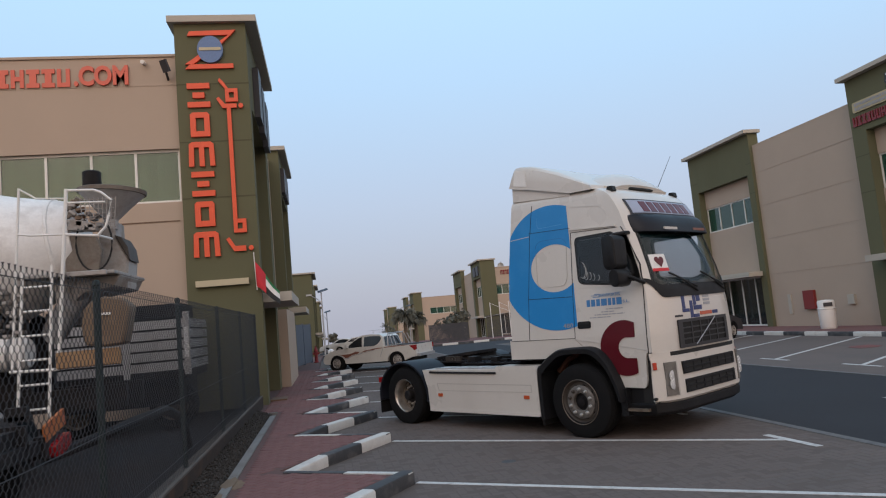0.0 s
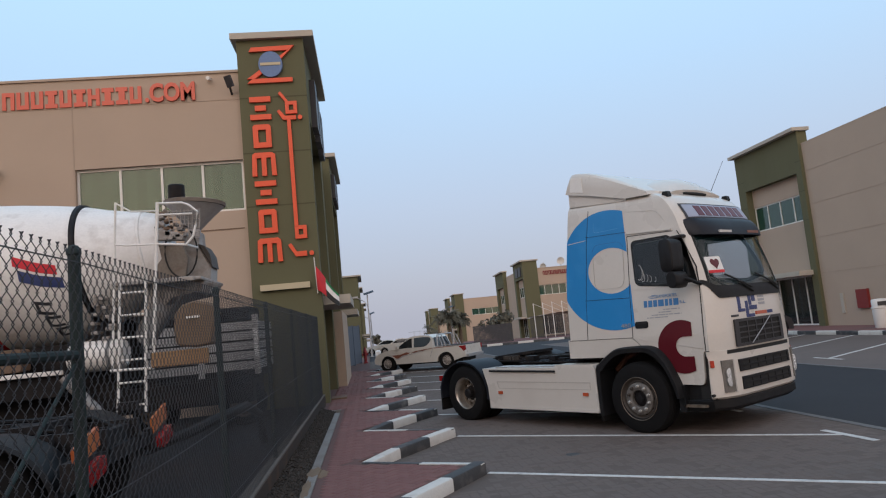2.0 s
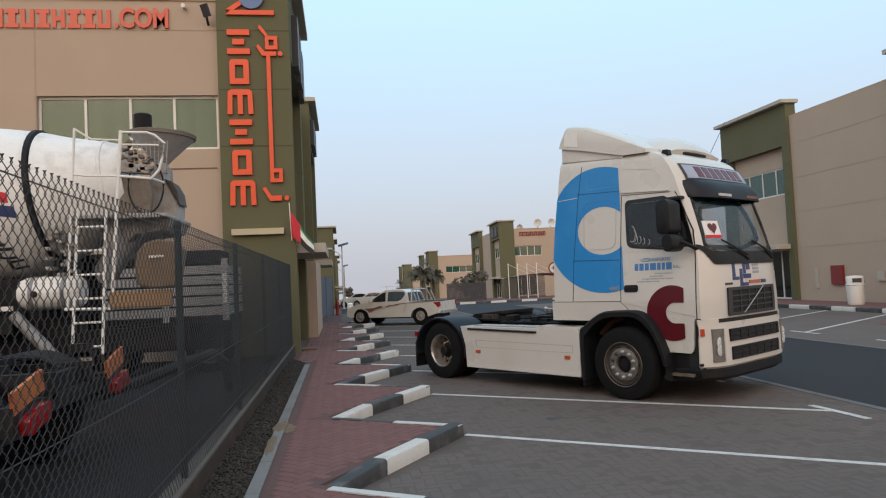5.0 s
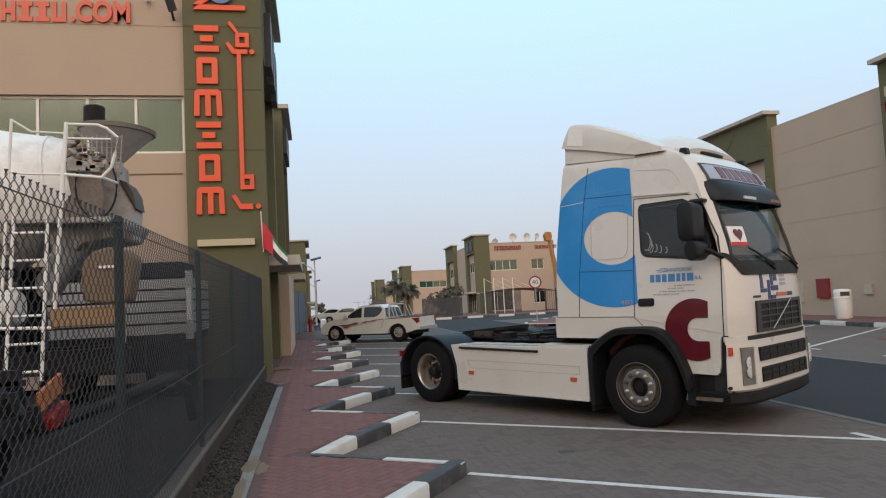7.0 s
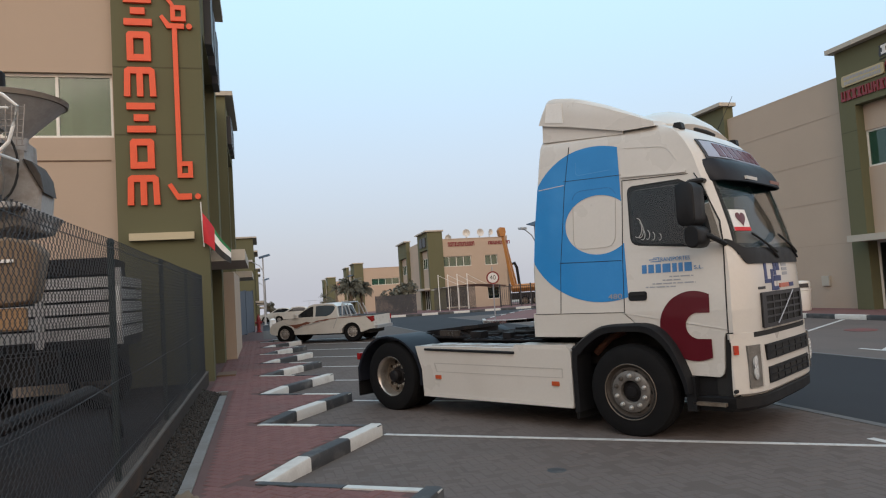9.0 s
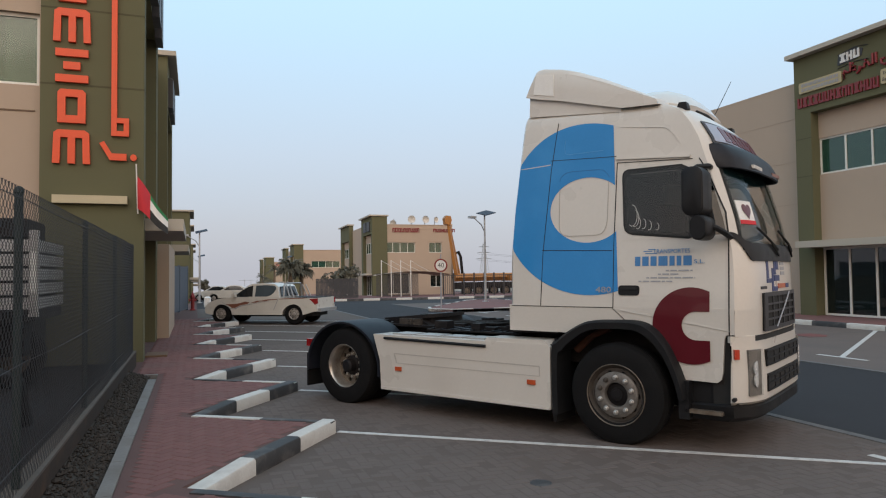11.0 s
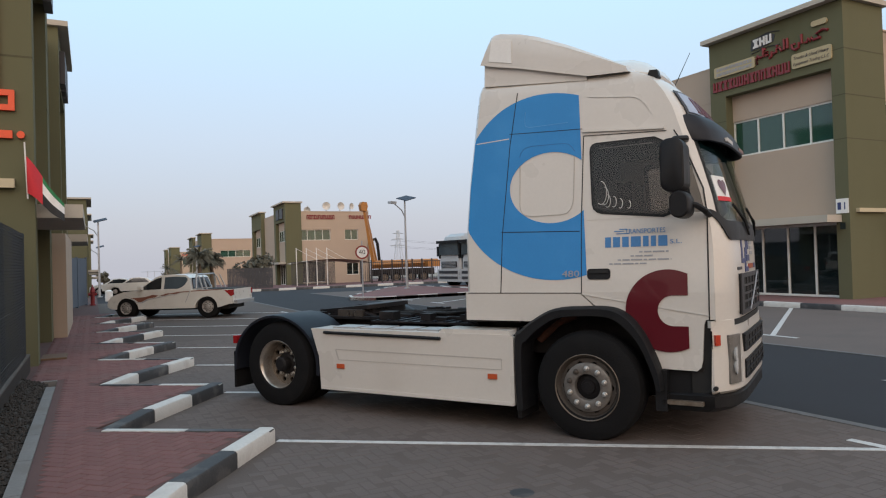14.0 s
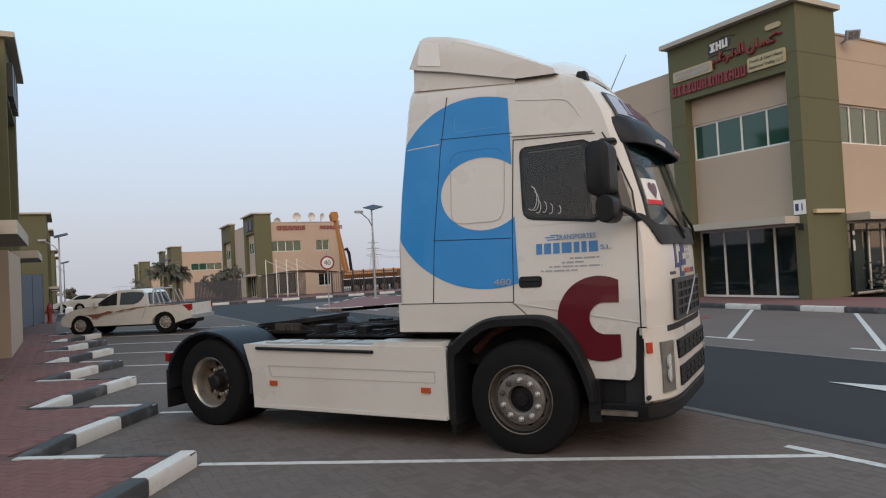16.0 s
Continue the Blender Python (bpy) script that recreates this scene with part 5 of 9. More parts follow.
for sb in ((-0.90, 0.90, 2.77, 2.86), (-0.90, -0.86, 1.97, 2.77), (0.86, 0.90, 1.97, 2.77)):
    front_part("screen_border", *sb, 0.006, M["seam"], "black windscreen border", ns=30 if sb[1] - sb[0] > 1 else 4)
front_part("windscreen", -0.885, 0.885, 1.95, 2.80, 0.012, M["screen_glass"], "large tinted windscreen", ns=30)
front_part("scuttle", -0.992, 0.992, 1.80, 1.97, 0.018, M["plastic"], "black scuttle panel sweeping up to the pillars", ns=44, low=0.215, high=0.10)
front_part("dashboard_sticker", -0.85, -0.575, 2.15, 2.38, 0.016, M["flag_white"], "white sticker with a maroon heart", ns=6, nz=2)
bm = bmesh.new()
heart = [(-0.71 + 0.0050 * 16 * math.sin(a) ** 3, 2.285 + 0.0052 * (13 * math.cos(a) - 5 * math.cos(2 * a) - 2 * math.cos(3 * a) - math.cos(4 * a))) for a in (2 * math.pi * i / 24 for i in range(24))]
for out in (0.017, 0.021):
    bm.faces.new([bm.verts.new(nose(s, z) + Vector((out, 0, 0))) for s, z in heart])
part("sticker_heart", bm, M["truck_red"], truck, "maroon heart shape")
front_part("sticker_band", -0.85, -0.575, 2.15, 2.19, 0.019, M["flag_red"], "", ns=6, nz=1)
front_part("roof_sign", -0.86, 0.86, 2.955, 3.19, 0.02, M["sign_dark"], "black-framed roof sign panel", ns=30, nz=4)
front_part("roof_sign_face", -0.83, 0.83, 2.975, 3.17, 0.028, M["sign_pale"], "pale roof sign face", ns=30, nz=4)
for k in range(7):
    s0 = -0.63 + 0.182 * k
    bm = bmesh.new()
    front_patch(bm, s0, s0 + 0.14, 2.995, 3.15, 0.036, ns=2, nz=1)
    part("roof_sign_bar", bm, M["truck_red"], truck, "maroon bar on the roof sign")
# visor: a bowed smoked blade standing off the top of the windscreen
bm = bmesh.new()
prof = [(-0.03, 2.955), (0.05, 2.94), (0.115, 2.88), (0.165, 2.79), (0.19, 2.69), (0.175, 2.68), (0.14, 2.76), (0.09, 2.83), (0.03, 2.87), (-0.03, 2.89)]
rws = []
for i in range(31):
    s = -0.965 + 1.93 * i / 30
    k = 1 - 0.45 * abs(s) ** 5
    base = nose(max(-1, min(1, s)), 2.86)
    rws.append([Vector((base.x + du * k - 0.05 * abs(s) ** 3, MID + (base.y - MID) * (1.06 if abs(s) > 0.99 else 1.03), z + (0.16 if z < 2.8 else 0.02) * abs(s) ** 6 * (2.93 - z))) for du, z in prof])
loft(bm, rws)
for v in bm.verts:
    if abs(v.co.y - MID) > 0.9:
        v.co.x -= 2.0 * (abs(v.co.y - MID) - 0.9)
part("sun_visor", bm, M["plastic_blue"], truck, "dark smoked sun visor over the windscreen")
for s in (-0.38, 0.38):
    bm = bmesh.new()
    p = nose(s, 2.86)
    bx(bm, p.x + 0.150, p.x + 0.186, p.y - 0.16, p.y + 0.16, 2.715, 2.75)
    part("visor_lamp", bm, M["pale"] if s < 0 else M["decal_brown"], truck, "small visor lamp", bevel=0.01)

# wipers
for s0, s1 in ((-0.62, -0.05), (0.15, 0.72)):
    bm = bmesh.new()
    pts = [nose(s0 + (s1 - s0) * i / 8, 1.92 + 0.20 * (1 - i / 8)) + Vector((0.035, 0, 0)) for i in range(9)]
    pipe(bm, pts, 0.013, 6)
    pipe(bm, [nose(s1 + 0.02, 1.86) + Vector((0.03, 0, 0)), nose((s0 + s1) / 2, 2.0) + Vector((0.05, 0, 0)), pts[3]], 0.011, 6)
    part("wiper", bm, M["seam"], truck, "black windscreen wiper")

# front: badge print, grille, bumper, lamps
front_part("grille_back", -0.59, 0.59, 1.13, 1.49, 0.010, M["seam"], "black opening behind the grille", ns=16)
for g in ((-0.60, -0.52, 1.125, 1.495), (0.52, 0.60, 1.125, 1.495), (-0.52, 0.52, 1.125, 1.165), (-0.52, 0.52, 1.455, 1.495)):
    front_part("grille_frame", *g, 0.030, M["grille_grey"], "dark grey grille surround", ns=12 if g[0] < -0.5 < g[1] - 0.2 else 4, nz=3)
for j in range(3):
    z = 1.226 + 0.073 * j
    front_part("grille_slat", -0.53, 0.53, z, z + 0.018, 0.026, M["grille_grey"], ns=12, nz=1)
for s in (-0.31, -0.10, 0.10, 0.31):
    front_part("grille_rib", s - 0.012, s + 0.012, 1.16, 1.46, 0.022, M["grille_grey"], ns=1, nz=3)
bm = bmesh.new()
pipe(bm, [nose(-0.27 + 0.066 * i, 1.15 + 0.042 * i) + Vector((0.04, 0, 0)) for i in range(9)], 0.007, 6)
part("grille_diagonal", bm, M["print_grey"], truck, "thin slanting grey bar across the grille")
for s0, s1, z0, z1 in ((-0.45, -0.38, 1.63, 1.80), (-0.45, -0.29, 1.585, 1.628), (-0.27, -0.20, 1.50, 1.73), (-0.18, -0.11, 1.665, 1.80), (-0.09, 0.0, 1.715, 1.80), (-0.18, 0.02, 1.60, 1.66), (-0.19, -0.06, 1.50, 1.545)):
    front_part("logo_bar", s0, s1, z0, z1, 0.006, M["print_navy"], ns=2, nz=1)
front_part("logo_bar", -0.04, 0.26, 1.525, 1.572, 0.006, M["amber"], "orange bar of the front logo", ns=4, nz=1)
front_part("logo_bar", 0.28, 0.42, 1.525, 1.572, 0.006, M["print_navy"], ns=4, nz=1)
front_part("badge_bar", -0.62, -0.46, 1.528, 1.555, 0.006, M["sign_dark"], "small dark badge bar", ns=4, nz=1)
for k in range(3):
    front_part("logo_square", 0.08, 0.24, 1.66 + 0.05 * k, 1.695 + 0.05 * k, 0.005, M["print_grey"], ns=3, nz=1)
front_part("front_panel", -0.998, 0.998, 1.10, 1.342, 0.0, M["truck_white"], "white panel round the grille", ns=32, nz=3, thick=0.05)
front_part("air_gap", -0.765, 0.765, 1.045, 1.098, 0.010, M["seam"], "dark gap over the bumper", ns=20)
bm = bmesh.new()


def bumper_row(z, uf, ub, inset, deep=0.20):
    w = MID - inset
    return [Vector((uf - deep * abs(s) ** 6, MID + w * s, z)) for s in [math.sin(math.pi / 2 * (-1 + 2 * i / 32)) for i in range(33)]] + [Vector((ub, 2 * MID - inset, z)), Vector((ub, inset, z))]


loft(bm, [bumper_row(0.47, 1.26, 1.07, 0.15), bumper_row(0.50, 1.29, 1.065, 0.12), bumper_row(0.75, 1.29, 1.075, 0.11), bumper_row(1.02, 1.275, 1.085, 0.115), bumper_row(1.05, 1.275, 1.085, 0.115)])
part("bumper", bm, M["truck_white"], truck, "white front bumper")
bm = bmesh.new()
loft(bm, [bumper_row(0.31, 1.22, 0.62, 0.18), bumper_row(0.36, 1.285, 0.60, 0.14), bumper_row(0.455, 1.285, 0.60, 0.13), bumper_row(0.475, 1.25, 1.0, 0.15)])
part("bumper_lip", bm, M["plastic"], truck, "black lower bumper lip")
bm = bmesh.new()
loft(bm, [bumper_row(1.02, 1.22, 0.9, 0.32), bumper_row(1.33, 1.20, 0.9, 0.32)])
part("front_core", bm, M["seam"], truck, "dark structure behind the bumper")


def bump_patch(bm, s0, s1, z0, z1, uf, inset, out, ns=10):
    w = MID - inset
    f = []
    for face in (out, -0.03):
        f.append([[bm.verts.new((uf + face - 0.20 * abs(s) ** 6, MID + (w + face * abs(s) ** 6) * s, z)) for s in [s0 + (s1 - s0) * i / ns for i in range(ns + 1)]] for z in (z0, z1)])
    (a, b), (c, d) = f
    for i in range(ns):
        bm.faces.new((a[i], a[i + 1], b[i + 1], b[i]))
        bm.faces.new((a[i], c[i], c[i + 1], a[i + 1]))
        bm.faces.new((b[i], b[i + 1], d[i + 1], d[i]))
    bm.faces.new((a[0], b[0], d[0], c[0]))
    bm.faces.new((a[-1], c[-1], d[-1], b[-1]))


for z0, z1, e in ((0.80, 0.96, 0.62), (0.56, 0.73, 0.60)):
    bm = bmesh.new()
    bump_patch(bm, -e, e, z0, z1, 1.29, 0.11, 0.006, 16)
    part("bumper_grille", bm, M["seam"], truck, "dark air intake in the bumper")
    for j in range(3):
        bm = bmesh.new()
        zz = z0 + 0.004 + 0.066 * j
        bump_patch(bm, -e + 0.005, e - 0.005, zz, zz + 0.016, 1.29, 0.11, 0.016, 12)
        part("intake_slat", bm, M["plastic"], truck)
    for i in range(7):
        s = -e + 0.03 + (2 * e - 0.06) * i / 6
        bm = bmesh.new()
        bump_patch(bm, s - (0.03 if i in (0, 6) else 0.010), s + (0.03 if i in (0, 6) else 0.010), z0 + 0.015, z1 - 0.015, 1.29, 0.11, 0.013, 1)
        part("intake_rib", bm, M["plastic"], truck)
for sg in (-1, 1):
    bm = bmesh.new()
    bump_patch(bm, sg * 0.885, sg * 0.735, 0.555, 0.975, 1.29, 0.11, 0.010, 8)
    lamp = part("headlamp", bm, M["hub_grey"], truck, "grey headlamp housing")
    for z in (0.70, 0.80):
        bm = bmesh.new()
        w = MID - 0.11
        s = sg * 0.81
        lathe(bm, [(0.01, -0.02), (0.060, -0.005), (0.072, 0.012), (0.050, 0.016)], 14, "x", at=(1.29 - 0.20 * abs(s) ** 6 + 0.005, MID + w * s, z))
        part("reflector_bowl", bm, M["lamp_bright"], lamp, "chrome lamp reflector")
    bm = bmesh.new()
    bump_patch(bm, sg * 0.89, sg * 0.73, 0.55, 0.98, 1.29, 0.11, 0.022, 8)
    part("lamp_lens", bm, M["lamp_glass"], lamp, "clear lamp lens")
for sg in (-1, 1):
    bm = bmesh.new()
    bump_patch(bm, sg * 0.988, sg * 0.958, 0.895, 0.985, 1.29, 0.11, 0.012, 4)
    part("marker_lamp", bm, M["marker_red"], truck, "red-orange side marker lamp")
for sg in (-1, 1):
    bm = bmesh.new()
    bump_patch(bm, sg * 0.9995, sg * 0.78, 1.045, 1.104, 1.275, 0.115, 0.0015, 10)
    part("bumper_corner", bm, M["truck_white"], truck, "white raised bumper corner", bevel=0.006)
far_side("bumper_channel", lambda bm: bx(bm, 0.90, 1.12, 0.165, 0.30, 0.46, 1.13), M["seam"], "dark channel between door and bumper")
far_side("wash_nozzle", lambda bm: tube(bm, (1.10, 0.095, 0.53), (1.10, 0.14, 0.53), 0.02), M["seam"], "small black cap")
# steps
far_side("step_well", lambda bm: bx(bm, 0.62, 1.06, 0.19, 0.5, 0.36, 0.68), M["plastic"], "black step well")
far_side("step", lambda bm: bx(bm, 0.66, 1.0, 0.08, 0.2, 0.375, 0.41), M["rim"], "grey step tread", bevel=0.008)
far_side("step_edge", lambda bm: bx(bm, 0.60, 0.70, 0.08, 0.2, 0.31, 0.67), M["plastic"], "", bevel=0.02)

# wheel arch over the front wheel
arch_o = [(-0.72, 0.22), (-0.72, 0.90), (-0.66, 0.99), (-0.50, 1.11), (-0.30, 1.205), (-0.05, 1.225), (0.22, 1.222), (0.38, 1.155), (0.50, 1.02), (0.58, 0.87), (0.66, 0.66), (0.68, 0.5)]
arch_i = [(-0.64, 0.22), (-0.64, 0.80), (-0.585, 0.90), (-0.45, 1.02), (-0.28, 1.115), (-0.05, 1.14), (0.20, 1.135), (0.335, 1.07), (0.44, 0.965), (0.52, 0.835), (0.60, 0.63), (0.63, 0.5)]



def rounded_run(pts, n=4):
    """A smooth run through the given points."""
    out = []
    for i in range(len(pts) - 1):
        p0, p1, p2, p3 = (Vector(pts[max(0, min(len(pts) - 1, i + k))]) for k in (-1, 0, 1, 2))
        for j in range(n):
            t = j / n
            out.append(tuple(0.5 * (2 * p1 + (p2 - p0) * t + (2 * p0 - 5 * p1 + 4 * p2 - p3) * t * t + (3 * p1 - p0 - 3 * p2 + p3) * t ** 3)))
    return out + [tuple(pts[-1])]


arch_o, arch_i = rounded_run(arch_o), rounded_run(arch_i)


def arch_maker(bm):
    rows_a = []
    for (a, b), (c, d) in zip(arch_o, arch_i):
        rows_a.append([(a, 0.02, b), (a + (c - a) * 0.25, -0.02, b + (d - b) * 0.25), (c, -0.015, d), (c, 0.30, d), (a, 0.30, b)])
    loft(bm, [[Vector(p) for p in r] for r in rows_a])


far_side("wheel_arch", arch_maker, M["plastic"], "black plastic wheel arch")
far_side("arch_flap", lambda bm: bx(bm, -0.70, -0.66, 0.0, 0.42, 0.14, 0.30), M["rubber"], "rubber flap behind the front wheel")

# side skirt
sk = [(-3.30, 0.945), (-0.78, 0.945), (-0.73, 0.92), (-0.73, 0.26), (-3.17, 0.26), (-3.19, 0.62)]


def skirt_maker(bm):
    prism(bm, sk, 0.0, 0.06)
    bx(bm, -3.28, -0.95, 0.06, 0.34, 0.915, 0.945)
    prism(bm, [(-1.58, 0.94), (-1.54, 0.985), (-0.80, 0.985), (-0.76, 0.94)], 0.012, 0.30)


far_side("side_skirt", skirt_maker, M["truck_white"], "white chassis side skirt", bevel=0.012, seg=2)
far_side("skirt_sill", lambda bm: bx(bm, -3.16, -0.74, -0.012, 0.05, 0.255, 0.29), M["truck_white"], "")
far_side("rub_strip", lambda bm: pipe(bm, [(-3.10, -0.012, 0.905), (-2.6, -0.018, 0.90), (-1.55, -0.012, 0.885)], 0.017, 8), M["plastic"], "black rubbing strip")


# thin raised strips; their greyer colour stands for the groove's shading
def groove_maker(bm):
    for a, b in (((-2.94, 0.715), (-0.86, 0.705)), ((-2.90, 0.60), (-0.86, 0.60))):
        d = 0.006 if a[1] > 0.65 else 0.004
        prism(bm, [(a[0], a[1] - d), (b[0], b[1] - d), (b[0], b[1] + d), (a[0], a[1] + d)], -0.003, 0.0)
    prism(bm, [(-0.866, 0.60), (-0.854, 0.60), (-0.854, 0.705), (-0.866, 0.705)], -0.003, 0.0)
    prism(bm, [(-2.95, 0.715), (-2.93, 0.715), (-2.89, 0.60), (-2.91, 0.60)], -0.003, 0.0)


far_side("skirt_groove", groove_maker, M["groove_shade"], "greyer strip coloured as the shading of a pressed skirt groove")
for u in (-2.87, -0.96):
    far_side("side_reflector", lambda bm, u=u: bx(bm, u - 0.05, u + 0.05, -0.016, 0.0, 0.505, 0.555), M["amber"], "orange side reflector", bevel=0.005)


# wheels
def tyre(bm, u, y0, y1, r=0.51):
    w = y1 - y0
    prof_t = [(0.285, 0.06 * w), (0.30, 0.0), (0.36, -0.01 * w), (0.44, 0.0), (0.485, 0.05 * w), (0.503, 0.16 * w)]
    ys = [0.24, 0.265, 0.29, 0.36, 0.385, 0.41, 0.48, 0.52, 0.59, 0.615, 0.64, 0.71, 0.735, 0.76]
    for k, f in enumerate(ys):
        prof_t.append((r - (0.012 if k % 3 == 1 else 0), f * w))
    prof_t += [(0.503, 0.84 * w), (0.485, 0.95 * w), (0.44, w), (0.36, 1.01 * w), (0.30, w), (0.285, 0.94 * w)]
    rows_w = []
    n = 40
    for rr, h in prof_t:
        rows_w.append(ring(bm, [Vector((u + rr * math.cos(2 * math.pi * i / n), y0 + h, 0.49 + rr * math.sin(2 * math.pi * i / n))) for i in range(n)]))
    for a, b in zip(rows_w, rows_w[1:]):
        for i in range(n):
            j = (i + 1) % n
            bm.faces.new((a[i], a[j], b[j], b[i]))


def disc_with_holes(bm, u, y, r, r_out, r_in, holes, rh, r_at, thick):
    """A wheel disc with a ring of round hand holes."""
    n = holes * 6
    for k in range(holes):
        a0 = 2 * math.pi * k / holes
        span = 2 * math.pi / holes
        pts_o = []
        m = 12
        boundary = []
        for i in range(m):
            t = i / m
            if t < 0.25:
                f = t / 0.25
                boundary.append((r_out, a0 - span / 2 + span * f))
            elif t < 0.5:
                f = (t - 0.25) / 0.25
                boundary.append((r_out + (r_in - r_out) * f, a0 + span / 2))
            elif t < 0.75:
                f = (t - 0.5) / 0.25
                boundary.append((r_in, a0 + span / 2 - span * f))
            else:
                f = (t - 0.75) / 0.25
                boundary.append((r_in + (r_out - r_in) * f, a0 - span / 2))
        c = Vector((r_at * math.cos(a0), 0, r_at * math.sin(a0)))
        ob_, ib, ob2 = [], [], []
        for rr, a in boundary:
            p = Vector((rr * math.cos(a), 0, rr * math.sin(a)))
            d = (p - c).normalized()
            q = c + d * rh
            ob_.append(bm.verts.new(Vector((u, y, r)) + p))
            ib.append(bm.verts.new(Vector((u, y, r)) + q))
            ob2.append(bm.verts.new(Vector((u, y + thick, r)) + q))
        for i in range(m):
            j = (i + 1) % m
            bm.faces.new((ob_[i], ob_[j], ib[j], ib[i]))
            bm.faces.new((ib[i], ib[j], ob2[j], ob2[i]))


def wheel(u, near, front):
    """One wheel with tyre, rim, hub and nuts. near: whether it stands on the near side."""
    w_ob = new("wheel")
    w_ob.parent = truck
    flip = 1 if near else -1
    Y = lambda y: y if near else 2 * MID - y
    y0, y1 = (0.0, 0.31) if front else (0.02, 0.32)
    pieces = [(y0, y1)] if front else [(y0, y1), (y1 + 0.05, y1 + 0.35)]
    for a, b in pieces:
        bm = bmesh.new()
        tyre(bm, u, min(Y(a), Y(b)), max(Y(a), Y(b)))
        part("tyre", bm, M["rubber"], w_ob, "black rubber lorry tyre")
    yd = y0 + (0.035 if front else 0.185)
    bm = bmesh.new()
    r = 0.485
    n = 40
    prof_r = [(0.30, 0.012), (0.305, 0.0), (0.295, -0.004), (0.28, 0.01), (0.265, 0.035), (0.262, yd - y0)]
    rows_w = [ring(bm, [Vector((u + rr * math.cos(2 * math.pi * i / n), Y(y0 + h + 0.01), r + rr * math.sin(2 * math.pi * i / n))) for i in range(n)]) for rr, h in prof_r]
    for a, b in zip(rows_w, rows_w[1:]):
        for i in range(n):
            j = (i + 1) % n
            bm.faces.new((a[i], a[j], b[j], b[i]))
    part("rim", bm, M["rim_dark"] if front else M["rim_shiny"], w_ob, "grimy dark steel rim" if front else "bright dished steel rim")
    bm = bmesh.new()
    disc_with_holes(bm, u, Y(yd), r, 0.264, *((0.17, 10, 0.026, 0.222) if front else (0.13, 10, 0.031, 0.208)), 0.03 * flip)
    bmesh.ops.remove_doubles(bm, verts=bm.verts, dist=0.0008)
    part("wheel_disc", bm, M["rim_dark"] if front else M["rim"], w_ob, "steel disc with round hand holes")
    bm = bmesh.new()
    bx(bm, u - 0.2, u + 0.2, Y(yd + 0.07), Y(yd + 0.12), r - 0.2, r + 0.2)
    part("brake_drum", bm, M["seam"], w_ob)
    bm = bmesh.new()
    sgn = -1 if near else 1
    hub_out = 0.015 if front else -0.10
    if front:
        bm2 = bmesh.new()
        loft(bm2, [[Vector((u + q * math.cos(2 * math.pi * i / 36), Y(yd - h), r + q * math.sin(2 * math.pi * i / 36))) for q, h in ((0.228, 0.0), (0.226, 0.018), (0.218, 0.024), (0.134, 0.030), (0.122, 0.024), (0.118, -0.03))] for i in range(37)], ends=False, closed=False)
        part("hub_flange", bm2, M["hub_grey"], w_ob, "grey hub flange carrying the wheel nuts")
    prof_h = [(0.116, -0.03), (0.105, -0.025), (0.070, -0.015), (0.062, 0.008), (0.02, 0.010)] if front else [(0.135, 0.0), (0.132, 0.015), (0.100, 0.022), (0.092, 0.03), (0.088, 0.12), (0.06, 0.14), (0.02, 0.14)]
    lathe(bm, [(a, sgn * h) for a, h in prof_h], 28, "y", at=(u, Y(yd), r))
    part("hub", bm, M["chassis"], w_ob, "dark recessed hub" if front else "dark wheel hub")
    if front:
        bm = bmesh.new()
        lip = [(0.298, 0.006), (0.306, 0.004), (0.308, -0.006), (0.304, -0.010), (0.298, -0.006)]
        loft(bm, [[Vector((u + q * math.cos(2 * math.pi * i / 40), Y(y0 + h), r + q * math.sin(2 * math.pi * i / 40))) for q, h in lip] for i in range(41)], ends=False)
        part("rim_lip", bm, M["rim"], w_ob, "thin pale rim lip")
        bm = bmesh.new()
        lathe(bm, [(0.046, sgn * 0.006), (0.044, sgn * 0.014), (0.02, sgn * 0.017), (0.01, sgn * 0.017)], 20, "y", at=(u, Y(yd), r))
        part("hub_cap", bm, M["chassis"], w_ob, "dark hub centre")
    for k in range(10):
        a = 2 * math.pi * (k + 0.5) / 10
        bm = bmesh.new()
        nr, lift = (0.173, 0.026) if front else (0.152, 0.0)
        c = Vector((u + nr * math.cos(a), Y(yd), r + nr * math.sin(a)))
        lathe(bm, [(0.027, sgn * (lift - 0.02)), (0.026, sgn * (lift + 0.008)), (0.021, sgn * (lift + 0.012)), (0.020, sgn * (lift + 0.034)), (0.012, sgn * (lift + 0.040))], 8, "y", at=c)
        part("wheel_nut", bm, M["rim_dark"] if front and near and k in (3, 4) else M["nut"] if front else M["rim_shiny"], w_ob)
    return w_ob


for u, fr in ((0.0, True), (-3.87, False)):
    wheel(u, True, fr)
    wheel(u, False, fr)
bm = bmesh.new()
tube(bm, (0, 0.3, 0.5), (0, 2.2, 0.5), 0.07)
part("axle", bm, M["chassis"], truck)
bm = bmesh.new()
tube(bm, (-3.87, 0.4, 0.505), (-3.87, 2.1, 0.505), 0.09)
lathe(bm, [(0.05, -0.2), (0.22, -0.1), (0.24, 0.0), (0.22, 0.1), (0.05, 0.2)], 18, "x", at=(-3.87, 1.25, 0.505))
part("axle", bm, M["chassis"], truck)

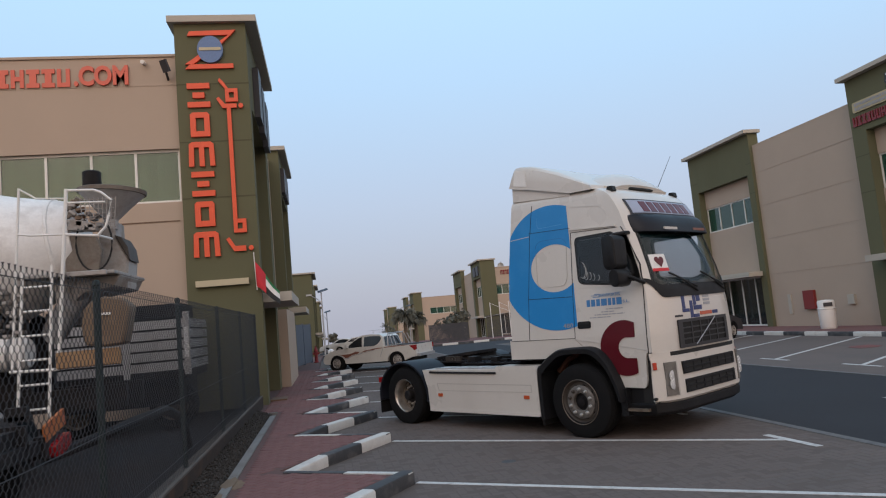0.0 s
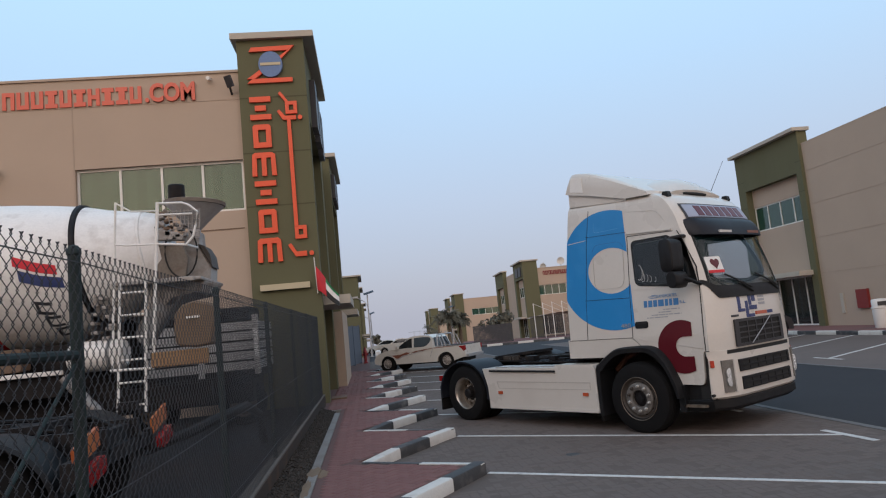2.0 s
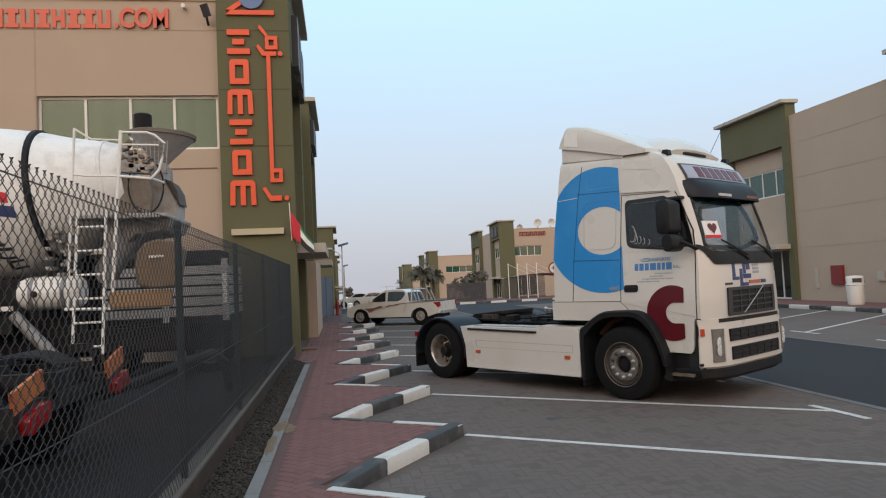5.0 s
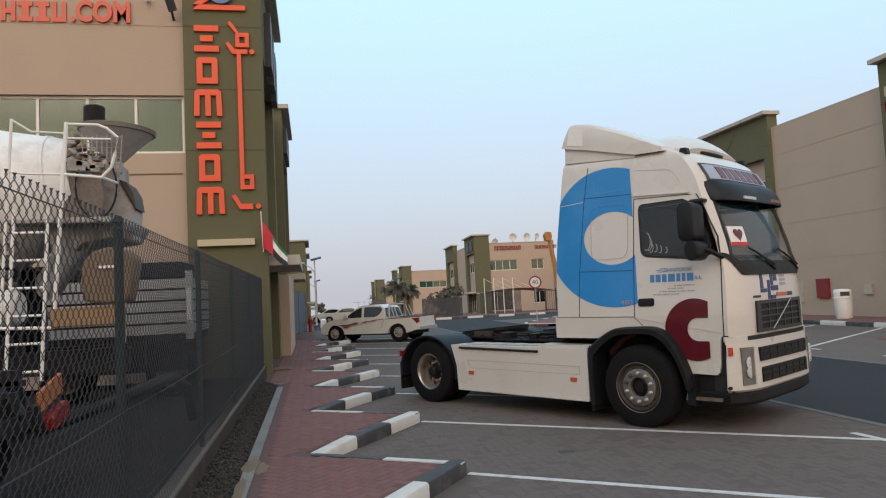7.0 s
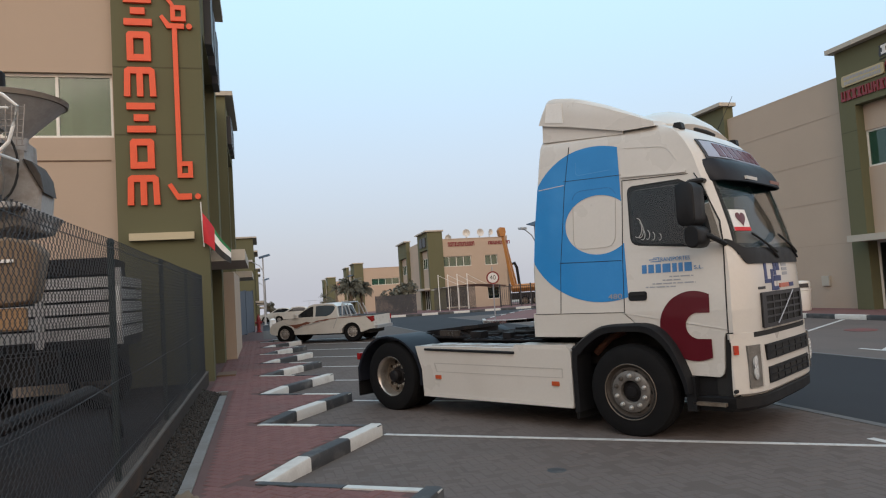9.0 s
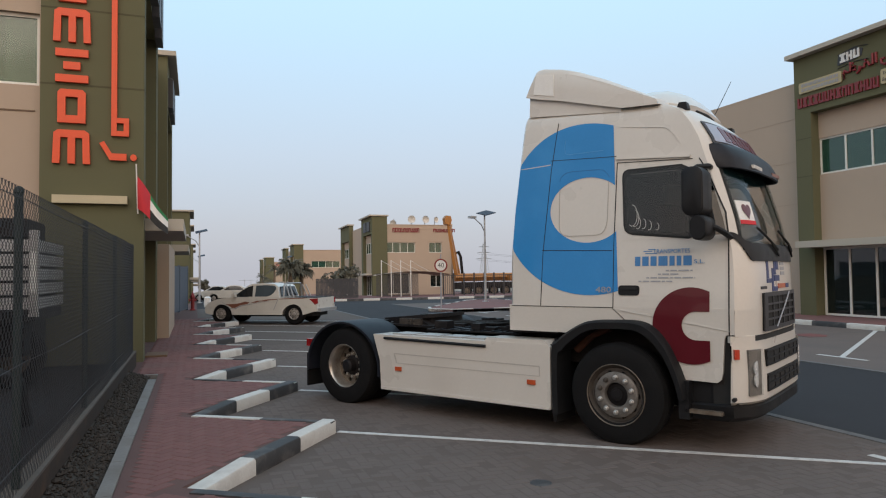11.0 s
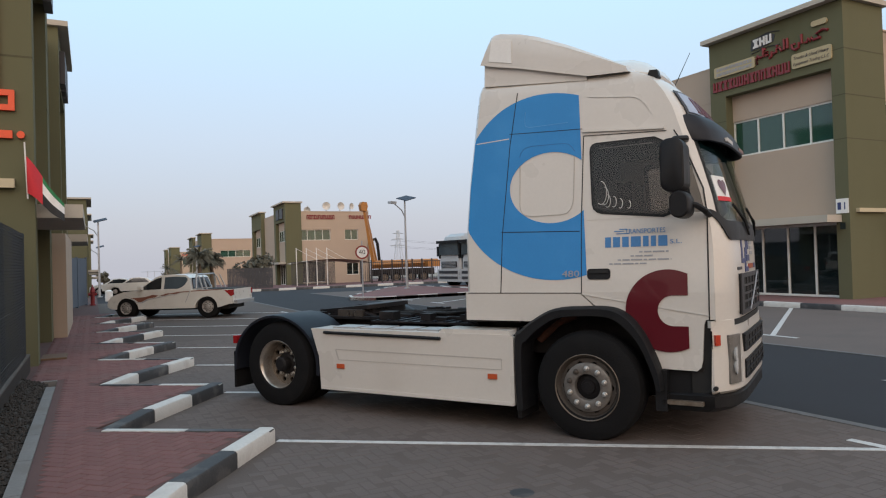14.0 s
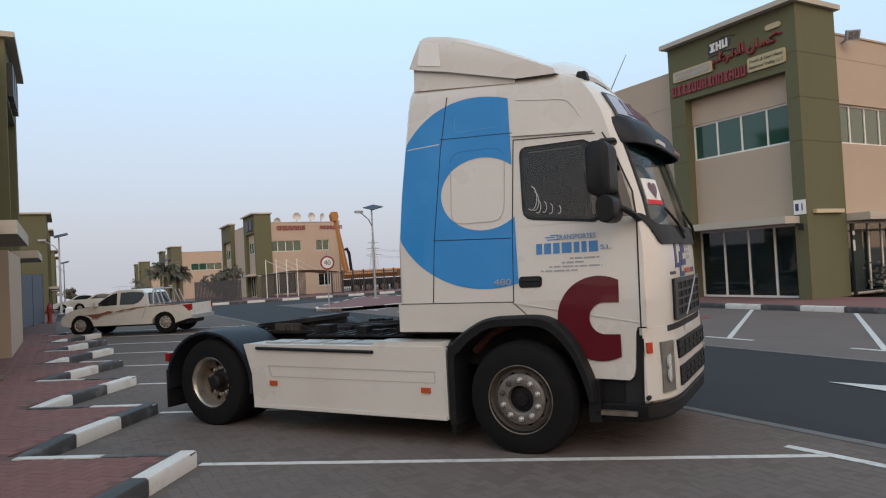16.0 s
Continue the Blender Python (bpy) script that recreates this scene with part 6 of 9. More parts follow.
far_side("splash_guard", lambda bm: bx(bm, -0.76, -0.73, 0.16, 0.78, 0.24, 1.0), M["plastic"], "black splash guard behind the front wheel")
for u0, z0, u1, z1, y in ((-0.62, 0.86, -0.22, 1.12, 0.40), (0.15, 1.12, 0.45, 0.86, 0.46)):
    for yy in (y, 2 * MID - y):
        bm = bmesh.new()
        pipe(bm, [(u0, yy, z0), ((u0 + u1) / 2, yy, (z0 + z1) / 2 + 0.05), (u1, yy, z1)], 0.045, 8)
        part("spring_link", bm, M["rust_box"], truck, "rusty suspension link in the wheel arch")
# rear fenders, flaps and lamps


def fender_maker(bm):
    rows_f = []
    for i in range(19):
        a = radians(-8 + 196 * i / 18)
        k = 1.0 if math.sin(a) < 0.75 else 0.985
        for_r = []
        ro, ri = 0.655, 0.615
        cu, cz = -3.885, 0.475
        flat = lambda rr: Vector((cu + rr * 1.06 * math.cos(a), 0, cz + rr * 0.93 * math.sin(a) + 0.01))
        po, pi_ = flat(ro), flat(ri)
        for_r = [Vector((pi_.x, 0.0, pi_.z)), Vector((po.x, 0.0, po.z - 0.01)), Vector((po.x, 0.04, po.z)), Vector((po.x, 0.66, po.z)), Vector((pi_.x, 0.66, pi_.z))]
        rows_f.append(for_r)
    loft(bm, rows_f)


far_side("rear_fender", fender_maker, M["plastic_blue"], "dark blue plastic rear fender")
far_side("mud_flap", lambda bm: bx(bm, -4.60, -4.57, 0.02, 0.66, 0.17, 0.62), M["rubber"], "black mud flap")
far_side("tail_lamp", lambda bm: bx(bm, -4.62, -4.56, 0.03, 0.22, 0.72, 0.82), M["lamp_red"], "red tail lamp", bevel=0.01)

# chassis, catwalk, fifth wheel
for y in (0.83, 1.60):
    bm = bmesh.new()
    bx(bm, -4.75, 1.0, y, y + 0.07, 0.72, 0.99)
    part("frame_rail", bm, M["chassis"], truck, "dark chassis rail")
for u in (-4.7, -3.3, -2.4, -1.5):
    bm = bmesh.new()
    bx(bm, u, u + 0.12, 0.9, 1.6, 0.75, 0.95)
    part("cross_member", bm, M["chassis"], truck)
bm = bmesh.new()
bx(bm, -2.75, -1.32, 0.42, 2.05, 0.985, 1.005)
part("catwalk", bm, M["chassis"], truck, "dark tread plate behind the cab")
for k in range(9):
    bm = bmesh.new()
    bx(bm, -2.70 + 0.155 * k, -2.66 + 0.155 * k, 0.44, 2.03, 1.005, 1.018)
    part("tread_bar", bm, M["plastic_blue"], truck)
bm = bmesh.new()
pts = [(-0.45, -0.42), (-0.12, -0.46), (0.28, -0.42), (0.42, -0.25), (0.42, 0.25), (0.28, 0.42), (-0.12, 0.46), (-0.45, 0.42), (-0.62, 0.30), (-0.22, 0.07), (-0.06, 0.0), (-0.22, -0.07), (-0.62, -0.30)]
rib_ = [(-0.40, -0.36), (0.30, -0.36), (0.36, -0.2), (0.36, 0.2), (0.30, 0.36), (-0.40, 0.36)]
tl5 = Matrix.Translation((-3.35, 1.25, 1.085)) @ Matrix.Rotation(radians(-5), 4, "Y")
prism(bm, pts, 0.0, 0.05, m=tl5, plane="xy")
part("fifth_wheel", bm, M["chassis"], truck, "greasy dark fifth wheel plate", bevel=0.008)
bm = bmesh.new()
prism(bm, rib_, -0.07, -0.002, m=tl5, plane="xy")
part("fifth_wheel_body", bm, M["chassis"], truck, "greasy cast body under the plate", bevel=0.02)
for y in (0.85, 1.65):
    bm = bmesh.new()
    prism(bm, [(-3.72, 0.99), (-2.98, 0.99), (-3.02, 1.03), (-3.16, 1.09), (-3.5, 1.09), (-3.68, 1.03)], y - 0.07, y + 0.07)
    part("fifth_wheel_foot", bm, M["chassis"], truck, "worn mounting foot", bevel=0.012)
for u0, u1, z0, z1, mt in ((-3.50, -3.12, 1.02, 1.10, "rim_dark"), (-3.34, -3.30, 1.02, 1.075, "mixer_grimy"), (-3.26, -3.23, 1.02, 1.085, "mixer_grimy"), (-3.95, -3.72, 1.03, 1.07, "chassis")):
    box("coupling_jaw", (u0, u1, 0.74, 0.80, z0, z1), M[mt], truck, "rusty greasy coupling piece", bevel=0.008)
bm = bmesh.new()
bx(bm, -3.9, -2.85, 0.7, 1.8, 0.99, 1.02)
part("mounting_plate", bm, M["chassis"], truck)
for k, (a, b) in enumerate(((-3.05, -2.72), (-2.66, -2.30), (-2.24, -1.95), (-1.90, -1.64))):
    far_side("ledge_plate", lambda bm, a=a, b=b: bx(bm, a, b, 0.09, 0.36, 0.946, 0.962), M["alloy"], "worn alloy tread plate", bevel=0.006)
# plain block for the engine, added to deepen the shade under the cab
bm = bmesh.new()
prism(bm, [(-1.05, 0.40), (-0.2, 0.30), (0.75, 0.34), (0.95, 0.50), (0.95, 0.95), (-1.05, 0.95)], 0.80, 1.70)
part("engine", bm, M["chassis"], truck, "dark engine and gearbox under the cab", bevel=0.04)
rng_c = random.Random(12)
bm = bmesh.new()
for k in range(26):
    x, y = rng_c.uniform(-2.7, -1.5), rng_c.uniform(0.45, 1.95)
    bx(bm, x, x + rng_c.uniform(0.06, 0.28), y, y + rng_c.uniform(0.05, 0.16), 1.0, 1.03 + rng_c.uniform(0.0, 0.075))
part("catwalk_gear", bm, M["chassis"], truck, "dark valves, brackets and couplings on the catwalk", kind="stuff", bevel=0.008)
for y0, y1 in ((0.62, 0.95), (0.74, 1.10), (1.5, 1.3)):
    bm = bmesh.new()
    pipe(bm, [(-1.36, y0, 1.22), (-1.55, y0 + 0.02, 1.12), (-1.9, (y0 + y1) / 2, 1.075), (-2.4, y1, 1.06), (-2.85, y1, 1.05)], 0.016, 6)
    part("air_line", bm, M["seam"], truck, "black air line")
far_side("fuel_tank", lambda bm: bx(bm, -2.95, -1.0, 0.12, 0.70, 0.32, 0.90), M["chassis"], "dark tank behind the skirt", bevel=0.06)
bm = bmesh.new()
pts = []
for i in range(90):
    a = i * 0.7
    pts.append((-1.45 - 0.10 * math.sin(i / 89 * math.pi), 1.0 + 0.07 * math.cos(a) + 0.004 * i, 1.55 - 0.004 * i + 0.07 * math.sin(a)))
pipe(bm, pts, 0.012, 5)
part("air_hose", bm, M["seam"], truck, "coiled black air hose")
bm = bmesh.new()
bx(bm, -1.42, -1.28, 0.3, 2.2, 1.03, 1.12)
part("cab_mount", bm, M["chassis"], truck)

# roof deflector
bm = bmesh.new()
dp = [(-1.13, 3.745), (-1.07, 3.88), (-1.01, 3.99), (-0.97, 4.012), (-0.90, 4.016), (-0.68, 3.97), (-0.50, 3.91), (-0.20, 3.775), (0.10, 3.62), (0.40, 3.46), (0.42, 3.40), (0.03, 3.42), (-0.35, 3.53), (-0.72, 3.64), (-0.92, 3.685)]
rws = []
for y, k, dz in ((0.25, 0.90, -0.01), (0.28, 0.97, -0.003), (0.36, 1.0, 0.0), (2.14, 1.0, 0.0), (2.22, 0.97, -0.003), (2.25, 0.90, -0.01)):
    rws.append([Vector((-0.5 + (u + 0.5) * (0.985 if k < 1 else 1), y, 3.40 + (z - 3.40) * k + dz)) for u, z in dp])
loft(bm, rws)
part("roof_deflector", bm, M["truck_white"], truck, "white curved roof air deflector")
bm = bmesh.new()
loft(bm, [[Vector((u, y, z)) for u, z in ((-1.10, 3.48), (-1.09, 3.70), (-0.7, 3.64), (-0.2, 3.495), (0.0, 3.42), (0.0, 3.38))] for y in (0.29, 2.21)])
part("deflector_base", bm, M["truck_white"], truck, "white base of the deflector", bevel=0.03, seg=2)
bm = bmesh.new()
side = [(-1.02, 3.72), (-0.98, 3.945), (-0.76, 3.905), (-0.765, 3.665)]
prism(bm, side, 0.243, 0.27)
part("deflector_patch", bm, M["white"], truck, "lighter patch on the deflector")
bm = bmesh.new()
loft(bm, [[Vector((u, y, 3.37 + (z - 3.37) * k)) for u, z in ((-0.25, 3.42), (-0.12, 3.71), (0.10, 3.735), (0.28, 3.71), (0.42, 3.65), (0.53, 3.56), (0.58, 3.47), (0.56, 3.40), (0.2, 3.37))] for y, k in ((0.56, 0.30), (0.60, 0.42), (0.72, 0.68), (0.92, 0.90), (1.25, 1.0), (1.58, 0.90), (1.78, 0.68), (1.90, 0.42), (1.94, 0.30))])
part("roof_hatch", bm, M["truck_white"], truck, "white raised roof hatch")
# dark pipe stands for the shade under the hatch's overhanging edge
bm = bmesh.new()
pipe(bm, [(0.0, 0.60, 3.475), (0.30, 0.62, 3.455), (0.48, 0.74, 3.425), (0.555, 0.95, 3.415), (0.585, 1.25, 3.41), (0.555, 1.55, 3.415), (0.48, 1.76, 3.425)], 0.022, 6)
part("hatch_seal", bm, M["seam"], truck, "dark line drawn for the shade under the hatch edge")
far_side("roof_lamp", lambda bm: (prism(bm, [(0.53, 3.315), (0.62, 3.30), (0.655, 3.335), (0.64, 3.40), (0.57, 3.405)], 0.38, 0.47), tube(bm, (0.59, 0.43, 3.34), (0.55, 0.52, 3.28), 0.022)), M["plastic"], "black roof lamp", bevel=0.015)
bm = bmesh.new()
tube(bm, (0.38, 1.9, 3.36), (0.62, 2.12, 3.98), 0.006, 0.003, 6)
part("aerial", bm, M["seam"], truck, "thin whip aerial")

# mirrors


def mirror_maker(bm):
    for z0, z1, u0, u1 in ((2.205, 2.665, 0.765, 0.965), (1.985, 2.22, 0.83, 0.99)):
        rws_m = []
        for k, (f, g) in enumerate(((0.0, 0.86), (0.05, 0.97), (0.5, 1.0), (0.92, 0.96), (1.0, 0.82))):
            cu, cz = (u0 + u1) / 2, (z0 + z1) / 2
            hw, hz = (u1 - u0) / 2 * g, (z1 - z0) / 2 * g
            rws_m.append([Vector((x, -0.22 + 0.30 * f, z)) for x, z in rounded(cu - hw, cu + hw, cz - hz, cz + hz, 0.08, 6)])
        loft(bm, rws_m)


bm = bmesh.new()
mirror_maker(bm)
part("mirror", bm, M["plastic"], truck, "large black two-part door mirror")


for bend, said in (([(0.82, -0.06, 2.64), (0.86, -0.02, 2.675), (0.93, 0.10, 2.69), (0.90, 0.25, 2.70)], "black upper mirror arm"), ([(0.95, -0.02, 2.12), (1.01, 0.02, 2.10), (1.07, 0.08, 2.05), (1.08, 0.20, 2.02)], "black lower mirror arm")):
    bm = bmesh.new()
    pipe(bm, bend, 0.027, 8)
    part("mirror_arm", bm, M["plastic"], truck, said)

# inside of the cab
for y in (0.45, 1.55):
    bm = bmesh.new()
    bx(bm, 0.0, 0.5, y, y + 0.5, 1.5, 1.75)
    bx(bm, -0.12, 0.06, y, y + 0.5, 1.75, 2.5)
    part("cab_seat", bm, M["interior"], truck, "dark cab seat", bevel=0.04)
bm = bmesh.new()
bx(bm, 0.75, 1.08, 0.3, 2.2, 1.5, 1.93)
part("dashboard", bm, M["interior"], truck, "dark dashboard", bevel=0.03)
bm = bmesh.new()
pipe(bm, [Vector((0.68, 1.8, 1.98)) + Matrix.Rotation(radians(25), 3, "Y") @ Vector((0.22 * math.cos(a), 0.22 * math.sin(a), 0)) for a in (2 * math.pi * i / 20 for i in range(21))], 0.018, 6)
part("steering_wheel", bm, M["seam"], truck, "dark steering wheel")
bm = bmesh.new()
bx(bm, -0.30, -0.26, 0.26, 2.24, 1.40, 2.84)
part("sleeper_curtain", bm, M["interior"], truck, "dark curtain behind the seats")
bm = bmesh.new()
bx(bm, -0.26, 0.82, 0.33, 2.17, 2.80, 2.83)
part("headlining", bm, M["interior"], truck, "dark headlining")
bm = bmesh.new()
bx(bm, -0.26, 1.02, 0.3, 2.2, 1.38, 1.42)
part("cab_carpet", bm, M["interior"], truck, "dark cab floor")


# ---- the fence and what stands behind it ----
FX = -1.52
fence = thing("chain_link_fence", "dark green chain-link fence with round posts on a low wall", "fence", m=pose(FX, 0, 0))
POSTS = [0.04, 2.85, 5.67, 8.48, 11.30, 14.05, 16.8]
for y in POSTS:
    bm = bmesh.new()
    tube(bm, (-0.03, y, 0.05), (-0.03, y, 2.25), 0.026, n=14)
    lathe(bm, [(0.026, 2.25), (0.031, 2.255), (0.030, 2.275), (0.018, 2.292), (0.004, 2.297)], 14, at=(-0.03, y, 0))
    part("post", bm, M["fence_green"], fence, "dark green round fence post")
for z in (2.215, 1.18, 0.58):
    bm = bmesh.new()
    pipe(bm, [(0.002, y, z - 0.012 * math.sin(math.pi * ((y - 0.04) % 2.82) / 2.82)) for y in np.arange(0.04, 16.85, 0.47)], 0.0034, 5)
    part("line_wire", bm, M["wire"], fence)
bm = bmesh.new()
tube(bm, (-0.03, 0.04, 1.83), (-0.03, 2.85, 1.82), 0.022)
part("brace_rail", bm, M["fence_green"], fence, "horizontal brace tube")
bm = bmesh.new()
tube(bm, (-0.03, 2.83, 1.78), (-0.03, 0.85, 0.42), 0.008)
part("brace_strut", bm, M["fence_green"], fence, "slanting brace tube")


def chain_link(y0, y1, z0, z1, cell, rise, r):
    """The woven wire: upright zigzag strands that hook into each other, with twisted ends at the top."""
    verts, faces = [], []
    count = int((y1 - y0) / cell)
    steps = int((z1 - z0) / rise)
    tri = [(math.cos(a), math.sin(a)) for a in (0.5, 2.6, 4.7)]
    for k in range(count):
        yc = y0 + cell * (k + 0.5)
        jig = 0.0015 * math.sin(k * 1.7)
        base = len(verts)
        for j in range(steps + 3):
            side_ = 1 if (j + k) % 2 == 0 else -1
            z = z0 + rise * j
            y = yc + side_ * cell * 0.53 + jig
            x = 0.004 * side_ + 0.006 * math.sin(yc * 2.1 + z)
            if j > steps:
                side_ = 1 if (steps + 1 + k) % 2 == 0 else -1
                z, y = z0 + rise * (steps + 0.9) + 0.02 * (j - steps - 1), yc + side_ * cell * (0.5 if j == steps + 1 else 0.44)
            q = r * (1.7 if j == steps + 2 else 1.0)
            for a, b in tri:
                verts.append((x + q * a, y + q * b * 1.25, z))
        for j in range(steps + 2):
            for i in range(3):
                p, q = base + j * 3 + i, base + j * 3 + (i + 1) % 3
                faces.append((p, q, q + 3, p + 3))
    me = bpy.data.meshes.new("wire_mesh")
    me.from_pydata(verts, [], faces)
    me.materials.append(M["wire"])
    ob = new("wire_mesh", me)
    ob.parent = fence
    return tagged(ob, "woven dark green wire mesh", kind="stuff")


chain_link(0.3, 16.8, 0.30, 2.25, 0.036, 0.040, 0.0026)
bm = bmesh.new()
bx(bm, -1.615, -1.485, -14, 17.0, 0.0, 0.378)
low_wall = solid("wall_low", bm, M["low_wall"], "low grimy brown wall with a pale top under the fence", "wall", kind="structure")
bm = bmesh.new()
bx(bm, -1.618, -1.482, -14, 17.0, 0.378, 0.40)
part("wall_top", bm, M["wall_dust"], low_wall, "pale dusty mortar top", bevel=0.006)

# plain walls round the yard; the unseen south one is added to shade it
bm = bmesh.new()
bx(bm, -22.3, -1.8, -14.6, -14.2, 0.0, 8.3)
solid("wall_south", bm, M["beige"], "unseen plain beige wall added to shade the yard", "wall", kind="structure")
bm = bmesh.new()
bx(bm, -22.6, -22.3, -14.6, 17.6, 0.0, 5.0)
solid("wall_west", bm, M["beige"], "plain beige wall at the back of the yard", "wall", kind="structure")

# concrete mixer, standing across the yard
MIX = Vector((-4.6, 11.2, 0))
mixer = thing("concrete_mixer", "red and white concrete mixer lorry parked in the yard", "lorry", m=pose(*MIX))


def mx(name, bm, material, label="", **kw):
    """A part of the mixer, modelled in the yard's own metres."""
    bmesh.ops.translate(bm, verts=bm.verts, vec=-MIX)
    return part(name, bm, material, mixer, label, **kw)


TILT = 0.14
DRUM = [(-8.9, 0.42, 2.50), (-8.5, 0.70, 2.60), (-7.9, 0.93, 2.77), (-7.1, 1.08, 2.98), (-6.3, 1.15, 3.13), (-5.6, 1.145, 3.17), (-4.95, 1.10, 3.16), (-4.5, 0.99, 3.22), (-4.15, 0.86, 3.27), (-3.6, 0.66, 3.39), (-3.4, 0.58, 3.43)]


def drum_at(x, ang, out=0.0):
    xs = [p[0] for p in DRUM]
    r = float(np.interp(x, xs, [p[1] for p in DRUM])) + out
    cz = float(np.interp(x, xs, [p[2] for p in DRUM]))
    a = radians(ang)
    return Vector((x - TILT * r * math.sin(a), 11.2 - r * math.cos(a), cz + r * math.sin(a)))


def drum_part(name, xs, material, label, out=0.0, n=48, swirl=0.0):
    bm = bmesh.new()
    loft(bm, [[drum_at(x + (swirl * math.sin(2 * math.pi * i / n + 0.5) if x == EDGE else 0), 360 * i / n, out if not isinstance(out, list) else out[k]) for i in range(n)] for k, x in enumerate(xs)])
    return mx(name, bm, material, label)


EDGE = -5.78
drum_part("drum_front", [-8.9, -8.7, -8.5, -8.2, -7.9, -7.5, -7.1, -6.7, -6.3, EDGE], M["mixer_red"], "red painted front of the drum", swirl=0.10)
drum_part("drum", [EDGE, -5.4, -5.2, -4.95, -4.72, -4.5], M["mixer_white"], "white drum shell with grime", swirl=0.10)
drum_part("roller_ring", [-4.52, -4.51, -4.465, -4.455], M["chassis"], "dark steel roller ring", out=[0.005, 0.03, 0.03, 0.005])
drum_part("drum_neck", [-4.44, -4.3, -4.15, -3.9, -3.6, -3.4], M["mixer_white"], "white drum neck")
drum_part("neck_ring", [-3.68, -3.67, -3.64, -3.63], M["mixer_white"], "thin raised band", out=[0.002, 0.014, 0.014, 0.002])
for a0, a1, mt in ((2, 9.5, "flag_red"), (-9.5, -1, "print_navy")):
    bm = bmesh.new()
    loft(bm, [[drum_at(-5.25 + 0.54 * i / 8 + (0.05 if mt == "print_navy" else 0), a0 + (a1 - a0) * j / 3 - 10 * i / 8, 0.006) for j in range(4)] for i in range(9)], closed=False)
    mx("drum_stripe", bm, M[mt], "painted stripe on the drum")
for k in range(3):
    for (b0, b1, c0, c1) in ((0, 0.045, 0, 11), (0.045, 0.2, 0, 2.6), (0.045, 0.2, 8.4, 11)):
        bm = bmesh.new()
        x0, a0 = -5.10 + 0.05 * k, -36 - 13 * k
        loft(bm, [[drum_at(x0 + b0 + (b1 - b0) * i / 3, a0 + c0 + (c1 - c0) * j / 3 - 12 * (b0 + (b1 - b0) * i / 3), 0.006) for j in range(4)] for i in range(4)], closed=False)
        mx("drum_print", bm, M["sign_dark"], "dark painted bar on the drum")
# hopper, collector and chute at the rear
bm = bmesh.new()
lathe(bm, [(0.09, 3.56), (0.10, 3.70), (0.30, 3.93), (0.455, 4.09), (0.445, 4.09), (0.29, 3.95), (0.09, 3.73)], 30)
bmesh.ops.rotate(bm, verts=bm.verts, cent=(0, 0, 4.1), matrix=Matrix.Rotation(radians(4), 3, "Y"))
bmesh.ops.translate(bm, verts=bm.verts, vec=(-2.93, 11.1, 0))
mx("hopper", bm, M["hopper_grey"], "pale grey charging hopper")
bm = bmesh.new()
lathe(bm, [(0.445, 4.085), (0.475, 4.09), (0.482, 4.145), (0.455, 4.155), (0.43, 4.09)], 30)
bmesh.ops.rotate(bm, verts=bm.verts, cent=(0, 0, 4.1), matrix=Matrix.Rotation(radians(4), 3, "Y"))
bmesh.ops.translate(bm, verts=bm.verts, vec=(-2.93, 11.1, 0))
mx("hopper_rim", bm, M["hopper_rust"], "rusty brown hopper rim")
bm = bmesh.new()
lathe(bm, [(0.12, 4.20), (0.13, 4.23), (0.13, 4.44), (0.11, 4.46), (0.03, 4.47)], 20, at=(-3.21, 11.1, 0))
mx("hopper_cap", bm, M["chassis"], "black cylinder on the hopper rim")
bm = bmesh.new()
prism(bm, [(-3.05, 3.70), (-2.90, 3.70), (-2.89, 3.44), (-2.72, 3.10), (-2.76, 2.64), (-2.96, 2.62), (-3.02, 2.88), (-3.20, 2.92), (-3.12, 3.50)], 11.02, 11.55)
mx("collector", bm, M["mixer_grimy"], "grimy white discharge collector", bevel=0.03)
bm = bmesh.new()
prism(bm, [(-2.90, 3.46), (-2.80, 3.42), (-2.72, 3.27), (-2.69, 3.06), (-2.74, 3.14)], 11.0, 11.5)
mx("collector_flap", bm, M["rim_dark"], "dark brown rubber flap", bevel=0.01)
bm = bmesh.new()
rows_d = []
for i in range(9):
    f = i / 8
    c = Vector((-3.62 + 0.42 * f, 10.75 - 0.25 * f, 2.18 + 0.55 * f))
    rows_d.append([c + Vector((0.20 * math.cos(t) * (1 - 0.1 * f), 0.26 * math.sin(t) * 0.6, 0.26 * math.sin(t))) for t in (math.pi + math.pi * j / 10 for j in range(11))])
loft(bm, rows_d, closed=False)
mx("chute", bm, M["mixer_grey"], "grey open discharge chute")
bm = bmesh.new()
bx(bm, -3.40, -2.80, 10.2, 10.26, 2.80, 2.87)
bx(bm, -4.0, -2.72, 10.3, 11.9, 2.82, 2.87)
mx("platform", bm, M["mixer_grimy"], "white platform plate", bevel=0.01)
bm = bmesh.new()
prism(bm, [(-3.60, 2.82), (-2.72, 2.82), (-2.80, 2.66), (-3.20, 2.60), (-3.55, 2.30)], 10.55, 11.8)
mx("platform_bracket", bm, M["mixer_grimy"], "grimy bracket under the platform", bevel=0.01)
bm = bmesh.new()
prism(bm, [(-3.04, 1.86), (-3.08, 2.10), (-3.05, 2.32), (-2.95, 2.44), (-2.78, 2.49), (-2.58, 2.45), (-2.46, 2.34), (-2.52, 2.0), (-2.56, 1.84), (-2.80, 1.82)], 10.0, 10.34)
mx("fender_bin", bm, M["tan"], "tan steel bin with a domed top", bevel=0.03)
bm = bmesh.new()
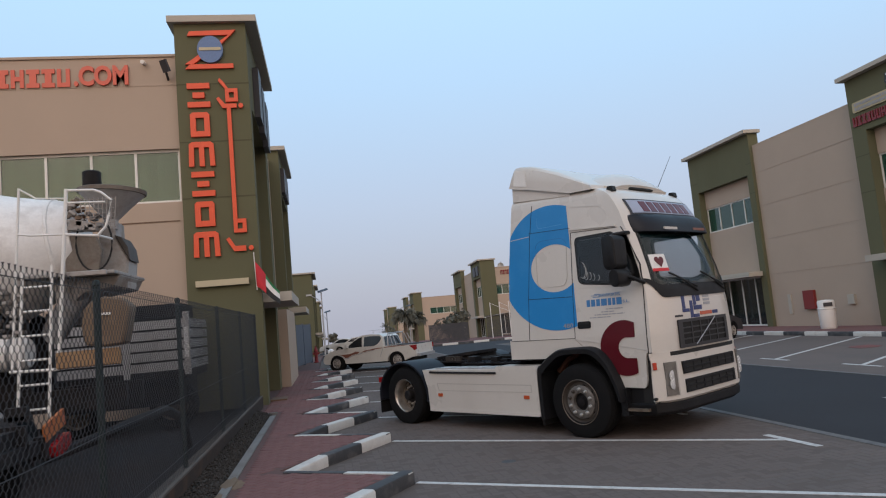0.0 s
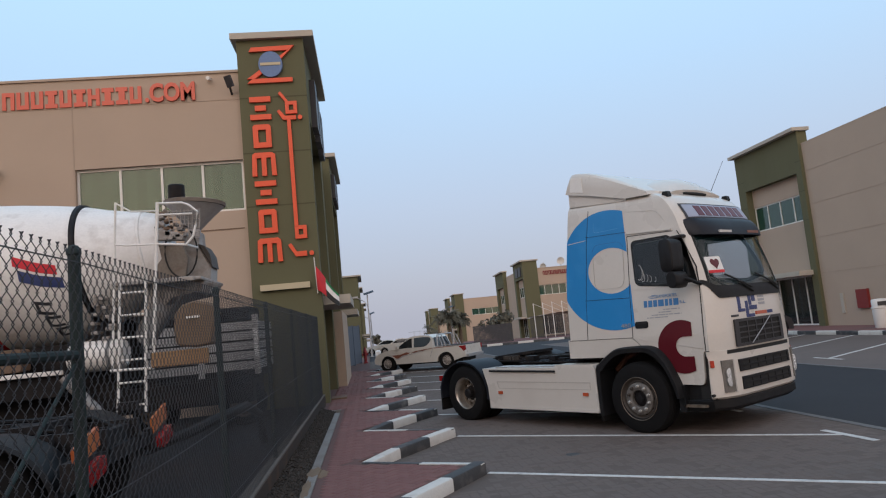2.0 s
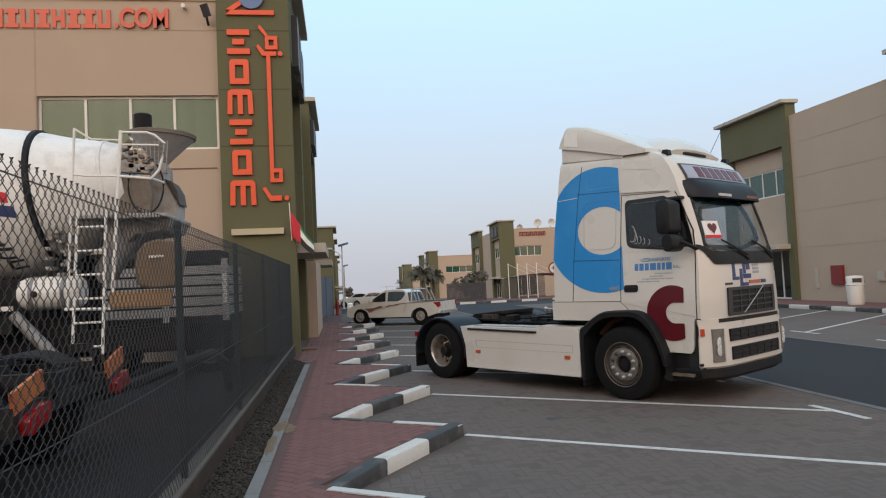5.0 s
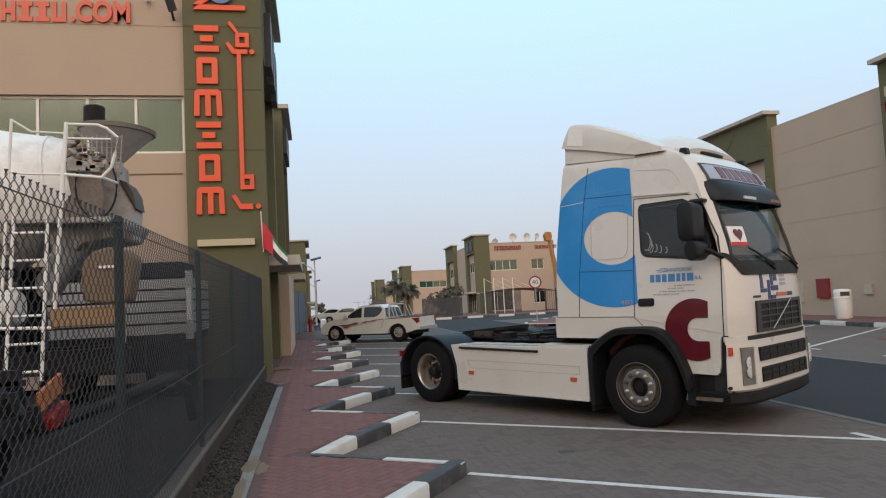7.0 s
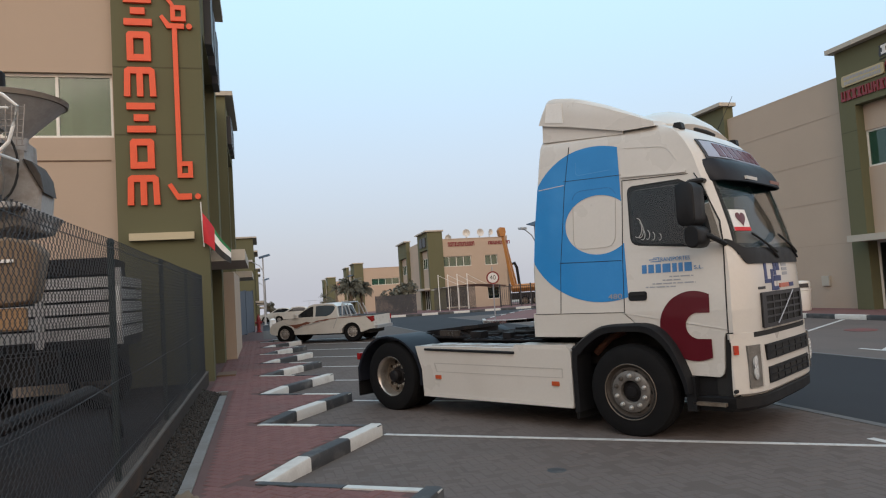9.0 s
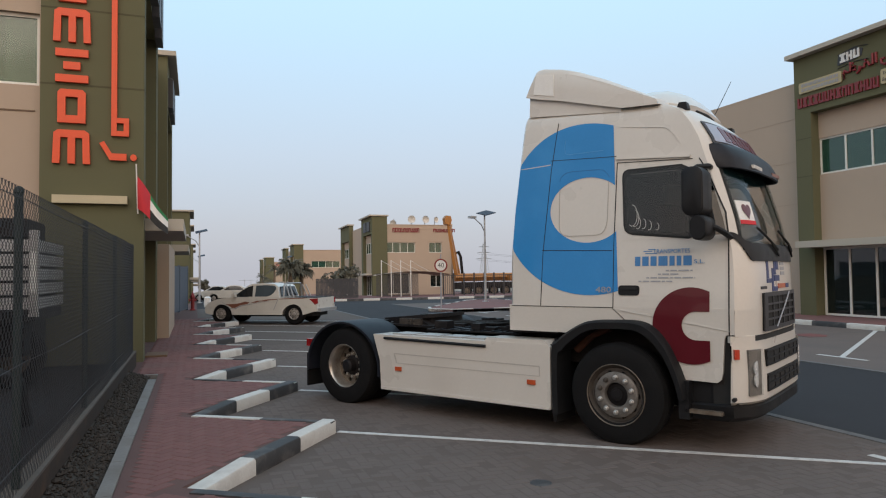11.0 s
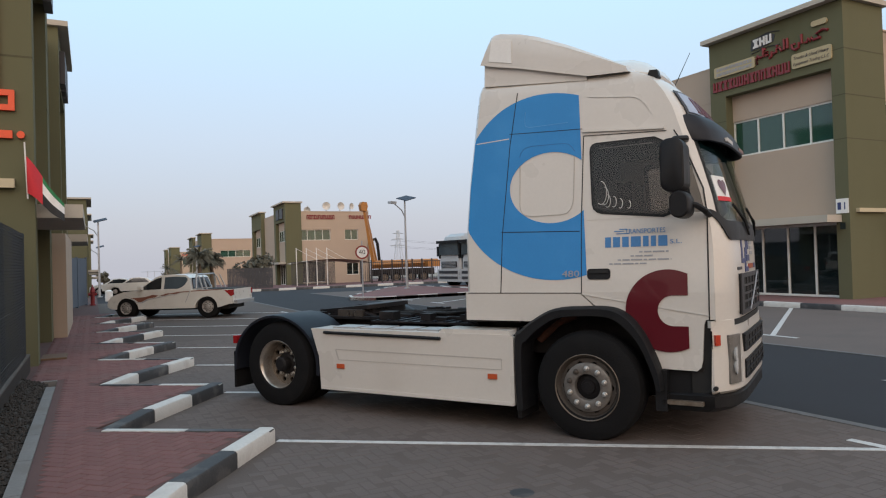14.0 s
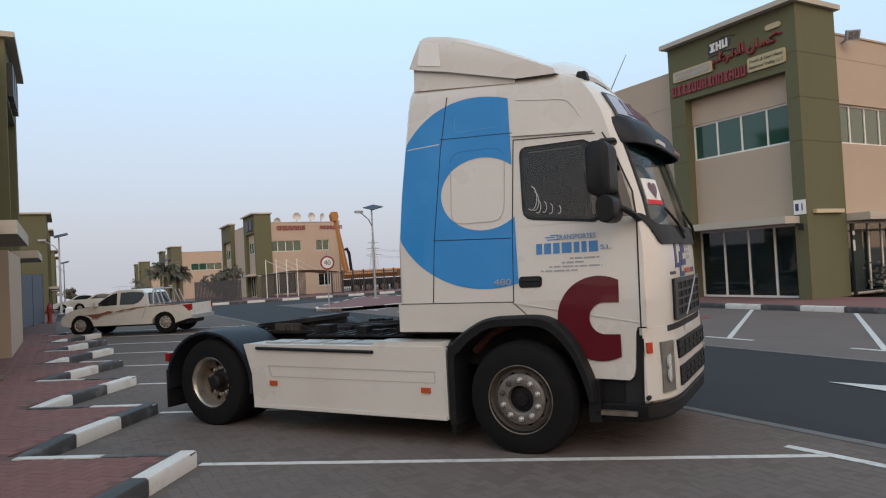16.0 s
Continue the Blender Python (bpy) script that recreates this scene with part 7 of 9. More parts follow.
bx(bm, -2.88, -2.70, 9.97, 10.0, 2.24, 2.27)
mx("bin_handle", bm, M["white"], "pale bin handle")
bm = bmesh.new()
bx(bm, -3.42, -2.62, 10.05, 10.12, 1.58, 1.80)
mx("rear_board", bm, M["board_yellow"], "yellow-tan rear board", bevel=0.015)
for cx_, cz_, rx_, rz_ in ((-3.06, 3.30, 0.24, 0.40),):
    bm = bmesh.new()
    pipe(bm, [(cx_ + rx_ * math.cos(a), 10.60, cz_ + rz_ * math.sin(a)) for a in (radians(150 + 260 * i / 16) for i in range(17))], 0.013, 6)
    mx("water_hose", bm, M["seam"], "black hanging hose")
bm = bmesh.new()
lathe(bm, [(0.06, -4.68), (0.18, -4.66), (0.22, -4.58), (0.225, -4.5), (0.225, -3.98), (0.22, -3.92), (0.18, -3.87), (0.06, -3.85)], 24, "x", at=(0, 10.45, 1.83))
mx("water_tank", bm, M["mixer_white"], "white round water tank")
for x in (-4.5, -4.1):
    bm = bmesh.new()
    lathe(bm, [(0.226, x), (0.234, x), (0.234, x + 0.05), (0.226, x + 0.05)], 24, "x", at=(0, 10.45, 1.83))
    mx("tank_strap", bm, M["mixer_grey"], "steel tank strap")
bm = bmesh.new()
lathe(bm, [(0.04, 10.20), (0.045, 10.235), (0.02, 10.24)], 12, "y", at=(-4.42, 0, 1.82))
mx("tank_plug", bm, M["chassis"], "dark tank plug")
bm = bmesh.new()
prism(bm, [(-3.46, 2.90), (-3.02, 2.90), (-2.98, 3.20), (-3.06, 3.44), (-3.40, 3.46), (-3.48, 3.3)], 10.66, 10.74)
mx("shield_plate", bm, M["hopper_rust"], "dark muddy shield plate at the drum mouth", bevel=0.015)
bm = bmesh.new()
prism(bm, [(-3.40, 3.50), (-3.02, 3.47), (-3.0, 3.53), (-3.1, 3.60), (-3.36, 3.66)], 10.56, 10.72)
mx("splash_plate", bm, M["mixer_grimy"], "grimy white splash plate", bevel=0.01)
rng_m = random.Random(21)
for k in range(9):
    bm = bmesh.new()
    x, z = -3.40 + 0.17 * rng_m.random(), 3.64 + 0.34 * k / 9
    bx(bm, -0.05, 0.05 + 0.04 * rng_m.random(), -0.04, 0.04, -0.025, 0.03, m=pose(x, 10.66, z, rng_m.uniform(-20, 20), rng_m.uniform(-35, 35), rng_m.uniform(-30, 30)))
    mx("valve_block", bm, (M["mixer_grimy"], M["mud"], M["hopper_rust"])[k % 3], "rusty valve block", bevel=0.01)
# ladder, each rail and rung
LY = 10.12
for x0, z0, x1, z1, r in ((-3.92, 0.98, -3.81, 2.97, 0.02), (-3.54, 0.98, -3.45, 2.97, 0.02), (-3.97, 1.58, -3.83, 4.03, 0.017), (-3.41, 1.58, -3.24, 3.99, 0.024)):
    bm = bmesh.new()
    tube(bm, (x0, LY, z0), (x1, LY, z1), r)
    mx("ladder_rail", bm, M["white"], "white ladder rail")
for k in range(6):
    z = 1.09 + 0.32 * k
    bm = bmesh.new()
    tube(bm, (-3.92 + 0.055 * (z - 1), LY, z), (-3.54 + 0.045 * (z - 1), LY, z), 0.016)
    mx("ladder_rung", bm, M["white"], "white ladder rung")
for pts, r in (([(-3.87, LY, 3.41), (-3.70, LY - 0.02, 3.38), (-3.28, LY, 3.37)], 0.013),
               ([(-3.28, LY, 3.37), (-2.86, LY + 0.02, 3.33), (-2.80, LY + 0.4, 3.33)], 0.018),
               ([(-3.83, LY, 4.02), (-3.62, LY, 3.88), (-3.26, LY, 3.86)], 0.012),
               ([(-3.24, LY, 3.97), (-2.90, LY, 3.96), (-2.80, LY, 3.92), (-2.68, LY + 0.02, 3.81), (-2.72, LY + 0.02, 3.6), (-2.76, LY + 0.02, 3.45), (-2.86, LY + 0.02, 3.34)], 0.018),
               ([(-3.25, LY, 3.80), (-2.76, LY + 0.02, 3.79)], 0.014),
               ([(-4.00, LY, 1.60), (-3.40, LY, 1.58)], 0.02)):
    bm = bmesh.new()
    pipe(bm, pts, r, 8)
    mx("platform_rail", bm, M["white"], "white platform rail")
bm = bmesh.new()
for k in range(9):
    tube(bm, (-3.20 + 0.052 * k, 10.62, 3.52), (-3.22 + 0.06 * k, 10.58, 3.95), 0.007, n=5)
for k in range(7):
    tube(bm, (-3.22, 10.615, 3.52 + 0.068 * k), (-2.76, 10.615, 3.52 + 0.068 * k), 0.007, n=5)
mx("guard_grid", bm, M["mixer_grimy"], "grey welded guard grid", kind="stuff")
bm = bmesh.new()
for k in range(22):
    a = k * 2.4
    x, z = -3.28 + 0.27 * (0.5 + 0.5 * math.sin(a)), 3.48 + 0.22 * (0.5 + 0.5 * math.cos(a * 1.7))
    bx(bm, x, x + 0.05 + 0.03 * math.sin(k), 10.56, 10.72, z, z + 0.03 + 0.02 * math.cos(k * 3))
mx("control_levers", bm, M["mixer_grey"], "grimy cluster of levers and valves", kind="stuff", bevel=0.004)
bm = bmesh.new()
for k in range(16):
    x, z = -4.18 + 0.16 * math.sin(k * 2.2), 2.05 + 0.045 * k
    bx(bm, x, x + 0.09, 10.35, 10.6, z, z + 0.05)
mx("roller_bracket", bm, M["mixer_grimy"], "muddy roller bracket", kind="stuff", bevel=0.01)
# chassis and wheels
for y in (10.75, 11.6):
    bm = bmesh.new()
    bx(bm, -10.2, -2.75, y, y + 0.09, 0.98, 1.28)
    mx("chassis_rail", bm, M["chassis"], "dark chassis rail")
bm = bmesh.new()
bx(bm, -10.0, -4.72, 10.25, 10.33, 1.61, 1.675)
mx("side_beam", bm, M["mixer_white"], "pale side beam", bevel=0.006)
bm = bmesh.new()
tube(bm, (-4.70, 10.28, 1.56), (-4.08, 10.22, 0.86), 0.075, 0.085, n=12)
mx("strut", bm, M["mixer_grey"], "grey slanting strut")
for y in (10.78, 11.62):
    bm = bmesh.new()
    prism(bm, [(-5.1, 1.28), (-4.0, 1.28), (-4.05, 2.3), (-4.25, 2.42), (-4.6, 1.9), (-4.9, 1.7)], y, y + 0.1)
    mx("drum_pedestal", bm, M["chassis"], "dark drum pedestal")
bm = bmesh.new()
bx(bm, -9.5, -8.95, 10.75, 11.7, 1.28, 2.75)
mx("gearbox_stand", bm, M["chassis"], "dark drum drive stand", bevel=0.03)
bm = bmesh.new()
bx(bm, -9.9, -4.75, 10.36, 12.1, 1.30, 1.60)
bx(bm, -9.9, -4.75, 10.75, 12.0, 1.60, 2.05)
mx("deck", bm, M["chassis"], "dark deck under the drum")
for k in range(5):
    bm = bmesh.new()
    x = -7.3 + 0.42 * k
    prism(bm, rounded(x, x + 0.34, 1.70, 2.0 + 0.03 * math.sin(k * 2), 0.05), 10.3, 10.6)
    mx("deck_box", bm, (M["chassis"], M["mud"], M["rust_box"])[k % 3], "muddy box on the deck", bevel=0.01)
bm = bmesh.new()
pipe(bm, [(-6.6, 10.24, 1.78), (-6.55, 10.24, 2.0), (-6.45, 10.24, 2.06), (-5.9, 10.24, 2.06), (-5.82, 10.24, 2.0), (-5.8, 10.24, 1.78)], 0.016, 6)
mx("grab_rail", bm, M["white"], "pale bent grab rail")


def open_ends(bm):
    """Takes away the end faces of a turned ring."""
    bmesh.ops.delete(bm, geom=[f for f in bm.faces if len(f.verts) > 4], context="FACES_ONLY")


def plain_wheel(parent, at, r, w, axis="x", tyre_mat=None, rim_mat=None, out=1, disc_mat=None, dish=0.0, rim=1.0):
    """A small or distant wheel: tyre and dished rim."""
    wh = new("wheel")
    wh.parent = parent
    bm = bmesh.new()
    lathe(bm, [(r * 0.58 * rim, -w / 2), (r * 0.9, -w / 2), (r * 0.98, -w * 0.38), (r, -w * 0.2), (r, w * 0.2), (r * 0.98, w * 0.38), (r * 0.9, w / 2), (r * 0.58 * rim, w / 2)], 32, axis, at=at)
    open_ends(bm)
    part("tyre", bm, tyre_mat or M["rubber"], wh, "black rubber tyre")
    o = out * w / 2
    n = 28
    bm = bmesh.new()
    lathe(bm, [(a * rim * r, o * h) for a, h in ((0.60, 0.98), (0.61, 1.04), (0.585, 1.05), (0.56, 0.98), (0.53, 0.82), (0.52, 0.45))], n, axis, at=at)
    open_ends(bm)
    part("rim", bm, rim_mat or M["rim"], wh, "steel rim")
    bm = bmesh.new()
    lathe(bm, [(a * r * rim, o * (h + dish)) for a, h in ((0.525, 0.45), (0.42, 0.52), (0.33, 0.66), (0.31, 0.68), (0.19, 0.66), (0.18, 0.86), (0.15, 0.92), (0.02, 0.93))], n, axis, at=at)
    part("wheel_disc", bm, disc_mat or rim_mat or M["rim"], wh, "dished wheel disc")
    for k in range(8):
        t = 2 * math.pi * k / 8
        c = Vector(at) + Vector((r * 0.25 * math.cos(t), o * (0.66 + dish), r * 0.25 * math.sin(t)))
        bm = bmesh.new()
        lathe(bm, [(r * 0.035, 0.0), (r * 0.035, o * 0.12), (r * 0.01, o * 0.13)], 6, axis, at=c)
        part("wheel_nut", bm, M["seam"], wh)
        c = Vector(at) + Vector((r * 0.42 * math.cos(t + 0.4), o * (0.53 + dish), r * 0.42 * math.sin(t + 0.4)))
        bm = bmesh.new()
        lathe(bm, [(r * 0.055, -o * 0.02), (r * 0.055, o * 0.05), (r * 0.01, o * 0.055)], 8, axis, at=c)
        part("hand_hole", bm, M["seam"], wh)
    return wh


for x in (-5.0, -6.35, -9.6):
    for y, o in ((-0.85, -1), (0.85, 1)):
        plain_wheel(mixer, (x - MIX.x, y, 0.52), 0.52, 0.45, "y", rim_mat=M["rim_dark"], out=o)

# dark chassis of a second lorry, its tail towards the fence
tail = thing("chassis_lorry", "dark lorry chassis with its tail towards the fence", "lorry", m=pose(-4.6, 7.4, 0))
for y in (-0.5, 0.42):
    box("chassis_rail", (-4.6, 1.68, y, y + 0.08, 0.85, 1.10), M["chassis"], tail, "dark chassis rail", bevel=0.01)
for x in (-1.6, -0.3, 1.5):
    box("cross_member", (x, x + 0.1, -0.42, 0.42, 0.88, 1.06), M["chassis"], tail, "dark cross member")
for x in (0.85, -0.5):
    for y, o in ((-1.0, -1), (1.0, 1)):
        plain_wheel(tail, (x, y, 0.52), 0.52, 0.42, "y", rim_mat=M["rim_dark"], disc_mat=M["chassis"], out=o)
        bm = bmesh.new()
        rows_d = []
        for i in range(15):
            a = radians(8 + 164 * i / 14)
            rows_d.append([Vector((x + r * math.cos(a), yy, 0.50 + r * math.sin(a))) for yy, r in ((y - 0.29, 0.66), (y - 0.26, 0.69), (y + 0.26, 0.69), (y + 0.29, 0.66), (y + 0.26, 0.665), (y - 0.26, 0.665))])
        loft(bm, rows_d)
        part("mudguard", bm, M["plastic"], tail, "rounded black mudguard")
for y in (-1.40, 0.75):
    bm = bmesh.new()
    bx(bm, 1.70, 1.73, -0.28, 0.28, -0.09, 0.09, m=Matrix.Translation((0, y + 0.32, 1.02)) @ Matrix.Rotation(radians(13), 4, "X"))
    part("reflector_board", bm, M["board_orange"], tail, "orange reflector board", bevel=0.01)
    bm = bmesh.new()
    prism(bm, rounded(-0.21, 0.21, -0.075, 0.075, 0.04), 1.72, 1.80, plane="yz", m=Matrix.Translation((0, y + 0.36, 0.80)) @ Matrix.Rotation(radians(13), 4, "X"))
    part("tail_lamp", bm, M["lamp_red"], tail, "red tail lamp", bevel=0.01)
    box("lamp_bracket", (1.60, 1.72, y + 0.05, y + 0.62, 0.70, 0.93), M["chassis"], tail, "dark lamp bracket", bevel=0.01)
box("tail_beam", (1.55, 1.68, -1.2, 1.25, 0.76, 0.90), M["chassis"], tail, "dark tail beam", bevel=0.015)
bm = bmesh.new()
prism(bm, rounded(-0.75, 0.75, -0.5, 0.5, 0.18), 1.12, 1.20, m=Matrix.Translation((0.3, 0, 0)), plane="xy")
part("coupling_plate", bm, M["chassis"], tail, "dark greasy coupling plate", bevel=0.015)
bm = bmesh.new()
rng_t = random.Random(5)
for k in range(44):
    x, y = rng_t.uniform(-4.2, 1.5), rng_t.choice((-0.72, -0.6, -0.35, 0.3, 0.65))
    w, h = rng_t.uniform(0.06, 0.22), rng_t.uniform(0.05, 0.18)
    z = rng_t.uniform(0.9, 1.2)
    bx(bm, x, x + w, y, y + 0.1, z, z + h)
part("chassis_clutter", bm, M["chassis"], tail, "dark brackets and valves along the chassis", kind="stuff", bevel=0.012)
for y0, y1, z in ((-0.9, -0.2, 1.28), (-0.7, 0.4, 1.34)):
    bm = bmesh.new()
    pipe(bm, [(-2.4, y0, z), (-1.2, y0 + 0.1, z + 0.05), (0.2, y0 + 0.05, z - 0.02), (1.2, y1, z - 0.18), (1.6, y1, 0.95)], 0.022, 7)
    part("air_line", bm, M["plastic"], tail, "black air line")
bm = bmesh.new()
lathe(bm, [(0.05, -3.6), (0.18, -3.58), (0.2, -3.5), (0.2, -1.9), (0.18, -1.82), (0.05, -1.8)], 20, "x", at=(0, -0.92, 0.86))
part("air_tank", bm, M["chassis"], tail, "dark round air tank")
bm = bmesh.new()
pipe(bm, [(-3.2, 8.9, 0.60), (-2.75, 9.3, 0.72), (-2.5, 10.0, 0.80), (-2.3, 11.0, 0.84), (-2.28, 12.0, 0.6), (-2.28, 12.4, 0.09)], 0.07, 10)
solid("bent_pipe", bm, M["chassis"], "grimy grey bent pipe beside the chassis", "pipe")

# slatted lorry body beyond the mixer
bed = thing("flatbed_lorry", "silver slatted flatbed lorry parked in the yard", "lorry", m=pose(-3.2, 15.0, 0))
for k in range(5):
    for face in (0, 1):
        bm = bmesh.new()
        z = 1.26 + 0.212 * k
        if face == 0:
            bx(bm, -2.2, 0.42, 0.0, 0.05, z, z + 0.172)
        else:
            bx(bm, 0.48, 0.53, 0.05, 2.1, z, z + 0.172)
        part("slat", bm, M["alloy"], bed, "dull alloy side board", bevel=0.015)
for x, y in ((0.42, -0.03), (-0.75, -0.02), (-2.25, -0.02)):
    bm = bmesh.new()
    bx(bm, x, x + 0.12, y, y + 0.1, 1.15, 2.42)
    part("stake", bm, M["alloy"], bed, "alloy corner stake", bevel=0.01)
bm = bmesh.new()
bx(bm, 0.44, 0.52, -0.05, -0.03, 1.5, 2.1)
part("latch_plate", bm, M["white"], bed, "white latch plate")
bm = bmesh.new()
bx(bm, -2.2, 0.5, 0.0, 2.1, 1.08, 1.24)
bx(bm, -2.15, 0.44, 0.06, 2.0, 1.24, 2.28)
part("floor_frame", bm, M["chassis"], bed, "dark floor frame and load")
bm = bmesh.new()
bx(bm, -2.0, 0.3, 0.3, 1.9, 0.55, 1.08)
part("underframe", bm, M["chassis"], bed, "dark underframe")
for x in (-1.9, 0.0):
    plain_wheel(bed, (x, 0.9, 0.5), 0.5, 0.3, "y", out=-1)
bm = bmesh.new()
bx(bm, -2.3, 0.3, 0.4, 1.8, 2.34, 2.62)
part("load", bm, M["chassis"], bed, "dark load on the body", bevel=0.03)


# ---- vehicles, signs and lamps along the street ----
pickup = thing("pickup", "white double-cab pickup with brown side stripes", "pickup", m=pose(2.0, 29.3, 0, 0, 0, 147.5) @ Matrix.Scale(0.935, 4))


def slab(parent, name, outline, half, inset_top, z_ref, material, label="", bevel=0.05, seg=3):
    """A car body part: a side outline pushed across, narrowed above a height."""
    bm = bmesh.new()
    prism(bm, outline, -half, half)
    for v in bm.verts:
        if v.co.z > z_ref:
            k = 1 - inset_top * (v.co.z - z_ref)
            v.co.y *= k
    return part(name, bm, material, parent, label, bevel=bevel, seg=seg)


def arc_pts(cx, r, n=8):
    return [(cx + r * math.cos(math.pi * (1 - i / n)), 0.36 + r * math.sin(math.pi * (1 - i / n))) for i in range(n + 1)]


low = [(-2.70, 0.52), (-2.70, 0.62), (-2.68, 1.10), (-0.92, 1.12), (-0.85, 1.13), (0.95, 1.14), (1.25, 1.12), (1.6, 1.08), (1.95, 1.0), (2.25, 0.88), (2.40, 0.74), (2.44, 0.60), (2.42, 0.46), (2.30, 0.40)]
low += [(x, max(z, 0.36)) for x, z in arc_pts(1.5, 0.47)[::-1]] + [(x, max(z, 0.36)) for x, z in arc_pts(-1.5, 0.47)[::-1]] + [(-2.5, 0.50)]
slab(pickup, "body", low, 0.89, 0.10, 0.85, M["car_white"], "white painted body", 0.035)
green = [(-0.92, 1.10), (-0.80, 1.60), (-0.66, 1.72), (-0.2, 1.765), (0.25, 1.74), (0.42, 1.66), (1.12, 1.10)]
slab(pickup, "cab", green, 0.86, 0.24, 1.10, M["car_white"], "white cab with rounded roof", 0.04)


def side_glass(parent, pts, half, inset, z_ref, name="side_window", mat_=None, out=0.008):
    for sg in (1, -1):
        bm = bmesh.new()
        a = [bm.verts.new((x, sg * (half * (1 - inset * max(0, z - z_ref)) + out), z)) for x, z in pts]
        b = [bm.verts.new((x, sg * (half * (1 - inset * max(0, z - z_ref)) - 0.02), z)) for x, z in pts]
        bm.faces.new(a)
        bm.faces.new(b[::-1])
        for i in range(len(a)):
            j = (i + 1) % len(a)
            bm.faces.new((a[i], a[j], b[j], b[i]))
        part(name, bm, mat_ or M["car_glass"], parent, "dark tinted side window")


side_glass(pickup, [(0.20, 1.17), (0.98, 1.15), (0.88, 1.26), (0.62, 1.47), (0.40, 1.60), (0.22, 1.655)], 0.86, 0.24, 1.10)
# rear pane in a paler colour that stands for sky seen in the glass
side_glass(pickup, [(-0.74, 1.50), (-0.66, 1.34), (-0.55, 1.23), (-0.40, 1.17), (0.10, 1.17), (0.09, 1.655), (-0.30, 1.67), (-0.66, 1.64), (-0.73, 1.58)], 0.86, 0.24, 1.10, mat_=M["lorry_screen"])
STRIPES = (
    ([(1.62, 1.02), (1.30, 0.86), (1.12, 0.75), (0.92, 0.74), (0.70, 0.83), (0.40, 0.87), (0.30, 0.92), (0.55, 0.95), (0.22, 1.0), (0.75, 0.99), (1.05, 0.97), (1.30, 0.99)], "decal_brown"),
    ([(0.28, 0.90), (0.05, 0.91), (-0.10, 0.95), (-0.35, 0.96), (-0.50, 1.0), (-0.82, 1.02), (-0.82, 1.05), (-0.40, 1.03), (-0.20, 0.99), (0.0, 0.98), (0.12, 0.94)], "decal_brown"),
    ([(-0.90, 1.03), (-1.5, 1.05), (-2.0, 1.06), (-2.4, 1.085), (-1.9, 1.09), (-1.4, 1.085), (-0.90, 1.06)], "decal_brown"),
    ([(1.58, 0.985), (1.25, 0.82), (1.10, 0.72), (0.90, 0.71), (0.66, 0.80), (0.30, 0.85), (-0.10, 0.91), (-0.50, 0.965), (-0.50, 0.975), (-0.10, 0.925), (0.30, 0.868), (0.70, 0.82), (0.92, 0.73), (1.10, 0.74), (1.27, 0.85)], "print_grey"))
for k, (pts, mt) in enumerate(STRIPES):
    pts = [(x, 0.93 + (z - 0.93) * (1.45 if z < 0.93 or k == 0 else 1.1)) for x, z in pts]
    side_glass(pickup, pts, 0.885, 0.10, 0.85, "side_stripe", M[mt], 0.004 + 0.001 * k)
for pts in ([(0.145, 0.45), (0.155, 0.45), (0.155, 1.12), (0.145, 1.12)], [(-0.62, 0.42), (-0.60, 0.42), (-0.72, 0.70), (-0.80, 0.92), (-0.86, 1.12), (-0.885, 1.12), (-0.82, 0.92), (-0.74, 0.70)], [(1.05, 0.5), (1.06, 0.5), (1.06, 1.1), (1.05, 1.1)]):
    side_glass(pickup, pts, 0.885, 0.10, 0.85, "door_gap", M["print_grey"], 0.003)
bm = bmesh.new()
loft(bm, [[Vector((x, y * (1 - 0.24 * (z - 1.1)), z)) for x, z in ((1.06 + 0.02, 1.17), (0.46 + 0.02, 1.66))] for y in (-0.74, 0.74)] , closed=False)
part("windscreen", bm, M["car_glass"], pickup, "dark windscreen")
bm = bmesh.new()
bx(bm, -2.62, -1.0, -0.72, 0.72, 1.10, 1.128)
part("bed_floor", bm, M["seam"], pickup, "dark open load bed")
bm = bmesh.new()
for d in (0.0, 0.02):
    bm.faces.new([bm.verts.new((x - d, y, z)) for x, y, z in ((-0.925, -0.74, 1.16), (-0.925, 0.74, 1.16), (-0.815, 0.62, 1.60), (-0.815, -0.62, 1.60))])
part("rear_window", bm, M["car_glass"], pickup, "dark rear window")
for y in (0.80, -0.80):
    bm = bmesh.new()
    pipe(bm, [(-1.06, y, 1.12), (-1.05, y * 0.93, 1.66), (-1.05, y * 0.85, 1.74)], 0.034, 8)
    part("roll_bar", bm, M["galv"], pickup, "chrome roll bar")
    for x in (-1.2, -1.35):
        bm = bmesh.new()
        pipe(bm, [(x - 0.1, y, 1.12), (x + 0.08, y * 0.90, 1.68)], 0.028, 6)
        part("roll_bar_leg", bm, M["galv"], pickup)
bm = bmesh.new()
pipe(bm, [(-1.05, 0.70, 1.74), (-1.05, -0.70, 1.74)], 0.034, 8)
part("roll_bar_hoop", bm, M["galv"], pickup)
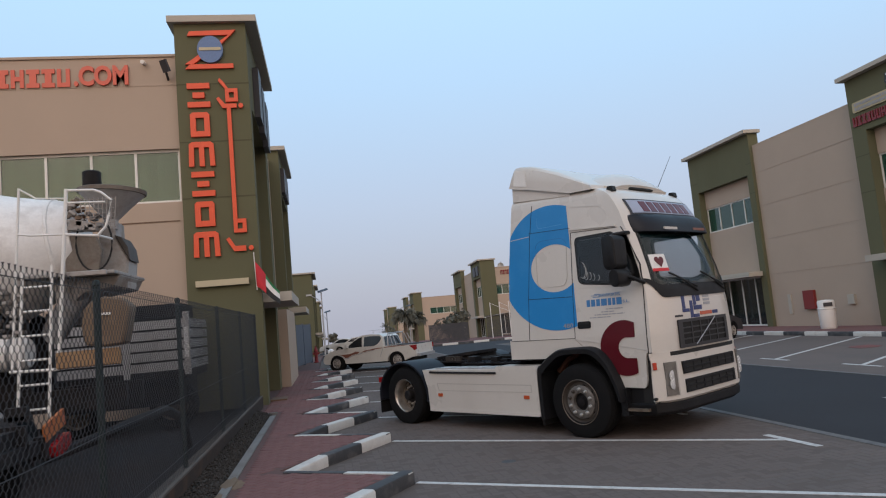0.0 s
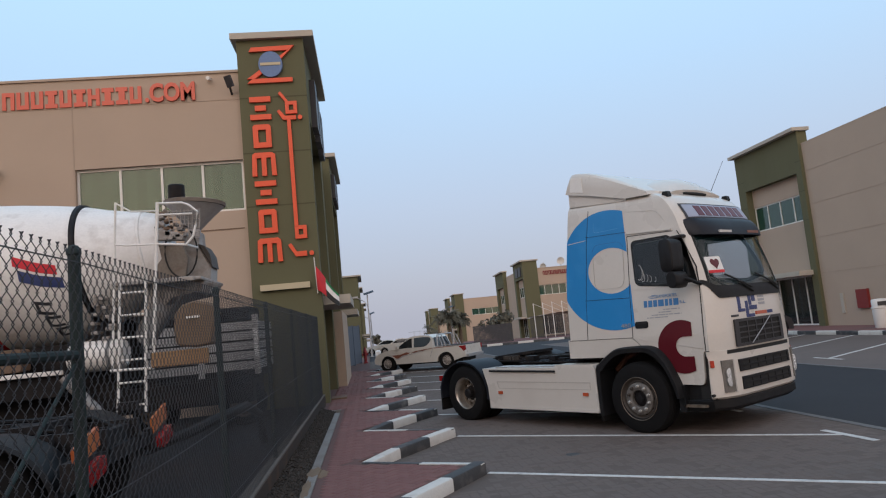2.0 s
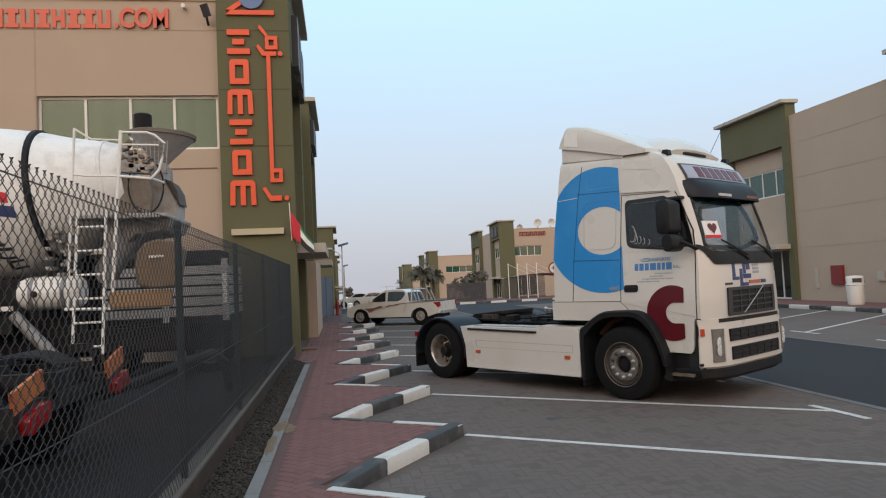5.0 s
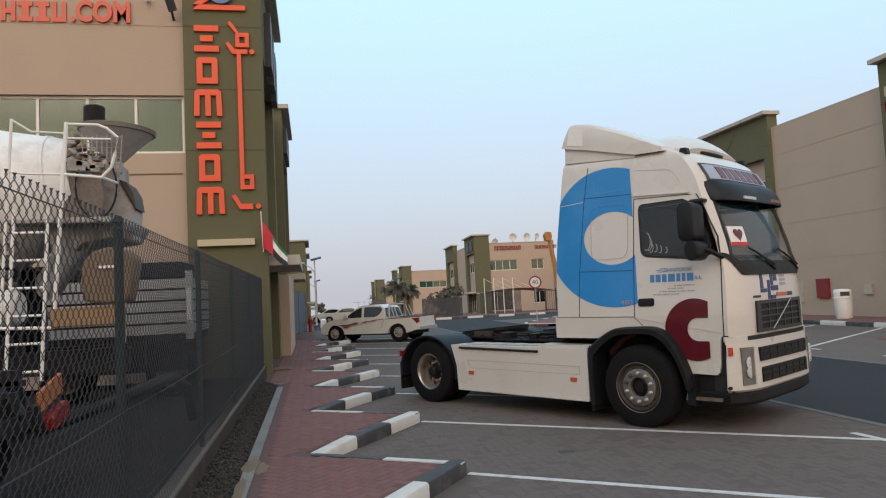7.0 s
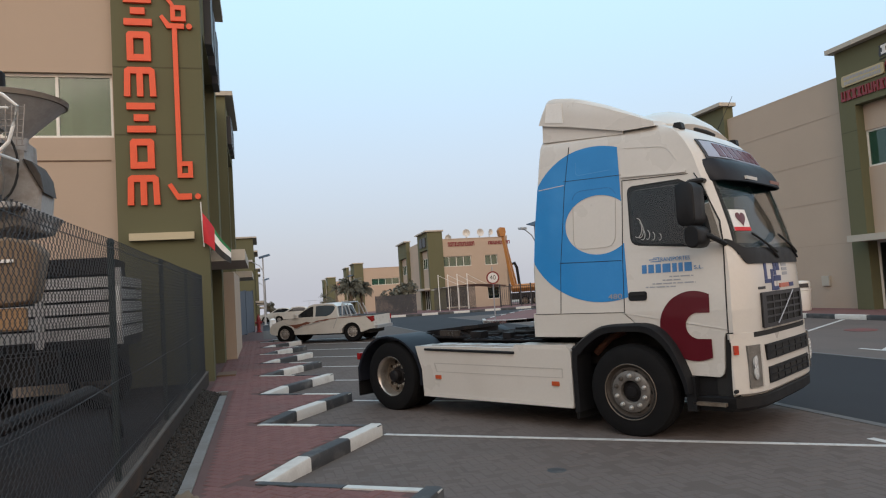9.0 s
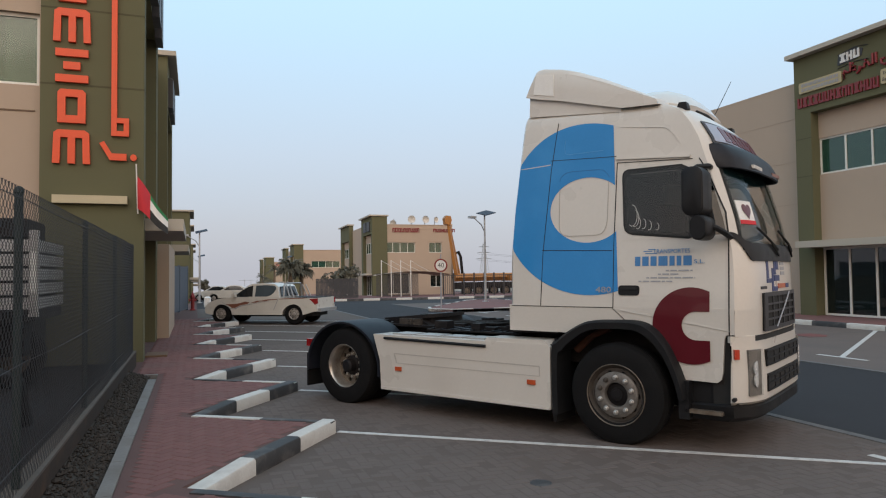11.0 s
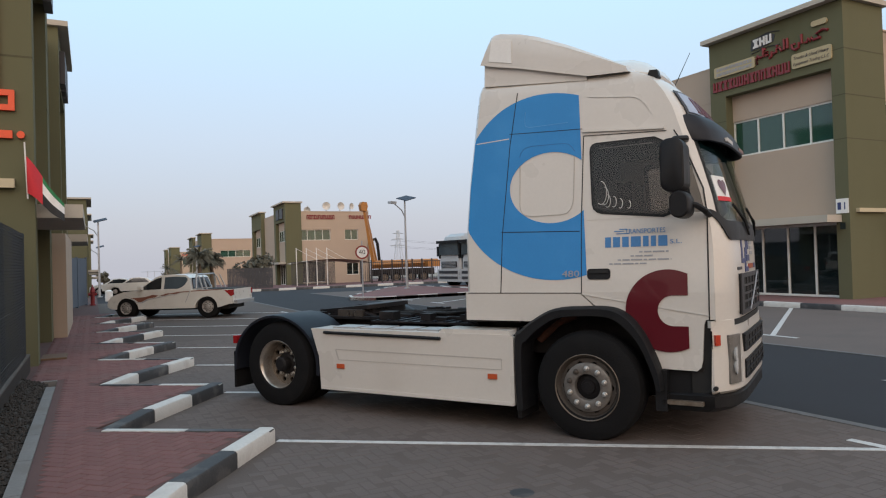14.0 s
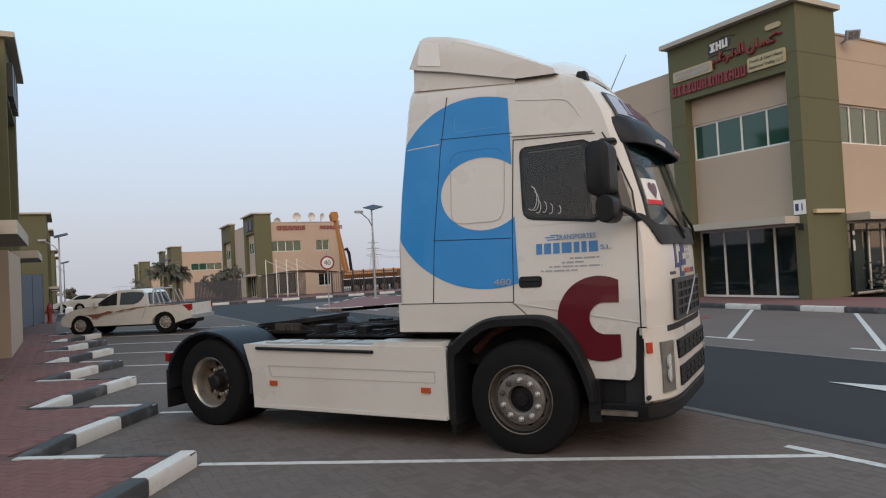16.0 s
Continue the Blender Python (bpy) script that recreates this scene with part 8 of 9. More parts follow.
for y in (0.86, -0.86):
    bm = bmesh.new()
    prism(bm, [(-2.73, 0.86), (-2.60, 0.80), (-2.50, 0.90), (-2.30, 1.06), (-2.72, 1.08)], y - 0.06, y + 0.022)
    part("tail_lamp", bm, M["lamp_red"], pickup, "red tail lamp", bevel=0.03)
    bm = bmesh.new()
    bx(bm, 2.05, 2.34, y - 0.14, y - 0.0, 0.78, 0.93)
    part("headlamp", bm, M["lamp_glass"], pickup, "clear headlamp", bevel=0.03)
    bm = bmesh.new()
    bx(bm, 0.85, 0.98, y * 1.0, y * 1.2, 1.16, 1.32)
    part("door_mirror", bm, M["car_white"], pickup, "white door mirror", bevel=0.03)
bm = bmesh.new()
bx(bm, -2.86, -2.70, -0.80, 0.80, 0.50, 0.64)
part("rear_bumper", bm, M["galv"], pickup, "chrome rear bumper", bevel=0.03)
bm = bmesh.new()
bx(bm, -2.4, 2.2, -0.7, 0.7, 0.30, 0.52)
part("underbody", bm, M["seam"], pickup)
for x in (1.5, -1.5):
    for y, o in ((0.74, 1), (-0.74, -1)):
        plain_wheel(pickup, (x, y, 0.40), 0.40, 0.26, "y", rim_mat=M["car_rim"], dish=0.3, out=o, rim=0.86)

for ob in list(pickup.children):
    if ob.type == "MESH":
        for v in ob.data.vertices:
            x, z = v.co.x, v.co.z
            v.co.z = 0.36 + (z - 0.36) * 0.85 if z > 0.36 else z
            v.co.x = -1.5 + (x + 1.5) * 0.76 if x < -1.5 else 1.5 + (x - 1.5) * 0.72 if x > 1.5 else x


def saloon(name, m, paint, label):
    """A small saloon car."""
    c = thing(name, label, "car", m=m)
    lw = [(-2.2, 0.45), (-2.22, 0.70), (-2.1, 0.98), (-1.5, 1.02), (0.8, 0.97), (1.5, 0.90), (2.05, 0.74), (2.2, 0.55), (2.15, 0.30)]
    lw += [(x, max(z - 0.04, 0.30)) for x, z in arc_pts(1.35, 0.38)[::-1]] + [(x, max(z - 0.04, 0.30)) for x, z in arc_pts(-1.3, 0.38)[::-1]] + [(-2.1, 0.30)]
    slab(c, "body", lw, 0.87, 0.12, 0.75, paint, "painted body", 0.035)
    slab(c, "cabin", [(-1.75, 0.96), (-1.1, 1.38), (-0.5, 1.45), (0.05, 1.42), (0.85, 0.96)], 0.80, 0.30, 0.96, paint, "rounded roof", 0.04)
    side_glass(c, [(-1.35, 1.02), (-0.98, 1.33), (-0.5, 1.38), (0.0, 1.35), (0.55, 1.02)], 0.80, 0.30, 0.96)
    bm = bmesh.new()
    loft(bm, [[Vector((x, y * (1 - 0.30 * (z - 0.96)), z)) for x, z in ((0.80, 1.02), (0.12, 1.40))] for y in (-0.68, 0.68)], closed=False)
    part("windscreen", bm, M["car_glass"], c, "dark windscreen")
    for y in (0.8, -0.8):
        bm = bmesh.new()
        bx(bm, -2.22, -2.0, y - 0.1, y + 0.04, 0.74, 0.90)
        part("tail_lamp", bm, M["lamp_red"], c, "red tail lamp", bevel=0.02)
    bm = bmesh.new()
    bx(bm, -2.0, 2.0, -0.7, 0.7, 0.2, 0.4)
    part("underbody", bm, M["seam"], c)
    for x in (1.35, -1.3):
        for y, o in ((0.74, 1), (-0.74, -1)):
            plain_wheel(c, (x, y, 0.32), 0.32, 0.22, "y", rim_mat=M["car_rim"], dish=0.3, out=o)
    return c


saloon("saloon_car", pose(2.6, 70.0, 0, 0, 0, 168), M["car_white"], "white saloon car parked across the street end")
saloon("saloon_car", pose(1.4, 76.0, 0, 0, 0, 160), M["car_white"], "second white saloon car partly hidden behind another")
saloon("saloon_car", pose(14.45, 25.6, 0, 0, 0, 34), M["sign_dark"], "dark saloon car parked before the far unit")

# hydrant
hyd = thing("fire_hydrant", "red cast-iron fire hydrant on the walkway", "hydrant", m=pose(-0.60, 38.0, WALK_Z) @ Matrix.Diagonal((0.66, 0.66, 1.0, 1.0)))
bm = bmesh.new()
lathe(bm, [(0.20, 0.0), (0.20, 0.05), (0.13, 0.07), (0.125, 0.55), (0.16, 0.58), (0.16, 0.64), (0.13, 0.70), (0.09, 0.78), (0.04, 0.82), (0.04, 0.88), (0.02, 0.89)], 18)
part("barrel", bm, M["hydrant"], hyd, "red hydrant barrel")
for d in ((0.26, 0), (-0.26, 0), (0, -0.27)):
    bm = bmesh.new()
    tube(bm, (d[0] * 0.4, d[1] * 0.4, 0.48), (d[0], d[1], 0.48), 0.07)
    part("outlet", bm, M["hydrant"], hyd, "red outlet cap")


def street_lamp(x, y, h, z0, turn_, label):
    lp = thing("street_lamp", label, "street lamp", "solar street lamps", m=pose(x, y, z0, 0, 0, turn_))
    bm = bmesh.new()
    tube(bm, (0, 0, 0), (0, 0, h * 0.97), 0.075, 0.045, 12)
    lathe(bm, [(0.18, 0.0), (0.18, 0.03), (0.08, 0.05)], 12)
    part("pole", bm, M["galv"], lp, "grey tapered pole")
    bm = bmesh.new()
    pipe(bm, [(0, 0, h * 0.78), (-0.25, 0, h * 0.86), (-0.8, 0, h * 0.93)], 0.03, 8)
    part("arm", bm, M["galv"], lp, "curved lamp arm")
    bm = bmesh.new()
    bx(bm, -1.15, -0.72, -0.12, 0.12, h * 0.925, h * 0.95)
    part("lamp_head", bm, M["galv"], lp, "flat lamp head", bevel=0.02)
    bm = bmesh.new()
    tl_ = Matrix.Translation((0.1, 0, h * 0.99)) @ Matrix.Rotation(radians(-14), 4, "Y") @ Matrix.Rotation(radians(14), 4, "X")
    bx(bm, -0.38, 0.42, -0.38, 0.38, 0.0, 0.04, tl_)
    part("solar_panel", bm, M["solar"], lp, "dark solar panel", bevel=0.01)
    return lp


street_lamp(14.8, 39.0, 5.0, WALK_Z, 20, "grey street lamp with a tilted solar panel on the island")
street_lamp(-0.2, 54.0, 5.0, WALK_Z, 0, "grey street lamp with solar panel beside the walkway")
street_lamp(0.1, 90.0, 5.2, 0.0, 0, "grey street lamp far down the street")
street_lamp(13.2, 112.0, 6.0, 0.13, 10, "grey street lamp by the distant units")

# speed sign
sg = thing("speed_sign", "round speed sign reading 40 on a grey post", "road sign", m=pose(10.2, 33.5, WALK_Z - 0.01, 0, 0, -16))
bm = bmesh.new()
tube(bm, (0, 0, 0), (0, 0, 2.5), 0.03)
part("post", bm, M["print_grey"], sg, "grey round post")
for r, d, mt, nm in ((0.31, 0.0, "red_box", "rim_ring"), (0.24, -0.004, "flag_white", "face")):
    bm = bmesh.new()
    lathe(bm, [(0.01, -0.036 + d), (r, -0.036 + d), (r, -0.03), (0.01, -0.03)], 32, "y", at=(0, 0, 1.98))
    part(nm, bm, M[mt], sg, "red sign rim" if nm == "rim_ring" else "white sign face")
words("numeral", "40", 0.30, Matrix.Translation((0, -0.045, 1.98)) @ Matrix.Rotation(radians(90), 4, "X"), M["sign_dark"], sg, "black numerals", 0.002)

# flag on the tower corner
fl = thing("flag", "red, green, white and black flag on a short wall pole", "flag", m=pose(-1.51, 17.56, 2.95))
bm = bmesh.new()
tube(bm, (0, -0.02, -0.05), (-0.03, -0.06, 0.88), 0.012)
part("pole", bm, M["white"], fl, "thin white pole")


def cloth(u0, u1, v0, v1, material, label):
    bm = bmesh.new()
    rows_c = []
    for i in range(13):
        u = u0 + (u1 - u0) * i / 12
        rows_c.append([Vector((u * 0.80, -0.06 - 0.05 * math.sin(u * 13 + 2 * v) - 0.05 * math.sin(u * 5 + 4 * v), 0.04 + v * (1 - 0.75 * u) - 0.74 * u + 0.02 * math.sin(u * 11))) for v in (v0 + (v1 - v0) * j / 5 for j in range(6))])
    loft(bm, rows_c, closed=False)
    ob = part("cloth", bm, material, fl, label)
    return ob


cloth(0.0, 0.27, 0.0, 0.60, M["flag_red"], "red cloth")
cloth(0.27, 0.66, 0.47, 0.60, M["flag_green"], "green cloth")
cloth(0.27, 0.66, 0.24, 0.47, M["flag_white"], "white cloth")
cloth(0.27, 0.66, 0.0, 0.24, M["flag_black"], "black cloth")

# bin, board, gate leaf
bin_ = thing("litter_bin", "white round litter bin with a dark opening", "bin", m=pose(18.75, 23.7, WALK_Z, 0, 0, -115))
bm = bmesh.new()
lathe(bm, [(0.26, 0.0), (0.28, 0.03), (0.30, 0.72), (0.32, 0.74), (0.32, 0.78), (0.29, 0.79)], 24)
part("body", bm, M["white"], bin_, "white bin body")
bm = bmesh.new()
lathe(bm, [(0.29, 0.79), (0.30, 1.02), (0.27, 1.07), (0.05, 1.09)], 24)
part("hood", bm, M["white"], bin_, "white bin hood")
bm = bmesh.new()
bx(bm, 0.20, 0.305, -0.15, 0.15, 0.84, 0.99)
part("opening", bm, M["sign_dark"], bin_, "dark bin opening", bevel=0.01)
bm = bmesh.new()
bx(bm, -1.42, -1.02, 18.25, 18.95, WALK_Z, WALK_Z + 0.035)
solid("door_mat", bm, M["wood"], "worn brown board lying by the entrance", "board", bevel=0.008)
gate = thing("gate_leaf", "open slate-blue metal gate leaf beside the walkway", "gate", m=pose(-1.5, 34.2, WALK_Z, 0, 0, -8.5))
bm = bmesh.new()
bx(bm, -0.03, 0.03, 0, 4.4, 0.05, 2.05)
part("panel", bm, M["slate"], gate, "slate-blue sheet")
for y in (0, 2.2, 4.34):
    bm = bmesh.new()
    bx(bm, -0.05, 0.05, y, y + 0.06, 0.0, 2.1)
    part("stile", bm, M["slate"], gate, "", bevel=0.006)
ld = thing("ladder", "white ladder leaning on the distant wall", "ladder", m=pose(-2.15, 46.0, WALK_Z))
for dy in (0, 0.45):
    bm = bmesh.new()
    tube(bm, (0.5, dy, 0), (0.0, dy, 2.3), 0.02)
    part("rail", bm, M["white"], ld, "white ladder rail")
for k in range(7):
    bm = bmesh.new()
    z = 0.3 + 0.28 * k
    tube(bm, (0.5 - 0.217 * z, 0, z), (0.5 - 0.217 * z, 0.45, z), 0.02)
    part("rung", bm, M["white"], ld)
bm = bmesh.new()
lathe(bm, [(0.19, 0.0), (0.20, 0.25), (0.19, 0.55), (0.08, 0.62)], 18, at=(0.2, 46.5, 0))
solid("white_drum", bm, M["white"], "white plastic barrel standing by the walkway", "barrel")

# distant things: carport, dishes, crane, lorries, railings, trees
cp = thing("carport", "white-posted carport with a tan shade canopy", "carport", m=pose(17.0, 63.5, 0.15))
for x in (-1.75, -0.85, 0.05, 1.0):
    bm = bmesh.new()
    tube(bm, (x, 0, 0), (x, 0, 3.3), 0.038)
    part("post", bm, M["white"], cp, "white steel post")
    bm = bmesh.new()
    pipe(bm, [(x, 0, 3.25), (x + 1.6, 2.0, 2.75), (x + 3.4, 3.9, 2.2)], 0.016, 6)
    part("stay", bm, M["white"], cp, "white stay")
bm = bmesh.new()
rows_c = [[Vector((x, y, 1.95 + 0.30 * math.sin(math.pi * (x + 2.0) / 7.0) + 0.06 * math.sin(y * 3))) for y in (0.2, 1.2, 2.5, 4.0)] for x in np.linspace(-2.0, 5.0, 14)]
loft(bm, rows_c, closed=False)
part("canopy", bm, M["shade_cloth"], cp, "tan shade cloth")
for k, (x, r) in enumerate(((2.9, 0.38), (5.0, 0.44), (6.6, 0.44), (7.8, 0.36))):
    d = thing("satellite_dish", "grey-white satellite dish on the distant roof", "dish", "rooftop dishes", m=pose(17.4 + x, 77.2, 7.84, 0, 0, 20 * k - 30))
    bm = bmesh.new()
    lathe(bm, [(0.02, 0.05), (r * 0.5, 0.0), (r * 0.85, -0.10), (r, -0.2), (r * 0.98, -0.2), (r * 0.5, -0.02), (0.02, 0.03)], 20, "y", at=(0, 0, 0.75 if k else 0.25))
    part("reflector", bm, M["pale"], d, "pale dish")
    bm = bmesh.new()
    tube(bm, (0, 0.08, -0.2), (0, 0.08, 0.75), 0.05)
    part("mast", bm, M["galv"], d, "short mast")
cr = thing("mobile_crane", "yellow-orange mobile crane with a raised folded jib", "crane", m=pose(25.2, 71.0, 0.0))
for a, b, r0, r1 in (((-0.75, 0, 7.9), (0.1, 0, 2.3), 0.17, 0.26), ((-0.50, 0.3, 7.8), (0.55, 0.3, 2.3), 0.10, 0.14)):
    bm = bmesh.new()
    tube(bm, a, b, r0, r1, 4)
    part("jib", bm, M["crane_yellow"], cr, "yellow jib section")
bm = bmesh.new()
prism(bm, [(-1.1, 7.5), (-1.2, 8.1), (-1.0, 8.4), (-0.5, 8.35), (-0.4, 7.9), (-0.55, 7.4)], -0.3, 0.4)
part("jib_head", bm, M["crane_yellow"], cr, "jib head", bevel=0.1)
bm = bmesh.new()
tube(bm, (-0.1, 0, 1.9), (7.5, 0, 1.95), 0.42, 0.40, 4)
part("boom", bm, M["crane_yellow"], cr, "long level boom")
bm = bmesh.new()
bx(bm, 0.2, 6.5, -1.2, 1.2, 0.7, 1.4)
part("carrier", bm, M["chassis"], cr, "dark carrier", bevel=0.08)
bm = bmesh.new()
bx(bm, 5.8, 7.2, -1.2, 1.2, 1.5, 2.2)
part("cab", bm, M["crane_yellow"], cr, "yellow cab", bevel=0.1)
for x in (0.8, 2.1, 3.8, 5.2):
    plain_wheel(cr, (x, -1.1, 0.55), 0.55, 0.4, "y", out=-1)
pile = thing("drilling_mast", "dark jointed excavator arm beyond the crane", "excavator arm", m=pose(27.5, 73.5, 0.0))
bm = bmesh.new()
pipe(bm, [(-0.6, 0, 0), (-0.55, 0, 2.5), (-0.7, 0, 4.2), (-0.95, 0, 4.75), (-1.2, 0, 4.6)], 0.16, 6)
part("arm", bm, M["chassis"], pile, "dark arm")
rl = thing("railing", "black steel railing before the distant yard", "railing", m=pose(20.6, 62.0, 0.1))
for z in (0.15, 1.85):
    bm = bmesh.new()
    bx(bm, 0, 9, -0.02, 0.02, z, z + 0.06)
    part("rail", bm, M["sign_dark"], rl)
for k in range(10):
    bm = bmesh.new()
    bx(bm, k * 1.0 - 0.06, k * 1.0 + 0.06, -0.05, 0.05, 0, 2.1)
    part("post", bm, M["sign_dark"], rl, "black post")
for k in range(45):
    bm = bmesh.new()
    bx(bm, k * 0.2 - 0.016, k * 0.2 + 0.016, -0.012, 0.012, 0.15, 1.9)
    part("bar", bm, M["sign_dark"], rl)


def far_lorry(m, label):
    c = thing("lorry", label, "lorry", "lorries parked beyond the island", m=m)
    bm = bmesh.new()
    loft(bm, [[Vector((x, y, z)) for x, y in rounded(-0.9 + i_, 0.9 - i_, -0.9 + f_, 1.1, 0.15)] for z, i_, f_ in ((0.80, 0, 0), (1.85, 0, 0), (2.85, 0.05, 0.12), (3.3, 0.10, 0.3), (3.5, 0.25, 0.6))])
    part("cab", bm, M["lorry_grey"], c, "pale grey lorry cab")
    bm = bmesh.new()
    prism(bm, [(-0.84, 2.12), (0.84, 2.12), (0.80, 2.92), (-0.80, 2.92)], -0.97, -0.7)
    part("windscreen", bm, M["lorry_screen"], c, "dark windscreen")
    bm = bmesh.new()
    bx(bm, -0.66, 0.66, -0.96, -0.85, 1.32, 1.70)
    bx(bm, -0.80, 0.80, -1.03, -0.85, 0.92, 1.10)
    bx(bm, -0.80, 0.80, -1.03, -0.85, 0.58, 0.74)
    part("grille", bm, M["sign_dark"], c, "dark grille")
    bm = bmesh.new()
    bx(bm, -1.0, 1.0, -1.0, -0.6, 0.40, 1.20)
    part("bumper", bm, M["lorry_grey"], c, "grey bumper", bevel=0.04)
    for x in (-0.86, 0.86):
        bm = bmesh.new()
        bx(bm, x - 0.06, x + 0.06, -0.92, -0.62, 1.9, 2.85)
        part("pillar", bm, M["plastic"], c, "dark corner pillar", bevel=0.02)
    bm = bmesh.new()
    bx(bm, -0.92, 0.92, -1.10, -0.75, 2.88, 3.06)
    part("sun_visor", bm, M["plastic"], c, "dark sun visor", bevel=0.04)
    for k in range(4):
        bm = bmesh.new()
        bx(bm, -0.60, 0.60, -0.975, -0.955, 1.37 + 0.09 * k, 1.39 + 0.09 * k)
        part("grille_bar", bm, M["lorry_grey"], c)
    for x in (-0.8, 0.8):
        bm = bmesh.new()
        bx(bm, x * 1.4 - 0.08, x * 1.4 + 0.08, -0.85, -0.7, 2.05, 2.7)
        part("mirror", bm, M["plastic"], c, "black mirror", bevel=0.02)
        bm = bmesh.new()
        bx(bm, x * 1.1 - 0.10, x * 1.1 + 0.10, -1.035, -0.98, 0.62, 1.02)
        part("headlamp", bm, M["lamp_glass"], c, "clear headlamp")
        plain_wheel(c, (x, 0.1, 0.5), 0.5, 0.3, "x", out=1 if x > 0 else -1)
    bm = bmesh.new()
    bx(bm, -1.1, 1.1, 1.1, 4.5, 0.7, 1.1)
    part("chassis", bm, M["chassis"], c)
    return c


far_lorry(pose(18.85, 40.1, 0, 0, 0, -80) @ Matrix.Diagonal((1.08, 1.0, 0.90, 1)), "pale grey lorry cab parked beyond the island")
far_lorry(pose(19.22, 38.0, 0, 0, 0, -80) @ Matrix.Diagonal((1.08, 1.0, 0.90, 1)), "pale grey lorry cab parked beside another")


def palm(x, y, h, label, n=26, spread=1.7):
    t_ = thing("palm_tree", label, "palm tree", "palms by the distant units", m=pose(x, y, 0.0))
    rnd = random.Random(int(x * 10 + y))
    bm = bmesh.new()
    rows_t = []
    for i in range(9):
        z = h * i / 8
        r = (0.20 - 0.08 * i / 8) * (1.12 if i % 2 else 0.95)
        rows_t.append([Vector((r * math.cos(2 * math.pi * k / 8), r * math.sin(2 * math.pi * k / 8), z)) for k in range(8)])
    loft(bm, rows_t)
    part("trunk", bm, M["bark"], t_, "ringed brown trunk")
    bm = bmesh.new()
    for k in range(n):
        a = 2 * math.pi * k / n + rnd.uniform(-0.2, 0.2)
        up = rnd.uniform(0.0, 1.9)
        L = spread * rnd.uniform(0.8, 1.15)
        pts = []
        for i in range(7):
            f = i / 6
            pts.append(Vector((math.cos(a) * L * f * (1 - 0.22 * up), math.sin(a) * L * f * (1 - 0.22 * up), h + L * (0.62 * up * f - 0.55 * f * f))))
        side = Vector((-math.sin(a), math.cos(a), 0))
        for i in range(6):
            for sgn in (-1, 1):
                for q in (0.0, 0.5):
                    p = pts[i].lerp(pts[i + 1], q)
                    d = (pts[i + 1] - pts[i]).normalized()
                    tip = p + side * sgn * 0.20 * spread * (1 - 0.5 * i / 6) * 0.7 + d * 0.16 - Vector((0, 0, 0.16))
                    v = [bm.verts.new(c) for c in (p, p + d * 0.10, tip)]
                    bm.faces.new(v)
    part("crown", bm, M["leaf"], t_, "dusty green drooping fronds", smooth=False)
    return t_


palm(6.6, 58.7, 2.7, "dusty green palm tree before the distant unit", n=150, spread=1.25)
palm(7.7, 60.4, 2.4, "dusty palm tree beside a slatted fence", n=120, spread=1.1)
palm(10.6, 108, 4.0, "dusty green palm tree by the street lamp", spread=1.5)
palm(12.6, 150, 3.6, "small dusty palm tree far down the street")


def bush_tree(x, y, h, r, label, trunk=0.4):
    t_ = thing("tree", label, "tree", m=pose(x, y, 0.0))
    rnd = random.Random(int(x * 7 + y))
    bm = bmesh.new()
    pipe(bm, [(0, 0, 0), (0.08, 0.02, h * 0.25), (-0.03, 0.05, h * 0.5)], 0.12, 7)
    for k in range(6):
        a = k * 1.05
        pipe(bm, [(0, 0, h * (0.25 + 0.03 * k)), (r * 0.3 * math.cos(a), r * 0.3 * math.sin(a), h * 0.55), (r * 0.6 * math.cos(a), r * 0.6 * math.sin(a), h * 0.75)], 0.05, 5)
    part("trunk", bm, M["bark"], t_, "brown trunk with limbs")
    bm = bmesh.new()
    cl = [(Vector((rnd.uniform(-1, 1) * r * 0.75, rnd.uniform(-1, 1) * r * 0.75, h * (trunk + (1 - trunk) * rnd.uniform(0.15, 0.85)))), r * rnd.uniform(0.3, 0.5)) for _ in range(16)]
    for c, cr_ in cl:
        for _ in range(90):
            d = Vector((rnd.gauss(0, 1), rnd.gauss(0, 1), rnd.gauss(0, 0.8))).normalized()
            p = c + d * cr_ * rnd.uniform(0.6, 1.1)
            e1 = Vector((rnd.gauss(0, 1), rnd.gauss(0, 1), rnd.gauss(0, 1))).normalized() * 0.16
            e2 = d.cross(e1).normalized() * 0.10
            bm.faces.new([bm.verts.new(q) for q in (p - e1, p + e2, p + e1, p - e2)])
    part("crown", bm, M["leaf"], t_, "dusty grey-green leaves", smooth=False)
    return t_


bush_tree(11.2, 61.5, 3.0, 1.35, "dusty shrub tree behind a dark fence panel", 0.15)
mesh_fence = thing("slatted_fence", "open dark slatted fence under the shade canopy", "fence", m=pose(14.9, 64.0, 0.15))
for k in range(40):
    box("slat", (0.1 * k, 0.1 * k + 0.055, -0.01, 0.01, 0.05, 2.1), M["fence_dark"], mesh_fence)
for z in (0.1, 2.05):
    box("rail", (0.0, 4.0, 0.011, 0.04, z, z + 0.05), M["fence_dark"], mesh_fence)
dark_fence = thing("slatted_fence", "dark slatted fence panel before the distant unit", "fence", m=pose(8.4, 57.6, 0.15))
for k in range(34):
    box("slat", (0.1 * k, 0.1 * k + 0.085, -0.01, 0.01, 0.05, 1.6), M["fence_dark"], dark_fence)
for z in (0.2, 1.3):
    box("rail", (0, 3.4, 0.01, 0.05, z, z + 0.06), M["fence_dark"], dark_fence, "dark fence rail")
bush_tree(1.1, 135, 3.0, 1.0, "lone round-headed tree at the street end", 0.45)
bush_tree(14.0, 160, 3.2, 2.2, "dusty shrub tree far down the street", 0.2)


